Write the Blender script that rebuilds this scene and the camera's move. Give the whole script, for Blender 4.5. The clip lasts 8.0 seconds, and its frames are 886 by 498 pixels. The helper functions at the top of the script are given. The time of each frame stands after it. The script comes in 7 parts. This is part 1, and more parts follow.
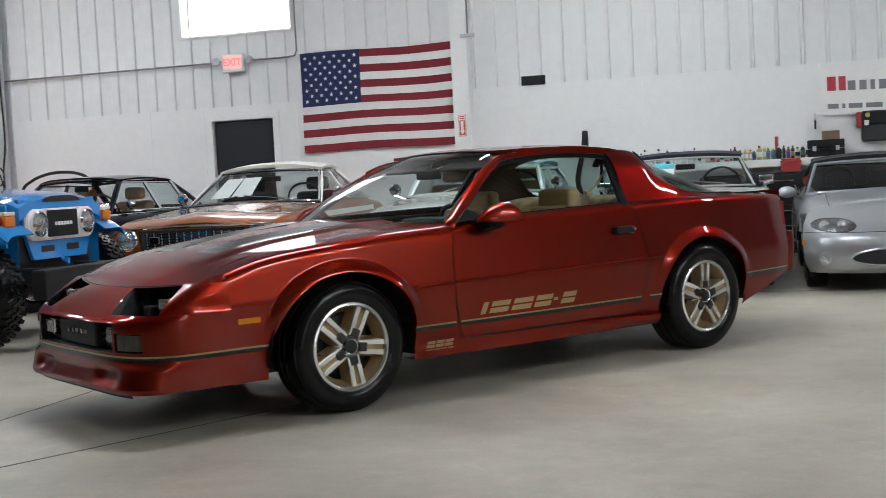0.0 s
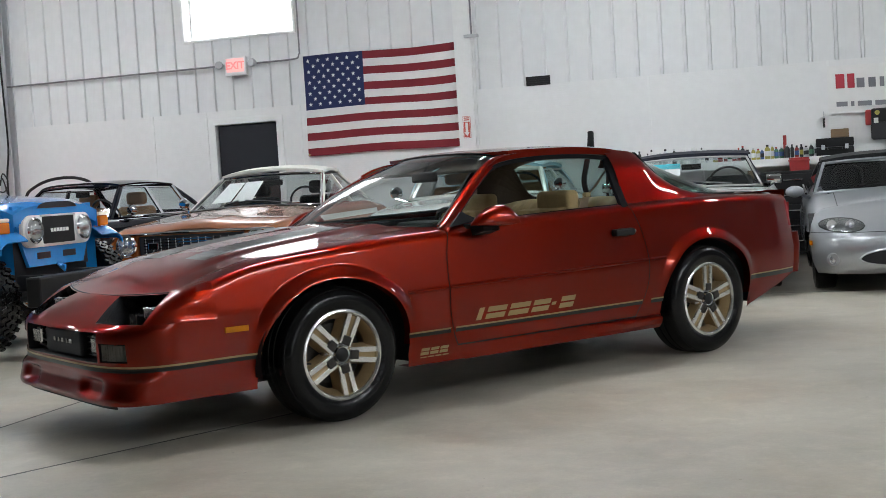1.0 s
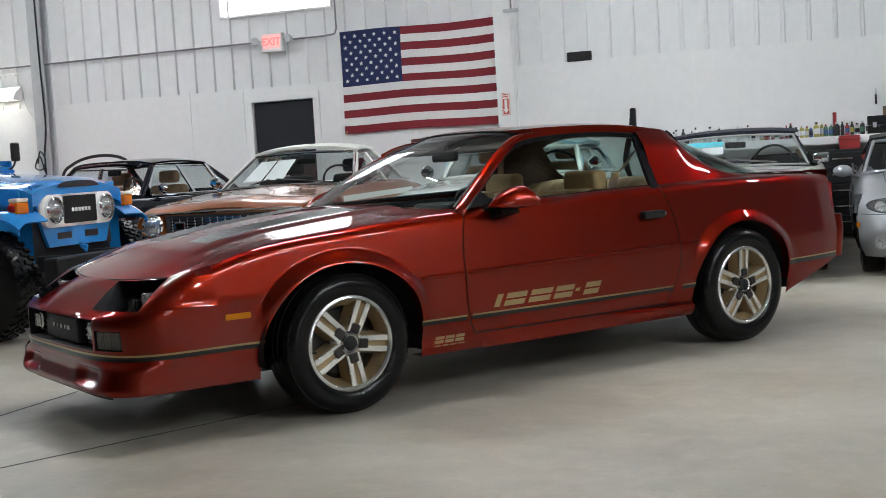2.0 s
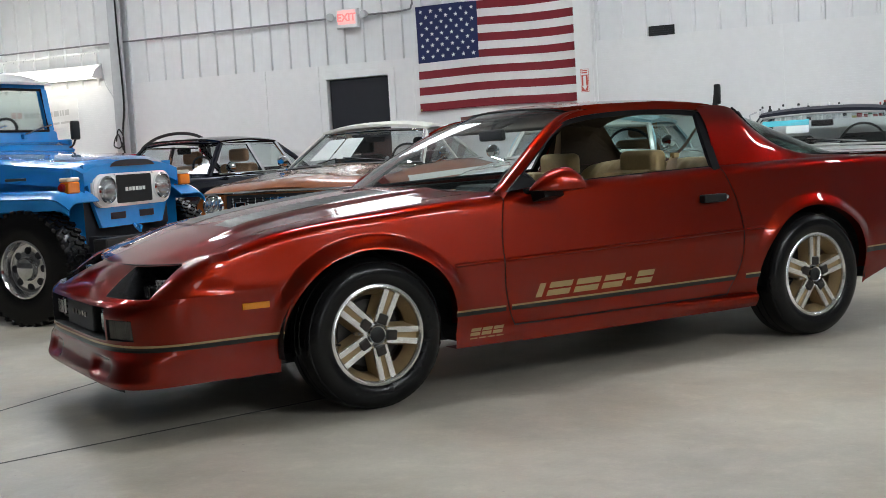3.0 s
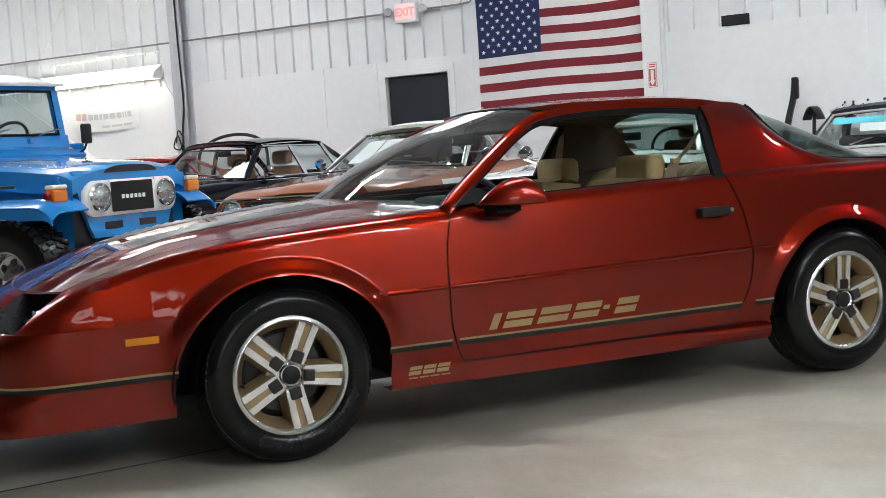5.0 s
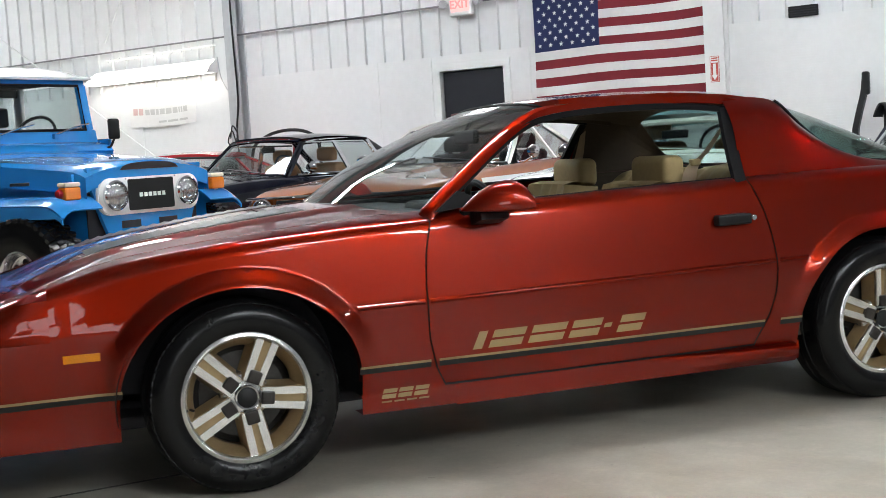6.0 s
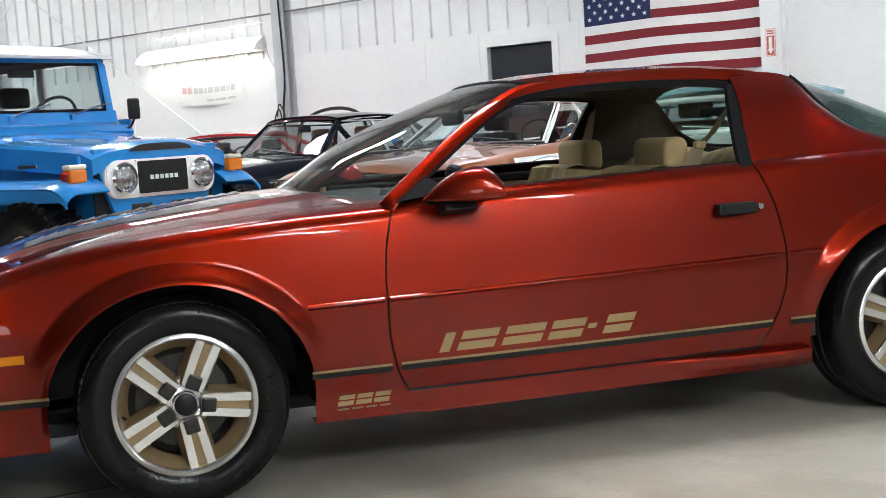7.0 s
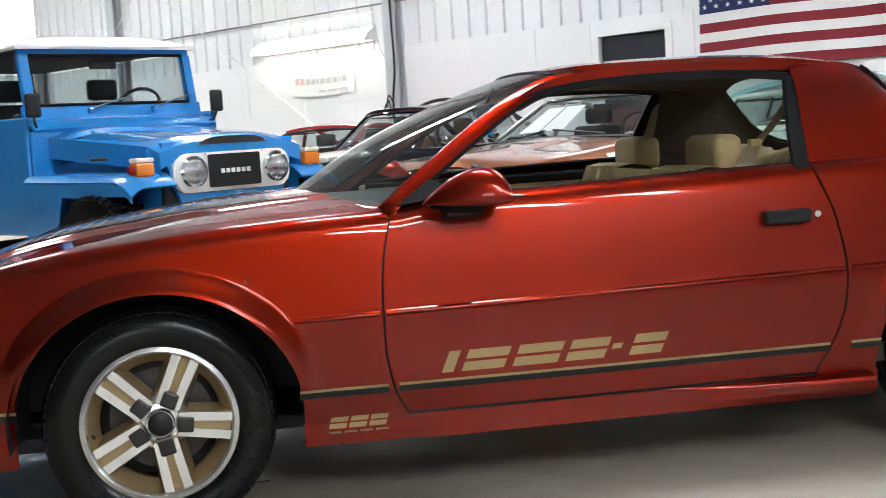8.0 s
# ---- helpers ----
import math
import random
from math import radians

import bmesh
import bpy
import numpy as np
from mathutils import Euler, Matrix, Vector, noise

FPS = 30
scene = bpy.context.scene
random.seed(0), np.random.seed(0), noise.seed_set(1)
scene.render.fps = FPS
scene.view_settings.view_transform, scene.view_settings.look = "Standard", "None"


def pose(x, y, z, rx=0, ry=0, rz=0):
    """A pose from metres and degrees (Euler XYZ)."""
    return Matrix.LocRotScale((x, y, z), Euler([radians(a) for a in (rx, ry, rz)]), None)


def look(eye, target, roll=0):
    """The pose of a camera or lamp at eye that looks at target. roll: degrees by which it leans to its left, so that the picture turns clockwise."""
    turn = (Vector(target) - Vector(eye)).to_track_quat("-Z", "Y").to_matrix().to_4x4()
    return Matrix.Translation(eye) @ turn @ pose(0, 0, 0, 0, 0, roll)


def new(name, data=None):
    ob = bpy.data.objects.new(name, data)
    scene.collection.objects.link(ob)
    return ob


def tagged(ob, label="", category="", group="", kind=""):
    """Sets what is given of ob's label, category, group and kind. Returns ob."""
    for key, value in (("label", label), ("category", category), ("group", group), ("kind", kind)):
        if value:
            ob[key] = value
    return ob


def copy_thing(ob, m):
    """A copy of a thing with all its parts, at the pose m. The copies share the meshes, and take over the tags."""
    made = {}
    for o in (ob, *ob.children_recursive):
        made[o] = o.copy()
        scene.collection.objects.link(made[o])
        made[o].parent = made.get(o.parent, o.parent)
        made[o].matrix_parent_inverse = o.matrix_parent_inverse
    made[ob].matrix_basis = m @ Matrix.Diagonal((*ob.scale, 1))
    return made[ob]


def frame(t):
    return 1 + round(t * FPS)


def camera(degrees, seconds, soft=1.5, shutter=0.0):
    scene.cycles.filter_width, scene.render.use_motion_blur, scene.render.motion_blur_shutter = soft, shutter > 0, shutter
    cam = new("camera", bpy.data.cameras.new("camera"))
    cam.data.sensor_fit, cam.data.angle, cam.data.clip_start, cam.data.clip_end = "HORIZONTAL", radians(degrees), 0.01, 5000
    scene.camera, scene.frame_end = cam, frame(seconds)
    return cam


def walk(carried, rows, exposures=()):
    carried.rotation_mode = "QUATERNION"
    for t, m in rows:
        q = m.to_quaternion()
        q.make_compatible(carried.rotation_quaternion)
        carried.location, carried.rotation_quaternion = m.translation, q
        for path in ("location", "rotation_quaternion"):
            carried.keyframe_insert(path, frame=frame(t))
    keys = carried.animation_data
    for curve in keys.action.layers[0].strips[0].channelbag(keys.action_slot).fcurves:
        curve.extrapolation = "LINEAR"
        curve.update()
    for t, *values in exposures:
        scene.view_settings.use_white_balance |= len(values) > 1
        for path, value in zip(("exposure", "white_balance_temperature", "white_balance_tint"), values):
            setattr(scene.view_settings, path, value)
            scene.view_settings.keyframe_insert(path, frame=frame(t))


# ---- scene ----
cam = camera(39.1, 8.0, soft=0.5, shutter=0.3)
PATH = [
    (0, (-3.248, -5.996, 1.108), (-2.051, -4.398, 0.998), -3.0),
    (0.5, (-3.187, -5.979, 1.106), (-2.035, -4.347, 0.999), -3.2),
    (1, (-3.08, -5.934, 1.108), (-1.899, -4.323, 1.002), -3.5),
    (2.5, (-2.542, -5.691, 1.107), (-1.502, -3.99, 0.951), -3.4),
    (3, (-2.308, -5.605, 1.101), (-1.334, -3.866, 0.938), -3.4),
    (3.5, (-2.055, -5.513, 1.1), (-1.108, -3.759, 0.934), -3.6),
    (4, (-1.798, -5.427, 1.098), (-0.895, -3.65, 0.935), -3.8),
    (5.5, (-1.015, -5.082, 1.094), (-0.272, -3.231, 0.939), -3.6),
    (6, (-0.75, -4.93, 1.09), (-0.072, -3.055, 0.935), -3.5),
    (6.5, (-0.487, -4.784, 1.087), (0.147, -2.893, 0.93), -3.6),
    (7, (-0.268, -4.665, 1.087), (0.29, -2.754, 0.903), -3.7),
    (7.5, (-0.006, -4.514, 1.087), (0.464, -2.579, 0.9), -3.6),
    (8, (0.22, -4.385, 1.081), (0.56, -2.423, 0.896), -3.5),
]
walk(cam, [(t, look(e, g, r)) for t, e, g, r in PATH],
     exposures=[(0, -0.08), (1, -0.08), (2.5, -0.07), (4, 0.05), (5.5, 0.27), (7, 0.42), (8, 0.52)])

# The building's own axes: x along the back wall, y out through it, z up
BM = pose(7.6125, 5.633, 0, 0, 0, -53.5)

# ---- world and light ----
world = bpy.data.worlds.new("world")
scene.world = world
world.use_nodes = True
sky = world.node_tree.nodes.new("ShaderNodeTexSky")
sky.sky_type, sky.sun_disc = "NISHITA", False
sky.sun_elevation, sky.sun_rotation = radians(35), radians(120)
world.node_tree.nodes["Background"].inputs[1].default_value = 0.12
world.node_tree.links.new(sky.outputs[0], world.node_tree.nodes["Background"].inputs[0])
sun = new("sun", bpy.data.lights.new("sun", "SUN"))
sun.data.energy, sun.data.angle, sun.data.color = 2.0, radians(0.5), (1, 0.95, 0.88)
sun.matrix_world = pose(0, 0, 20, 50, 0, 60)
LAMP = 61.0      # strength of the ceiling lights

# ---- materials ----
def mat(name, color, rough=0.5, metal=0.0, vary=0.06, scale=6.0, bump=0.0, bscale=60.0, coat=0.0, spec=0.5,
        emit=None, power=0.0, trans=0.0, alpha=1.0, fleck=None, rvary=0.0):
    """A principled material with colour variation at two scales, fine relief and uneven gloss."""
    m = bpy.data.materials.new(name)
    m.use_nodes = True
    nt = m.node_tree
    b = nt.nodes["Principled BSDF"]
    L = nt.links.new
    b.inputs["Roughness"].default_value, b.inputs["Metallic"].default_value = rough, metal
    b.inputs["Coat Weight"].default_value, b.inputs["Coat Roughness"].default_value = coat, 0.03
    b.inputs["Specular IOR Level"].default_value = spec
    b.inputs["Transmission Weight"].default_value, b.inputs["Alpha"].default_value = trans, alpha
    tc = nt.nodes.new("ShaderNodeTexCoord")
    if vary > 0:
        big, fine = nt.nodes.new("ShaderNodeTexNoise"), nt.nodes.new("ShaderNodeTexNoise")
        big.inputs["Scale"].default_value, fine.inputs["Scale"].default_value = scale * 0.3, scale * 5
        big.inputs["Detail"].default_value, fine.inputs["Detail"].default_value = 4, 5
        mix = nt.nodes.new("ShaderNodeMath")
        mix.operation = "ADD"
        for n in (big, fine):
            L(tc.outputs["Object"], n.inputs["Vector"])
        L(big.outputs[0], mix.inputs[0]), L(fine.outputs[0], mix.inputs[1])
        ramp = nt.nodes.new("ShaderNodeMapRange")
        ramp.inputs["From Min"].default_value, ramp.inputs["From Max"].default_value = 0.6, 1.4
        ramp.inputs["To Min"].default_value, ramp.inputs["To Max"].default_value = 1 - vary, 1 + vary
        L(mix.outputs[0], ramp.inputs["Value"])
        mul = nt.nodes.new("ShaderNodeVectorMath")
        mul.operation = "MULTIPLY"
        mul.inputs[0].default_value = color
        L(ramp.outputs[0], mul.inputs[1])
        L(mul.outputs[0], b.inputs["Base Color"])
        if rvary > 0:
            rr = nt.nodes.new("ShaderNodeMapRange")
            rr.inputs["From Min"].default_value, rr.inputs["From Max"].default_value = 0.6, 1.4
            rr.inputs["To Min"].default_value, rr.inputs["To Max"].default_value = rough - rvary, rough + rvary
            L(mix.outputs[0], rr.inputs["Value"]), L(rr.outputs[0], b.inputs["Roughness"])
    else:
        b.inputs["Base Color"].default_value = (*color, 1)
    if bump > 0:
        n = nt.nodes.new("ShaderNodeTexNoise")
        n.inputs["Scale"].default_value, n.inputs["Detail"].default_value = bscale, 4
        L(tc.outputs["Object"], n.inputs["Vector"])
        bp = nt.nodes.new("ShaderNodeBump")
        bp.inputs["Strength"].default_value, bp.inputs["Distance"].default_value = bump, 0.004
        L(n.outputs[0], bp.inputs["Height"]), L(bp.outputs[0], b.inputs["Normal"])
    if emit:
        b.inputs["Emission Color"].default_value, b.inputs["Emission Strength"].default_value = (*emit, 1), power
    return m


def glass(name, tint=(0.9, 0.95, 0.93), rough=0.0, clear=0.85):
    """Thin pane: clear with a tint, and a mirror by the Fresnel law."""
    m = bpy.data.materials.new(name)
    m.use_nodes = True
    nt = m.node_tree
    nt.nodes.remove(nt.nodes["Principled BSDF"])
    out = nt.nodes["Material Output"]
    t, g, lw, mx, pw, ma = (nt.nodes.new(k) for k in ("ShaderNodeBsdfTransparent", "ShaderNodeBsdfGlossy", "ShaderNodeLayerWeight", "ShaderNodeMixShader", "ShaderNodeMath", "ShaderNodeMath"))
    t.inputs[0].default_value = (*[c * clear for c in tint], 1)
    g.inputs["Roughness"].default_value = rough
    pw.operation, pw.inputs[1].default_value = "POWER", 5.0
    ma.operation, ma.inputs[1].default_value, ma.inputs[2].default_value = "MULTIPLY_ADD", 0.85, 0.055
    nt.links.new(lw.outputs["Facing"], pw.inputs[0]), nt.links.new(pw.outputs[0], ma.inputs[0])
    nt.links.new(ma.outputs[0], mx.inputs[0]), nt.links.new(t.outputs[0], mx.inputs[1]), nt.links.new(g.outputs[0], mx.inputs[2])
    nt.links.new(mx.outputs[0], out.inputs[0])
    return m


def car_paint(name, color, deep, metal=0.55, rough=0.35):
    """Metallic paint: small flakes turned a little every way under a clear coat."""
    m = mat(name, color, rough, metal, vary=0.0, coat=1.0)
    nt = m.node_tree
    b = nt.nodes["Principled BSDF"]
    b.inputs["Coat Roughness"].default_value, b.inputs["Coat Weight"].default_value = 0.01, 1.0
    b.inputs["Coat IOR"].default_value = 1.36
    b.inputs["Specular IOR Level"].default_value = 0.05
    b.inputs["Specular Tint"].default_value = (*[min(1, c * 1.3) for c in color], 1)
    tc, v = nt.nodes.new("ShaderNodeTexCoord"), nt.nodes.new("ShaderNodeTexVoronoi")
    v.inputs["Scale"].default_value = 900
    nt.links.new(tc.outputs["Object"], v.inputs["Vector"])
    n = nt.nodes.new("ShaderNodeTexNoise")
    n.inputs["Scale"].default_value = 1.2
    nt.links.new(tc.outputs["Object"], n.inputs["Vector"])
    add = nt.nodes.new("ShaderNodeMath")
    add.operation = "MULTIPLY_ADD"
    add.inputs[1].default_value = 0.3
    nt.links.new(v.outputs["Color"], add.inputs[0]), nt.links.new(n.outputs[0], add.inputs[2])
    mr = nt.nodes.new("ShaderNodeMapRange")
    mr.inputs["From Min"].default_value, mr.inputs["From Max"].default_value = 0.3, 1.0
    nt.links.new(add.outputs[0], mr.inputs["Value"])
    mx = nt.nodes.new("ShaderNodeMix")
    mx.data_type = "RGBA"
    mx.inputs[6].default_value, mx.inputs[7].default_value = (*deep, 1), (*color, 1)
    nt.links.new(mr.outputs[0], mx.inputs[0])
    nt.links.new(mx.outputs[2], b.inputs["Base Color"])
    return m


# ---- building blocks ----
def data_of(name, bm, material, smooth=False, sharp=40):
    me = bpy.data.meshes.new(name)
    bmesh.ops.remove_doubles(bm, verts=bm.verts, dist=0.0002) if smooth else None
    bm.normal_update()
    bm.to_mesh(me)
    bm.free()
    for x in material if isinstance(material, (list, tuple)) else [material]:
        me.materials.append(x)
    if smooth:
        me.polygons.foreach_set("use_smooth", [True] * len(me.polygons))
        me.set_sharp_from_angle(angle=radians(sharp))
    return me


def part(name, bm, material, parent=None, label="", smooth=False, sharp=40, m=None):
    """Links a bmesh as one mesh object under a thing or a part."""
    ob = new(name, data_of(name, bm, material, smooth, sharp))
    if parent:
        ob.parent = parent
    if m is not None:
        ob.matrix_basis = m
    return tagged(ob, label)


def thing(name, label, category, m=None, group="", kind=""):
    ob = new(name)
    ob.empty_display_size = 0.1
    if m is not None:
        ob.matrix_basis = m
    return tagged(ob, label, category, group, kind)


def solid(name, bm, material, label, category="", m=None, group="", kind="", smooth=False, sharp=40):
    """A thing that is one mesh."""
    ob = part(name, bm, material, None, "", smooth, sharp, m)
    return tagged(ob, label, category, group, kind)


def box(x0, x1, y0, y1, z0, z1, bevel=0.0, bm=None, seg=2):
    own = bmesh.new()
    r = bmesh.ops.create_cube(own, size=1)
    bmesh.ops.transform(own, matrix=Matrix.LocRotScale(((x0 + x1) / 2, (y0 + y1) / 2, (z0 + z1) / 2), None,
                                                       (abs(x1 - x0), abs(y1 - y0), abs(z1 - z0))), verts=own.verts)
    if bevel > 0:
        bmesh.ops.bevel(own, geom=own.edges[:] , offset=bevel, segments=seg, affect="EDGES", profile=0.5)
    return join(bm, own)


def join(bm, own, m=None):
    if m is not None:
        bmesh.ops.transform(own, matrix=m, verts=own.verts)
    if bm is None:
        return own
    me = bpy.data.meshes.new("tmp")
    own.to_mesh(me)
    own.free()
    bm.from_mesh(me)
    bpy.data.meshes.remove(me)
    return bm


def turn(profile, n=32, axis="y", bm=None, m=None, close=False, cap=True):
    """Revolves a profile of (radius, along) about an axis."""
    own = bmesh.new()
    rings = []
    for r, a in profile:
        ring = []
        for i in range(n):
            c, s = math.cos(2 * math.pi * i / n) * r, math.sin(2 * math.pi * i / n) * r
            ring.append(own.verts.new({"y": (c, a, s), "z": (c, s, a), "x": (a, c, s)}[axis]))
        rings.append(ring)
    pairs = list(zip(rings, rings[1:])) + ([(rings[-1], rings[0])] if close else [])
    for p, q in pairs:
        for i in range(n):
            own.faces.new((p[i], p[(i + 1) % n], q[(i + 1) % n], q[i]))
    if not close and cap:
        for ring in (rings[0], rings[-1]):
            if profile[0 if ring is rings[0] else -1][0] > 1e-4:
                own.faces.new(ring)
    bmesh.ops.remove_doubles(own, verts=own.verts, dist=1e-5)
    bmesh.ops.recalc_face_normals(own, faces=own.faces)
    return join(bm, own, m)


def tube(points, r, n=10, bm=None, closed=False, flat=1.0):
    """A round bar along points."""
    own = bmesh.new()
    pts = [Vector(p) for p in points]
    rings = []
    up = Vector((0, 0, 1))
    for i, p in enumerate(pts):
        a = pts[max(i - 1, 0)] if not closed else pts[i - 1]
        b = pts[min(i + 1, len(pts) - 1)] if not closed else pts[(i + 1) % len(pts)]
        d = (b - a).normalized()
        side = d.cross(up)
        if side.length < 0.05:
            side = d.cross(Vector((0, 1, 0)))
        side.normalize()
        top = side.cross(d)
        rr = r[i] if isinstance(r, (list, tuple)) else r
        rings.append([own.verts.new(p + side * math.cos(2 * math.pi * k / n) * rr + top * math.sin(2 * math.pi * k / n) * rr * flat) for k in range(n)])
    for p, q in list(zip(rings, rings[1:])) + ([(rings[-1], rings[0])] if closed else []):
        for k in range(n):
            own.faces.new((p[k], p[(k + 1) % n], q[(k + 1) % n], q[k]))
    if not closed:
        own.faces.new(rings[0]), own.faces.new(rings[-1])
    bmesh.ops.recalc_face_normals(own, faces=own.faces)
    return join(bm, own)


def spline(points, n=8, closed=False):
    """Catmull-Rom through points of any dimension, as tuples."""
    p = [np.array(q, float) for q in points]
    if closed:
        p = [p[-1], *p, p[0], p[1]]
    else:
        p = [2 * p[0] - p[1], *p, 2 * p[-1] - p[-2]]
    out = []
    for i in range(1, len(p) - 2):
        for k in range(n):
            t = k / n
            out.append(tuple(0.5 * (2 * p[i] + (p[i + 1] - p[i - 1]) * t + (2 * p[i - 1] - 5 * p[i] + 4 * p[i + 1] - p[i + 2]) * t * t
                                    + (3 * p[i] - p[i - 1] - 3 * p[i + 1] + p[i + 2]) * t ** 3)))
    if not closed:
        out.append(tuple(p[-2]))
    return out


def curve(points):
    """A smooth function of one number through (x, value) points."""
    xs, vs = [q[0] for q in points], [q[1] for q in points]
    n = len(xs)
    h = [(vs[i + 1] - vs[i]) / (xs[i + 1] - xs[i]) for i in range(n - 1)]
    m = [h[0]] + [0 if h[i - 1] * h[i] <= 0 else 2 * h[i - 1] * h[i] / (h[i - 1] + h[i]) for i in range(1, n - 1)] + [h[-1]]

    def f(x):
        if x <= xs[0]:
            return vs[0]
        if x >= xs[-1]:
            return vs[-1]
        i = max(k for k in range(n - 1) if xs[k] <= x)
        d = xs[i + 1] - xs[i]
        t = (x - xs[i]) / d
        return ((1 + 2 * t) * (1 - t) ** 2 * vs[i] + t * (1 - t) ** 2 * d * m[i] + t * t * (3 - 2 * t) * vs[i + 1] + t * t * (t - 1) * d * m[i + 1])
    return f


def sheet(f, nu, nv, bm=None, thick=0.0):
    """A grid of points f(u, v), u and v from 0 to 1; with thickness, a shell behind it."""
    own = bmesh.new()
    g = [[own.verts.new(f(i / nu, j / nv)) for j in range(nv + 1)] for i in range(nu + 1)]
    for i in range(nu):
        for j in range(nv):
            own.faces.new((g[i][j], g[i + 1][j], g[i + 1][j + 1], g[i][j + 1]))
    if thick:
        own.normal_update()
        bmesh.ops.solidify(own, geom=own.faces[:], thickness=thick)
    return join(bm, own)


def prism(outline, depth, bm=None, m=None, bevel=0.0):
    """An outline of (x, z) pulled along y from 0 to depth."""
    own = bmesh.new()
    a = [own.verts.new((x, 0, z)) for x, z in outline]
    b = [own.verts.new((x, depth, z)) for x, z in outline]
    own.faces.new(a), own.faces.new(b[::-1])
    for i in range(len(a)):
        k = (i + 1) % len(a)
        own.faces.new((a[i], b[i], b[k], a[k]))
    bmesh.ops.recalc_face_normals(own, faces=own.faces)
    if bevel:
        bmesh.ops.bevel(own, geom=own.edges[:], offset=bevel, segments=2, affect="EDGES")
    return join(bm, own, m)


def letters(body, size, depth=0.004, shear=0.0, spacing=1.0, bold=0.0, align="LEFT"):
    """Text in the built-in font as a bmesh: x to the right, z up, facing -y."""
    cu = bpy.data.curves.new("txt", "FONT")
    cu.body, cu.size, cu.extrude, cu.shear, cu.space_character, cu.offset, cu.align_x = body, size, depth / 2, shear, spacing, bold, align
    ob = bpy.data.objects.new("txt", cu)
    me = ob.to_mesh()
    bm = bmesh.new()
    bm.from_mesh(me)
    ob.to_mesh_clear()
    bpy.data.objects.remove(ob)
    bpy.data.curves.remove(cu)
    bmesh.ops.rotate(bm, verts=bm.verts, matrix=Matrix.Rotation(radians(90), 3, "X"))
    return bm


def mirror_y(bm):
    """Adds the other half, reflected in y = 0."""
    r = bmesh.ops.duplicate(bm, geom=bm.verts[:] + bm.edges[:] + bm.faces[:])
    vs = [e for e in r["geom"] if isinstance(e, bmesh.types.BMVert)]
    fs = [e for e in r["geom"] if isinstance(e, bmesh.types.BMFace)]
    for v in vs:
        v.co.y = -v.co.y
    bmesh.ops.reverse_faces(bm, faces=fs)
    return bm


def smooth_step(a, b, x):
    t = min(max((x - a) / (b - a), 0), 1)
    return t * t * (3 - 2 * t)

WHITE_METAL = mat("white_painted_steel", (0.74, 0.74, 0.75), 0.42, 0.0, vary=0.05, scale=1.5, bump=0.05, bscale=30, rvary=0.08)
LINER = mat("white_liner_board", (0.77, 0.765, 0.77), 0.5, 0.0, vary=0.04, scale=2, bump=0.25, bscale=45)
GREY_STEEL = mat("grey_steel", (0.48, 0.49, 0.51), 0.4, 0.1, vary=0.1, scale=3, rvary=0.1)
CONCRETE = mat("sealed_concrete", (0.432, 0.398, 0.336), 0.40, 0.0, vary=0.13, scale=1.6, bump=0.05, bscale=25, rvary=0.08)


def stain(m):
    """Lays blotches, pale scuffs and specks over a floor's colour."""
    nt = m.node_tree
    b = nt.nodes["Principled BSDF"]
    old = b.inputs["Base Color"].links[0].from_socket
    tc = nt.nodes.new("ShaderNodeTexCoord")
    for scale, lo, hi, v0, v1, rough in ((0.55, 0.38, 0.62, 0.76, 1.10, 0.62), (2.6, 0.48, 0.74, 1.0, 0.86, 0.65), (7.0, 0.52, 0.70, 1.0, 1.12, 0.7), (15.0, 0.58, 0.74, 1.0, 0.90, 0.7), (22.0, 0.71, 0.745, 1.0, 0.72, 0.5), (60.0, 0.45, 0.75, 0.97, 1.05, 0.6)):
        n, r, x = nt.nodes.new("ShaderNodeTexNoise"), nt.nodes.new("ShaderNodeMapRange"), nt.nodes.new("ShaderNodeVectorMath")
        n.inputs["Scale"].default_value, n.inputs["Detail"].default_value, n.inputs["Roughness"].default_value = scale, 6, rough
        n.inputs["Distortion"].default_value = 0.4
        for k, q in (("From Min", lo), ("From Max", hi), ("To Min", v0), ("To Max", v1)):
            r.inputs[k].default_value = q
        x.operation = "MULTIPLY"
        nt.links.new(tc.outputs["Object"], n.inputs["Vector"]), nt.links.new(n.outputs[0], r.inputs["Value"])
        nt.links.new(old, x.inputs[0]), nt.links.new(r.outputs[0], x.inputs[1])
        old = x.outputs[0]
    # rusty brown patches where cars have stood
    n, r, mx = nt.nodes.new("ShaderNodeTexNoise"), nt.nodes.new("ShaderNodeMapRange"), nt.nodes.new("ShaderNodeMix")
    n.inputs["Scale"].default_value, n.inputs["Detail"].default_value, n.inputs["Roughness"].default_value = 0.9, 8, 0.72
    for k, q in (("From Min", 0.47), ("From Max", 0.66), ("To Min", 0.0), ("To Max", 0.55)):
        r.inputs[k].default_value = q
    mx.data_type, mx.blend_type = "RGBA", "MULTIPLY"
    mx.inputs[7].default_value = (0.86, 0.76, 0.64, 1)
    nt.links.new(tc.outputs["Object"], n.inputs["Vector"]), nt.links.new(n.outputs[0], r.inputs["Value"])
    nt.links.new(r.outputs[0], mx.inputs[0]), nt.links.new(old, mx.inputs[6])
    nt.links.new(mx.outputs[2], b.inputs["Base Color"])


stain(CONCRETE)


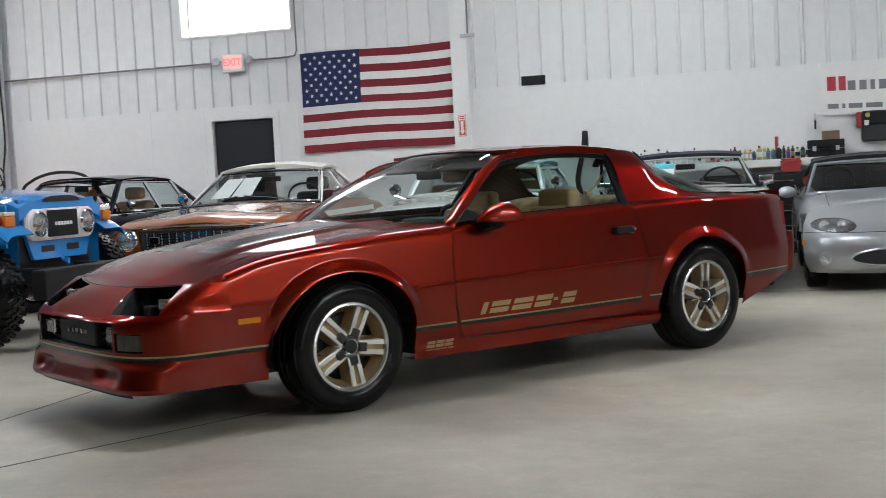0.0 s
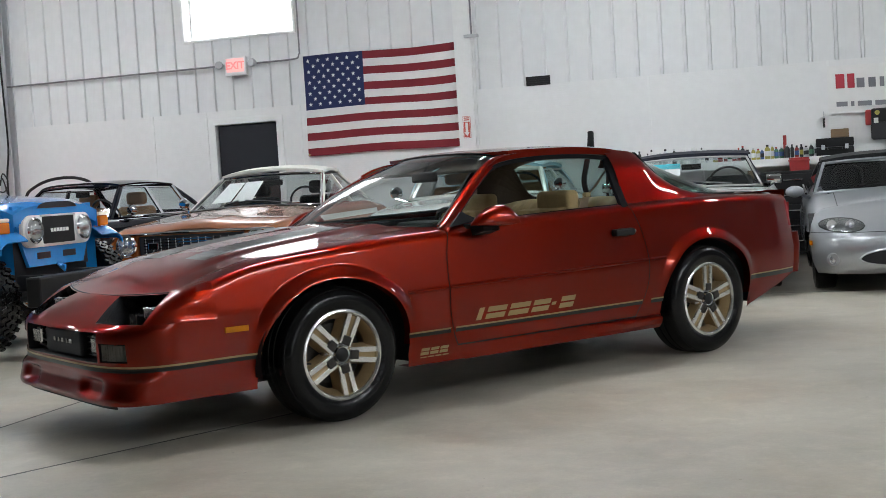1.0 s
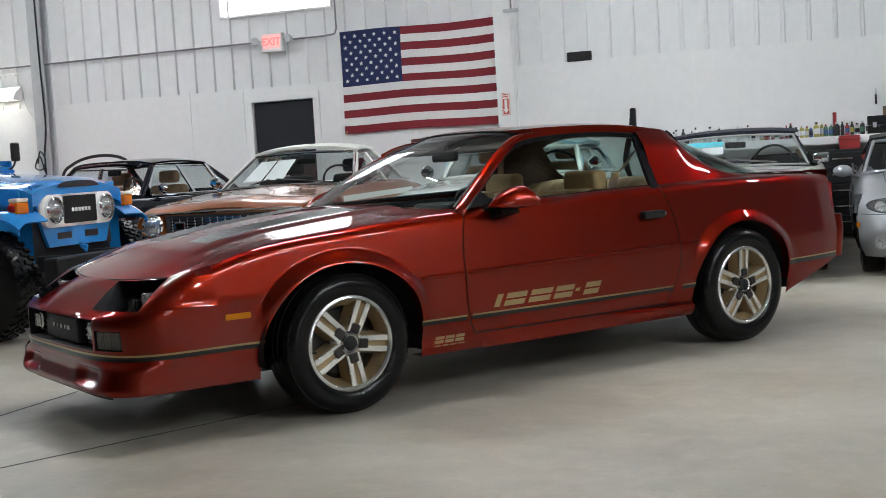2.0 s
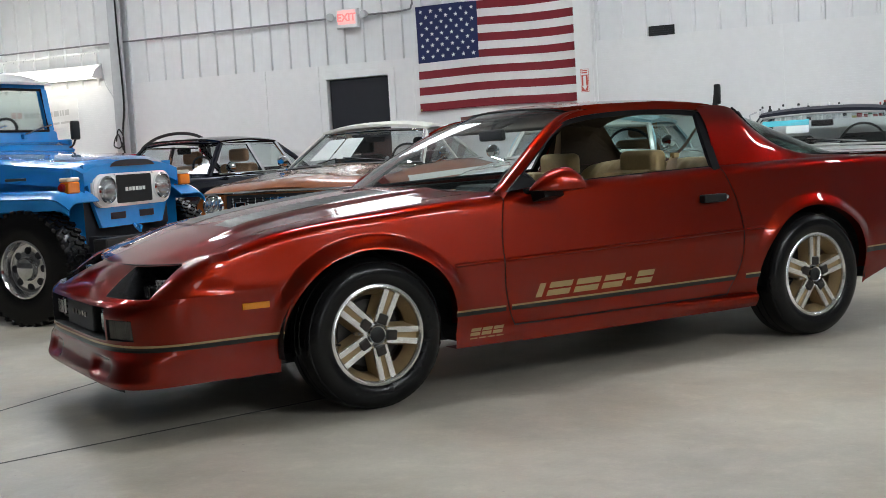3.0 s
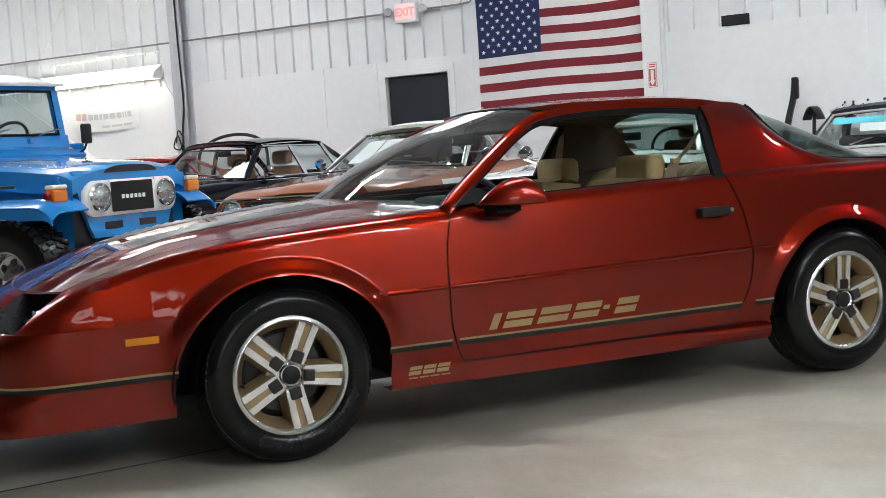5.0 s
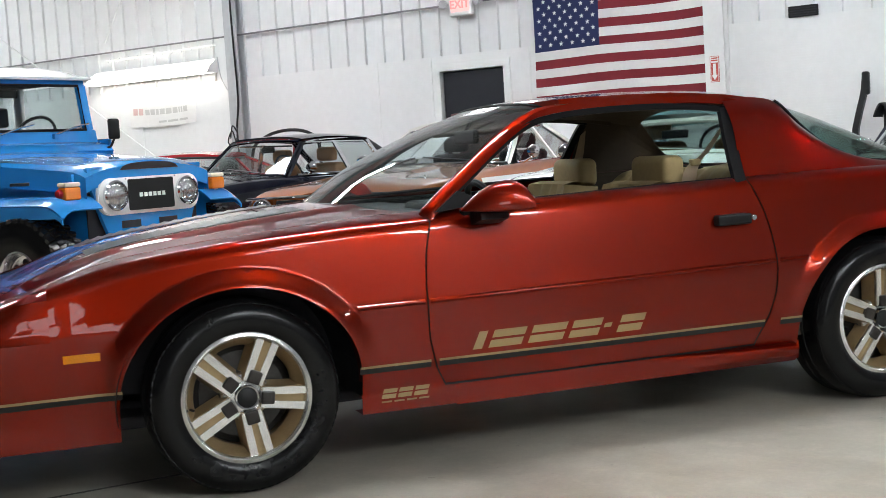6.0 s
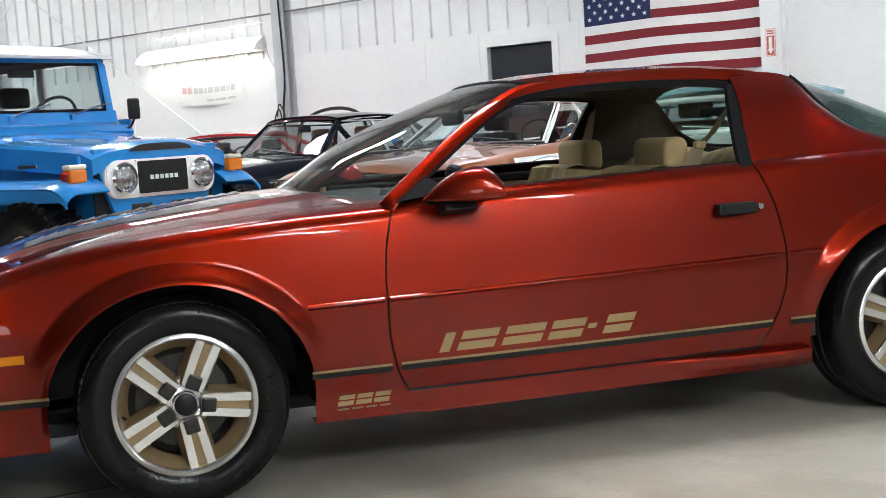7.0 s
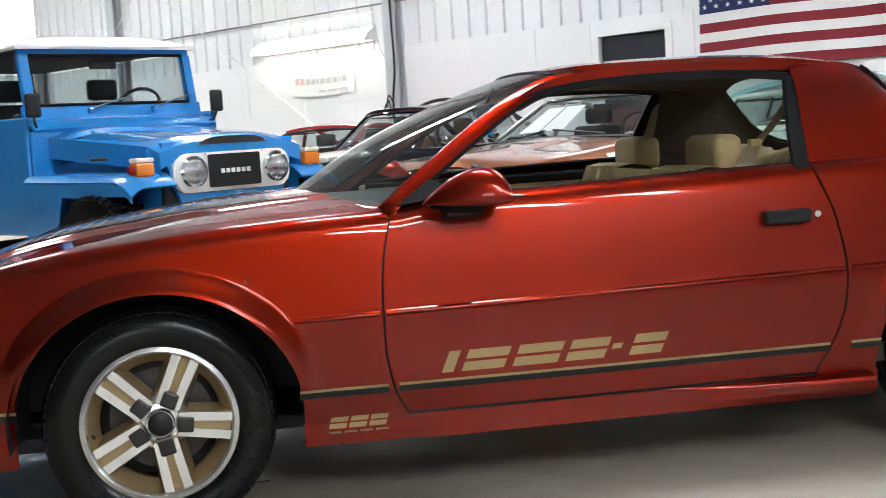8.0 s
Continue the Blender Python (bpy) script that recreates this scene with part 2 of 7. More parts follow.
def fine_lines(m, pitch=0.028, depth=0.002):
    """Fine level grooves across a wall board."""
    nt = m.node_tree
    b = nt.nodes["Principled BSDF"]
    tc, w, bp = nt.nodes.new("ShaderNodeTexCoord"), nt.nodes.new("ShaderNodeTexWave"), nt.nodes.new("ShaderNodeBump")
    w.bands_direction, w.wave_profile = "Z", "SAW"
    w.inputs["Scale"].default_value, w.inputs["Distortion"].default_value = 0.314 / pitch, 0.0
    bp.inputs["Distance"].default_value, bp.inputs["Strength"].default_value = depth, 0.35
    nt.links.new(tc.outputs["Object"], w.inputs["Vector"]), nt.links.new(w.outputs[0], bp.inputs["Height"])
    old = b.inputs["Normal"].links
    if old:
        nt.links.new(old[0].from_socket, bp.inputs["Normal"])
    nt.links.new(bp.outputs[0], b.inputs["Normal"])


fine_lines(LINER)
JOINT = mat("dark_joint", (0.09, 0.085, 0.08), 0.8, vary=0.2, scale=20)
BLACK = mat("black_plastic", (0.010, 0.010, 0.011), 0.45, vary=0.2, scale=12, rvary=0.1, spec=0.3)
DARK = mat("dark_void", (0.012, 0.012, 0.016), 0.7, vary=0.2, scale=3)
TRIM_WHITE = mat("white_trim", (0.78, 0.78, 0.78), 0.4, vary=0.04, scale=4)
TUBE = mat("glowing_tube", (1, 1, 1), 0.4, vary=0, emit=(0.91, 0.97, 1.0), power=LAMP)
WALLTUBE = mat("wall_tube", (1, 1, 1), 0.4, vary=0, emit=(1.0, 0.98, 0.86), power=5.5)
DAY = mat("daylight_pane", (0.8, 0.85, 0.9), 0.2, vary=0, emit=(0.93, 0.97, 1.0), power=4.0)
CLOTH_WHITE = mat("white_cloth", (0.72, 0.71, 0.70), 0.85, vary=0.05, scale=5, bump=0.3, bscale=300)
CLOTH_RED = mat("red_cloth", (0.20, 0.014, 0.024), 0.85, vary=0.1, scale=5, bump=0.3, bscale=300)
CLOTH_BLUE = mat("blue_cloth", (0.012, 0.02, 0.085), 0.85, vary=0.1, scale=5, bump=0.3, bscale=300)


def structure(name, bm, material, label, smooth=False, m=BM):
    return solid(name, bm, material, label, name.split("_")[0], m, kind="structure", smooth=smooth)


S0, S1, DEEP, TOP = -26.0, 12.0, 24.0, 5.6
structure("floor", box(S0 - 0.3, S1 + 0.3, -DEEP - 0.3, 0.3, -0.2, 0), CONCRETE, "grey sealed concrete workshop floor with stains")
bm = box(S0 - 0.3, S1 + 0.3, -DEEP - 0.3, 0.3, TOP, TOP + 0.2)
DULL = mat("grey_ceiling_sheet", (0.36, 0.36, 0.37), 0.6, vary=0.12, scale=0.8, bump=0.05, bscale=12)
structure("ceiling", bm, DULL, "dull grey sheet ceiling")


def siding(s0, s1, z0, z1, pitch=0.29):
    """Sheet steel with narrow raised ribs, as a folded profile with thickness."""
    bm = bmesh.new()
    prof = []
    n = max(1, round((s1 - s0) / pitch))
    w = (s1 - s0) / n
    prof.append((s0, 0.0))
    for i in range(n):
        c = s0 + (i + 0.5) * w
        prof += [(c - 0.024, 0.0), (c - 0.015, -0.034), (c + 0.015, -0.034), (c + 0.024, 0.0)]
    prof.append((s1, 0.0))
    front = [[bm.verts.new((x, y, z)) for x, y in prof] for z in (z0, z1)]
    back = [[bm.verts.new((x, 0.06, z)) for x in (s0, s1)] for z in (z0, z1)]
    for i in range(len(prof) - 1):
        bm.faces.new((front[0][i], front[0][i + 1], front[1][i + 1], front[1][i]))
    bm.faces.new((back[0][1], back[0][0], back[1][0], back[1][1]))
    return bm


# Back wall: a board dado below, ribbed steel above, with a doorway and high windows
DOOR0, DOOR1, DOORZ = -5.01, -4.10, 2.075
DADO = 2.265
wall = box(S0, DOOR0, 0, 0.2, 0, DADO)
box(DOOR1, S1, 0, 0.2, 0, DADO, bm=wall)
box(DOOR0, DOOR1, 0, 0.2, DOORZ, DADO, bm=wall)
structure("wall_north", wall, LINER, "white painted board lining of the long back wall")
WINS = ((-5.425, -3.745), (-19.6, -17.75))
WINZ, WINT = 3.225, 4.6
spans = [(S0, WINS[1][0]), (WINS[1][1], WINS[0][0]), (WINS[0][1], S1)]
i = 0
for a, b in spans:
    i += 1
    structure("wall_siding_%d" % i, siding(a, b, DADO, TOP), WHITE_METAL, "white ribbed steel siding above the wall board", m=BM @ pose(0, 0.03, 0))
for k, (a, b) in enumerate(WINS):
    for z0, z1 in ((DADO, WINZ), (WINT, TOP)):
        i += 1
        structure("wall_siding_%d" % i, siding(a, b, z0, z1), WHITE_METAL, "white ribbed steel siding above the wall board", m=BM @ pose(0, 0.03, 0))
    win = structure("window_%d" % (k + 1), box(a - 0.02, b + 0.02, 0.10, 0.12, WINZ - 0.02, WINT + 0.02), DAY, "high window with white daylit panes")
    fr = box(a, a + 0.03, -0.01, 0.10, WINZ, WINT)
    for q in ((b - 0.03, b, -0.01, 0.10, WINZ, WINT), (a + 0.03, b - 0.03, -0.01, 0.10, WINZ, WINZ + 0.03), (a + 0.03, b - 0.03, -0.01, 0.10, WINT - 0.03, WINT), (a + 0.10, a + 0.13, 0.05, 0.10, WINZ + 0.03, WINT - 0.03)):
        box(*q, bm=fr)
    part("window_frame", fr, TRIM_WHITE, win)
FAR = mat("dull_grey_board", (0.14, 0.14, 0.145), 0.7, vary=0.15, scale=0.5)
structure("wall_south", box(S0, S1, -DEEP - 0.2, -DEEP, 0, TOP), FAR, "plain grey wall")
FAR_DARK = mat("dark_grey_board", (0.16, 0.16, 0.165), 0.7, vary=0.15, scale=0.5)
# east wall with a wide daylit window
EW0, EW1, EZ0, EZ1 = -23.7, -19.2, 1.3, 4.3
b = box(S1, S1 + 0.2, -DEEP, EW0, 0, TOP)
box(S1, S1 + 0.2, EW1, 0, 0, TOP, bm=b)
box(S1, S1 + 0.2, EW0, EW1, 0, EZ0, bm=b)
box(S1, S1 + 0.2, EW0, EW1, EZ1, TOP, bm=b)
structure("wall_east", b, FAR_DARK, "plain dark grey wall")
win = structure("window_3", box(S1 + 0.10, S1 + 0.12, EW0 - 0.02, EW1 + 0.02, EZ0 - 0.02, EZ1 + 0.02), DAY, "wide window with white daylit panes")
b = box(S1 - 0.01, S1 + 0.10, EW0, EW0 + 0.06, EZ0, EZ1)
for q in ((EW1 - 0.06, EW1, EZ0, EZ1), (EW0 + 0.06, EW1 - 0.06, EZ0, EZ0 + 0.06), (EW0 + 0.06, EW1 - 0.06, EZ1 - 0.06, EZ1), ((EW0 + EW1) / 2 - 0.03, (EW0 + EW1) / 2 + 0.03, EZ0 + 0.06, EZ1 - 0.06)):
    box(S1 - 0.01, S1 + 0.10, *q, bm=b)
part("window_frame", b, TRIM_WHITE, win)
structure("wall_west", box(S0 - 0.2, S0, -DEEP, 0, 0, TOP), FAR, "plain grey wall")

# ---- the red coupe: front axle at x = 0, its left flank at -y ----
RED = car_paint("copper_red_metallic", (0.240, 0.0122, 0.0026), (0.160, 0.0080, 0.0020), metal=0.92, rough=0.34)
RUBBER = mat("tyre_rubber", (0.0055, 0.0055, 0.006), 0.24, vary=0.15, scale=9, bump=0.02, bscale=120, rvary=0.03, spec=0.22)
SEAL = mat("black_rubber_seal", (0.006, 0.006, 0.007), 0.5, vary=0.15, scale=20, spec=0.12)
STRIPE_BLACK = mat("black_stripe", (0.008, 0.008, 0.008), 0.3, vary=0.1, spec=0.3)
GOLD = mat("gold_decal", (0.40, 0.265, 0.125), 0.35, metal=0.45, vary=0.08, scale=30)
GOLD_PAINT = mat("gold_wheel_paint", (0.33, 0.235, 0.125), 0.38, metal=0.45, vary=0.12, scale=20)
ALLOY = mat("machined_alloy", (0.73, 0.725, 0.71), 0.24, metal=0.9, vary=0.03, scale=5)
CHROME = mat("chrome", (0.75, 0.76, 0.78), 0.07, metal=1.0, vary=0.05, scale=8)
TAN = mat("tan_velour", (0.46, 0.35, 0.17), 0.8, vary=0.1, scale=9, bump=0.25, bscale=160)
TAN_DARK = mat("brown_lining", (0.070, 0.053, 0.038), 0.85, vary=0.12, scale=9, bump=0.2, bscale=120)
BELT = mat("tan_webbing", (0.55, 0.43, 0.30), 0.7, vary=0.06, scale=30, bump=0.2, bscale=200)
DASH = mat("dark_dash", (0.010, 0.014, 0.014), 0.6, spec=0.25, vary=0.1, scale=8, bump=0.1, bscale=120)
AMBER = mat("amber_lens", (0.66, 0.21, 0.004), 0.2, vary=0.1, scale=40, coat=0.35, spec=0.2)
RED_LENS = mat("red_lens", (0.25, 0.01, 0.012), 0.2, vary=0.1, scale=40, spec=0.3)
LENS = mat("ribbed_clear_lens", (0.62, 0.64, 0.66), 0.10, metal=0.9, vary=0.25, scale=60, coat=0.6)
def ribbed(m, pitch=0.012, depth=0.004):
    """Upright flutes pressed into a lamp glass."""
    nt = m.node_tree
    tc, w, bp = nt.nodes.new("ShaderNodeTexCoord"), nt.nodes.new("ShaderNodeTexWave"), nt.nodes.new("ShaderNodeBump")
    w.bands_direction = "Y"
    w.inputs["Scale"].default_value, w.inputs["Distortion"].default_value, w.inputs["Detail"].default_value = 0.314 / pitch, 1.5, 1.0
    bp.inputs["Distance"].default_value, bp.inputs["Strength"].default_value = depth, 0.9
    nt.links.new(tc.outputs["Object"], w.inputs["Vector"]), nt.links.new(w.outputs[0], bp.inputs["Height"])
    nt.links.new(bp.outputs[0], nt.nodes["Principled BSDF"].inputs["Normal"])


ribbed(LENS)
SMOKE = mat("dark_lamp_recess", (0.02, 0.02, 0.022), 0.25, vary=0.2, scale=10, coat=0.4)
SMOKED = mat("smoked_lens", (0.075, 0.07, 0.062), 0.18, vary=0.25, scale=60, coat=0.3)
GLASS = glass("windscreen_glass", (0.84, 0.93, 0.93), clear=0.78)
TINTED = glass("green_tinted_glass", (0.60, 0.80, 0.75), clear=0.60)

HUB_Z, ARCH, ARCH_Z, AXLE2 = 0.322, 0.402, 0.365, 2.565
half = curve([(-0.6, 0.802), (-0.5, 0.805), (-0.4, 0.816), (-0.2, 0.845), (0.0, 0.868), (0.4, 0.887), (0.7, 0.897), (1.3, 0.907), (2.0, 0.907), (2.56, 0.90),
              (3.0, 0.875), (3.3, 0.835), (3.55, 0.775)])
tuck = curve([(0.17, 0.060), (0.21, 0.055), (0.28, 0.042), (0.345, 0.024), (0.38, 0.016), (0.45, 0.007), (0.52, 0.002), (0.575, 0.0), (0.59, 0.002), (0.62, 0.0075), (0.70, 0.021), (0.8, 0.039), (0.93, 0.066)])
shoulder = curve([(-0.85, 0.645), (-0.6, 0.728), (-0.35, 0.793), (-0.1, 0.825), (0.12, 0.843), (0.4, 0.861), (0.7, 0.876), (0.8, 0.893), (1.2, 0.907), (1.9, 0.922),
                  (2.6, 0.93), (3.1, 0.922), (3.55, 0.90)])
crown = curve([(-0.87, 0.660), (-0.6, 0.752), (-0.3, 0.828), (0.0, 0.868), (0.3, 0.898), (0.55, 0.915)])
ROUND = 0.045


def flank(x, z):
    """Half-width of the body at x and height z."""
    y = half(x) - tuck(z)
    for hub, swell in ((0.0, 0.038), (AXLE2, 0.024)):
        r = math.hypot((x - hub) / ARCH, (z - HUB_Z) / ARCH_Z)
        if z > 0.3:
            k = min(max((1.175 - r) / 0.175, 0), 1)
            y += swell * (0.45 * smooth_step(0, 1, k) + 0.55 * math.sin(0.5 * math.pi * k)) * smooth_step(0.32, 0.58, z)
    y += 0.016 * smooth_step(-0.42, -0.6, x) * smooth_step(0.335, 0.21, z)
    if 0.4 < x < 2.2:
        y += 0.006 * smooth_step(0.275, 0.235, z)
    top = shoulder(x)
    if z > top - ROUND:
        k = min((z - top + ROUND) / ROUND, 1.0)
        y -= ROUND * (1 - math.sqrt(max(1 - k * k, 0)))
    return y


def top_z(x, y):
    """Height of the hood and wing tops."""
    ys = half(x) - ROUND - 0.04
    k = min(abs(y) / ys, 1.0)
    z = shoulder(x) + (crown(x) - shoulder(x)) * (1 - k ** 2.2)
    return z + 0.010 * smooth_step(0.47, 0.42, abs(y)) * smooth_step(-0.7, -0.45, x)


def lower_edge(x, rest):
    for hub in (0.0, AXLE2):
        d = abs(x - hub)
        if d < ARCH - 1e-6:
            return HUB_Z + ARCH_Z * math.sqrt(1 - (d / ARCH) ** 2)
    return rest


def stations(a, b, step=0.03, hub=None):
    """Places along the car; at the ends of a wheel opening one on each side."""
    xs = list(np.arange(a, b, step)) + [b]
    if hub is not None:
        ends = (hub - ARCH, hub + ARCH)
        xs = [x for x in xs if min(abs(x - e) for e in ends) > 0.006]
        for e in ends:
            if a < e < b:
                xs += [e - 1e-5, e + 1e-5]
        xs += [x for x in (hub - ARCH * k for k in (0.995, 0.98, 0.95, 0.9, -0.9, -0.95, -0.98, -0.995)) if a < x < b]
        xs.sort()
    return xs


def panel(xs, low, top, shift=None, inward=0.0, rows=26, rounding=True):
    """A flank panel: columns at xs from low(x) to top(x); shift(x, z) moves its ends along curved gaps."""
    bm = bmesh.new()
    cols = []
    for x in xs:
        z0, z1 = low(x), top(x)
        zs = [z0 + (z1 - ROUND - z0) * k / rows for k in range(rows + 1)] + [z1 - ROUND + ROUND * math.sin(math.pi / 2 * k / 6) for k in range(1, 7)] if rounding \
            else [z0 + (z1 - z0) * k / rows for k in range(rows + 1)]
        col = []
        for z in zs:
            xx = x + (shift(x, z) if shift else 0)
            col.append(bm.verts.new((xx, -flank(x, z), z)))
        if inward:
            y0 = -col[-1].co.y
            for k in range(1, 6):
                yy = y0 - inward * k / 5
                col.append(bm.verts.new((x + (shift(x, z1) if shift else 0), -yy, top_z(x, yy) if x < 0.7 else z1 + 0.012 * k / 5)))
        cols.append((x, col))
    for (xa, a), (xb, b) in zip(cols, cols[1:]):
        if xb - xa > 1e-4:
            for k in range(len(a) - 1):
                bm.faces.new((a[k], b[k], b[k + 1], a[k + 1]))
    return bm


gap_front = curve([(0.2, 0.74), (0.28, 0.70), (0.36, 0.662), (0.49, 0.640), (0.6, 0.640), (0.72, 0.650), (0.88, 0.690)])
gap_rear = curve([(0.2, 1.95), (0.29, 1.972), (0.4, 2.025), (0.5, 2.055), (0.61, 2.062), (0.75, 2.045), (0.92, 1.985)])


coupe = thing("sports_coupe", "copper-red metallic two-door sports coupe on gold alloy wheels, on concrete floor", "car")

# wings, doors, quarters
fender_low = lambda x: lower_edge(x, 0.205)
bm = panel(stations(-0.6, 0.66, 0.03, 0.0), fender_low, shoulder, shift=lambda x, z: (gap_front(z) - 0.66) * smooth_step(0.40, 0.66, x), inward=0.10)
part("fender", bm, RED, coupe, "front wing with a flared wheel arch", True, 50)


def other_side(ob, parent):
    """The same panel on the far flank."""
    me = ob.data.copy()
    for v in me.vertices:
        v.co.y = -v.co.y
    me.flip_normals()
    o = new(ob.name.split(".")[0], me)
    o.parent = parent
    return tagged(o, ob.get("label", ""))


fender = [o for o in coupe.children if o.name.startswith("fender")][0]
other_side(fender, coupe)

door_x = lambda a, z, u: gap_front(z) + 0.006 + (gap_rear(z) - gap_front(z) - 0.012) * u
bm = bmesh.new()
NU, NV = 48, 30
grid = []
for i in range(NU + 1):
    u = i / NU
    col = []
    xb = 0.69 + 1.295 * u
    top = shoulder(xb)
    zs = [0.284 + (top - ROUND - 0.284) * k / NV for k in range(NV + 1)] + [top - ROUND + ROUND * math.sin(math.pi / 2 * k / 6) for k in range(1, 7)]
    for z in zs:
        x = door_x(0, z, u)
        col.append(bm.verts.new((x, -flank(xb, z) if z > top - ROUND else -flank(x, z), z)))
    grid.append(col)
for a, b in zip(grid, grid[1:]):
    for k in range(len(a) - 1):
        bm.faces.new((a[k], b[k], b[k + 1], a[k + 1]))
door = part("door", bm, RED, coupe, "long door with gold emblem, window down", True, 50)
door2 = other_side(door, coupe)

quarter_top = lambda x: shoulder(x)
bm = panel(stations(2.0, 3.5, 0.03, AXLE2), lambda x: lower_edge(x, 0.205 + 0.03 * smooth_step(2.9, 3.0, x) + 0.165 * min(max((x - 2.96) / 0.54, 0), 1)), quarter_top,
           shift=lambda x, z: (gap_rear(z) - 2.0) * smooth_step(2.16, 2.0, x), inward=0.06)
quarter = part("rear_quarter", bm, RED, coupe, "", True, 50)
other_side(quarter, coupe)
# dark backing behind the door gaps, and the jamb
for sgn in (-1, 1):
    b = bmesh.new()
    for gap in (gap_front, gap_rear):
        sheet(lambda u, v: (gap(0.25 + 0.62 * v) - 0.02 + 0.04 * u, sgn * (flank(gap(0.25 + 0.62 * v), 0.25 + 0.62 * v) - 0.014), 0.25 + 0.62 * v), 2, 20, b)
    sheet(lambda u, v: (0.66 + 1.36 * u, sgn * (flank(1.3, 0.28) - 0.014), 0.262 + 0.04 * v), 10, 2, b)
    part("door_jamb", b, DARK, coupe)
# sills
bm = sheet(lambda u, v: (0.40 + 1.77 * u, -flank(0.42 + 1.73 * u, 0.205 + 0.071 * v), 0.205 + 0.071 * v), 40, 8)
sheet(lambda u, v: (0.40 + 1.77 * u, -flank(0.42 + 1.73 * u, 0.205) + 0.10 * v, 0.205), 40, 1, bm)
sill = part("sill_skirt", bm, RED, coupe, "", True)
other_side(sill, coupe)

# hood
hood_edge = lambda x: flank(max(x, -0.6), shoulder(max(x, -0.6))) - 0.106
def hood_pt(u, v, lift=0.0):
    s = 2 * v - 1
    k = abs(s)
    x_front = -0.85 + 0.28 * (k * 0.61) ** 2
    x_back = 0.475 + 0.17 * k ** 2
    x = x_front + (x_back - x_front) * u
    y = s * hood_edge(x)
    return (x, y, top_z(x, y) + lift)
hood = part("hood", sheet(hood_pt, 60, 40), RED, coupe, "long hood with black louvre banks", True, 60)
part("shut_line", tube([Vector(hood_pt(0, k / 40)) + Vector((-0.003, 0, -0.002)) for k in range(41)], 0.004, 5), DARK, hood)
for s in (-1, 1):
    b = sheet(lambda u, v: (-0.6 + 1.2 * u, s * (hood_edge(-0.6 + 1.2 * u) - 0.02 + 0.04 * v), top_z(-0.6 + 1.2 * u, hood_edge(-0.6 + 1.2 * u) - 0.02 + 0.04 * v) - 0.012), 30, 2)
    part("hood_gap", b, DARK, coupe)
GLOSS_BLACK = mat("gloss_black", (0.008, 0.008, 0.009), 0.30, vary=0.1, scale=20, spec=0.4)
LOUV0, LOUV1, LOUVN = -0.42, 0.34, 17
for s in (-1, 1):
    b = bmesh.new()
    sheet(lambda u, v: (LOUV0 - 0.02 + (LOUV1 - LOUV0 + 0.04) * u, s * (0.15 + 0.22 * v), top_z(LOUV0 - 0.02 + (LOUV1 - LOUV0 + 0.04) * u, 0.15 + 0.22 * v) + 0.001), 24, 4, b)
    bank = part("louvre_bank", b, STRIPE_BLACK, hood, "black louvre panel", True)
    for i in range(LOUVN):
        x = LOUV0 + (LOUV1 - LOUV0) * (i + 0.5) / LOUVN
        z = lambda y: top_z(x, abs(y))
        b = sheet(lambda u, v: (x - 0.018 + 0.036 * u, s * (0.16 + 0.20 * v), top_z(x - 0.018 + 0.036 * u, 0.16 + 0.20 * v) + 0.001 + 0.006 * u ** 1.5), 6, 6)
        bmesh.ops.solidify(b, geom=b.faces[:], thickness=0.003)
        part("louvre", b, GLOSS_BLACK, hood, "", True)

# nose: bumper skin, stripe, air dam
XB, POW = -0.6, 4.0
front = curve([(0.205, -1.075), (0.225, -1.082), (0.26, -1.072), (0.30, -1.062), (0.335, -1.060), (0.35, -1.062), (0.5, -1.065), (0.535, -1.055), (0.56, -1.025)])


def nose_cols():
    ys = [0.475 * k / 16 for k in range(17)] + [0.495, 0.52, 0.55, 0.58, 0.61, 0.64, 0.67]
    return [("y", y) for y in ys] + [("k", k / 14) for k in range(1, 15)]


def nose_pt(col, z, out=0.0):
    w, xf = flank(XB, z) + out, front(z) - out
    POW = 4.0 + 2.5 * smooth_step(0.36, 0.30, z)
    f = lambda y: XB - (XB - xf) * max(1 - (y / w) ** POW, 0) ** (1 / POW)
    if col[0] == "y":
        # air ducts pressed into the dam
        dent = 0.026 * smooth_step(0.26, 0.36, col[1]) * smooth_step(0.56, 0.48, col[1]) * smooth_step(0.222, 0.255, z) * smooth_step(0.326, 0.30, z)
        return Vector((f(col[1]) + dent, -col[1], z))
    x0 = f(0.67)
    a0 = math.acos(min((XB - x0) / (XB - xf), 1) ** (POW / 2)) if x0 < XB else 0
    a = a0 + (math.pi / 2 - a0) * col[1]
    x = XB - (XB - xf) * max(math.cos(a), 0) ** (2 / POW)
    y = w * max(1 - ((XB - x) / (XB - xf)) ** POW, 0) ** (1 / POW)
    return Vector((x, -y, z))


def nose_sheet(zs, hole=lambda y, z: False, out=0.0, cols=None):
    bm = bmesh.new()
    cols = cols or nose_cols()
    g = [[bm.verts.new(nose_pt(c, z, out)) for z in zs] for c in cols]
    for a, b in zip(g, g[1:]):
        for k in range(len(zs) - 1):
            mid = (a[k].co + b[k].co + a[k + 1].co + b[k + 1].co) / 4
            if not hole(-mid.y, mid.z):
                bm.faces.new((b[k], a[k], a[k + 1], b[k + 1]))
    return mirror_y(bm)


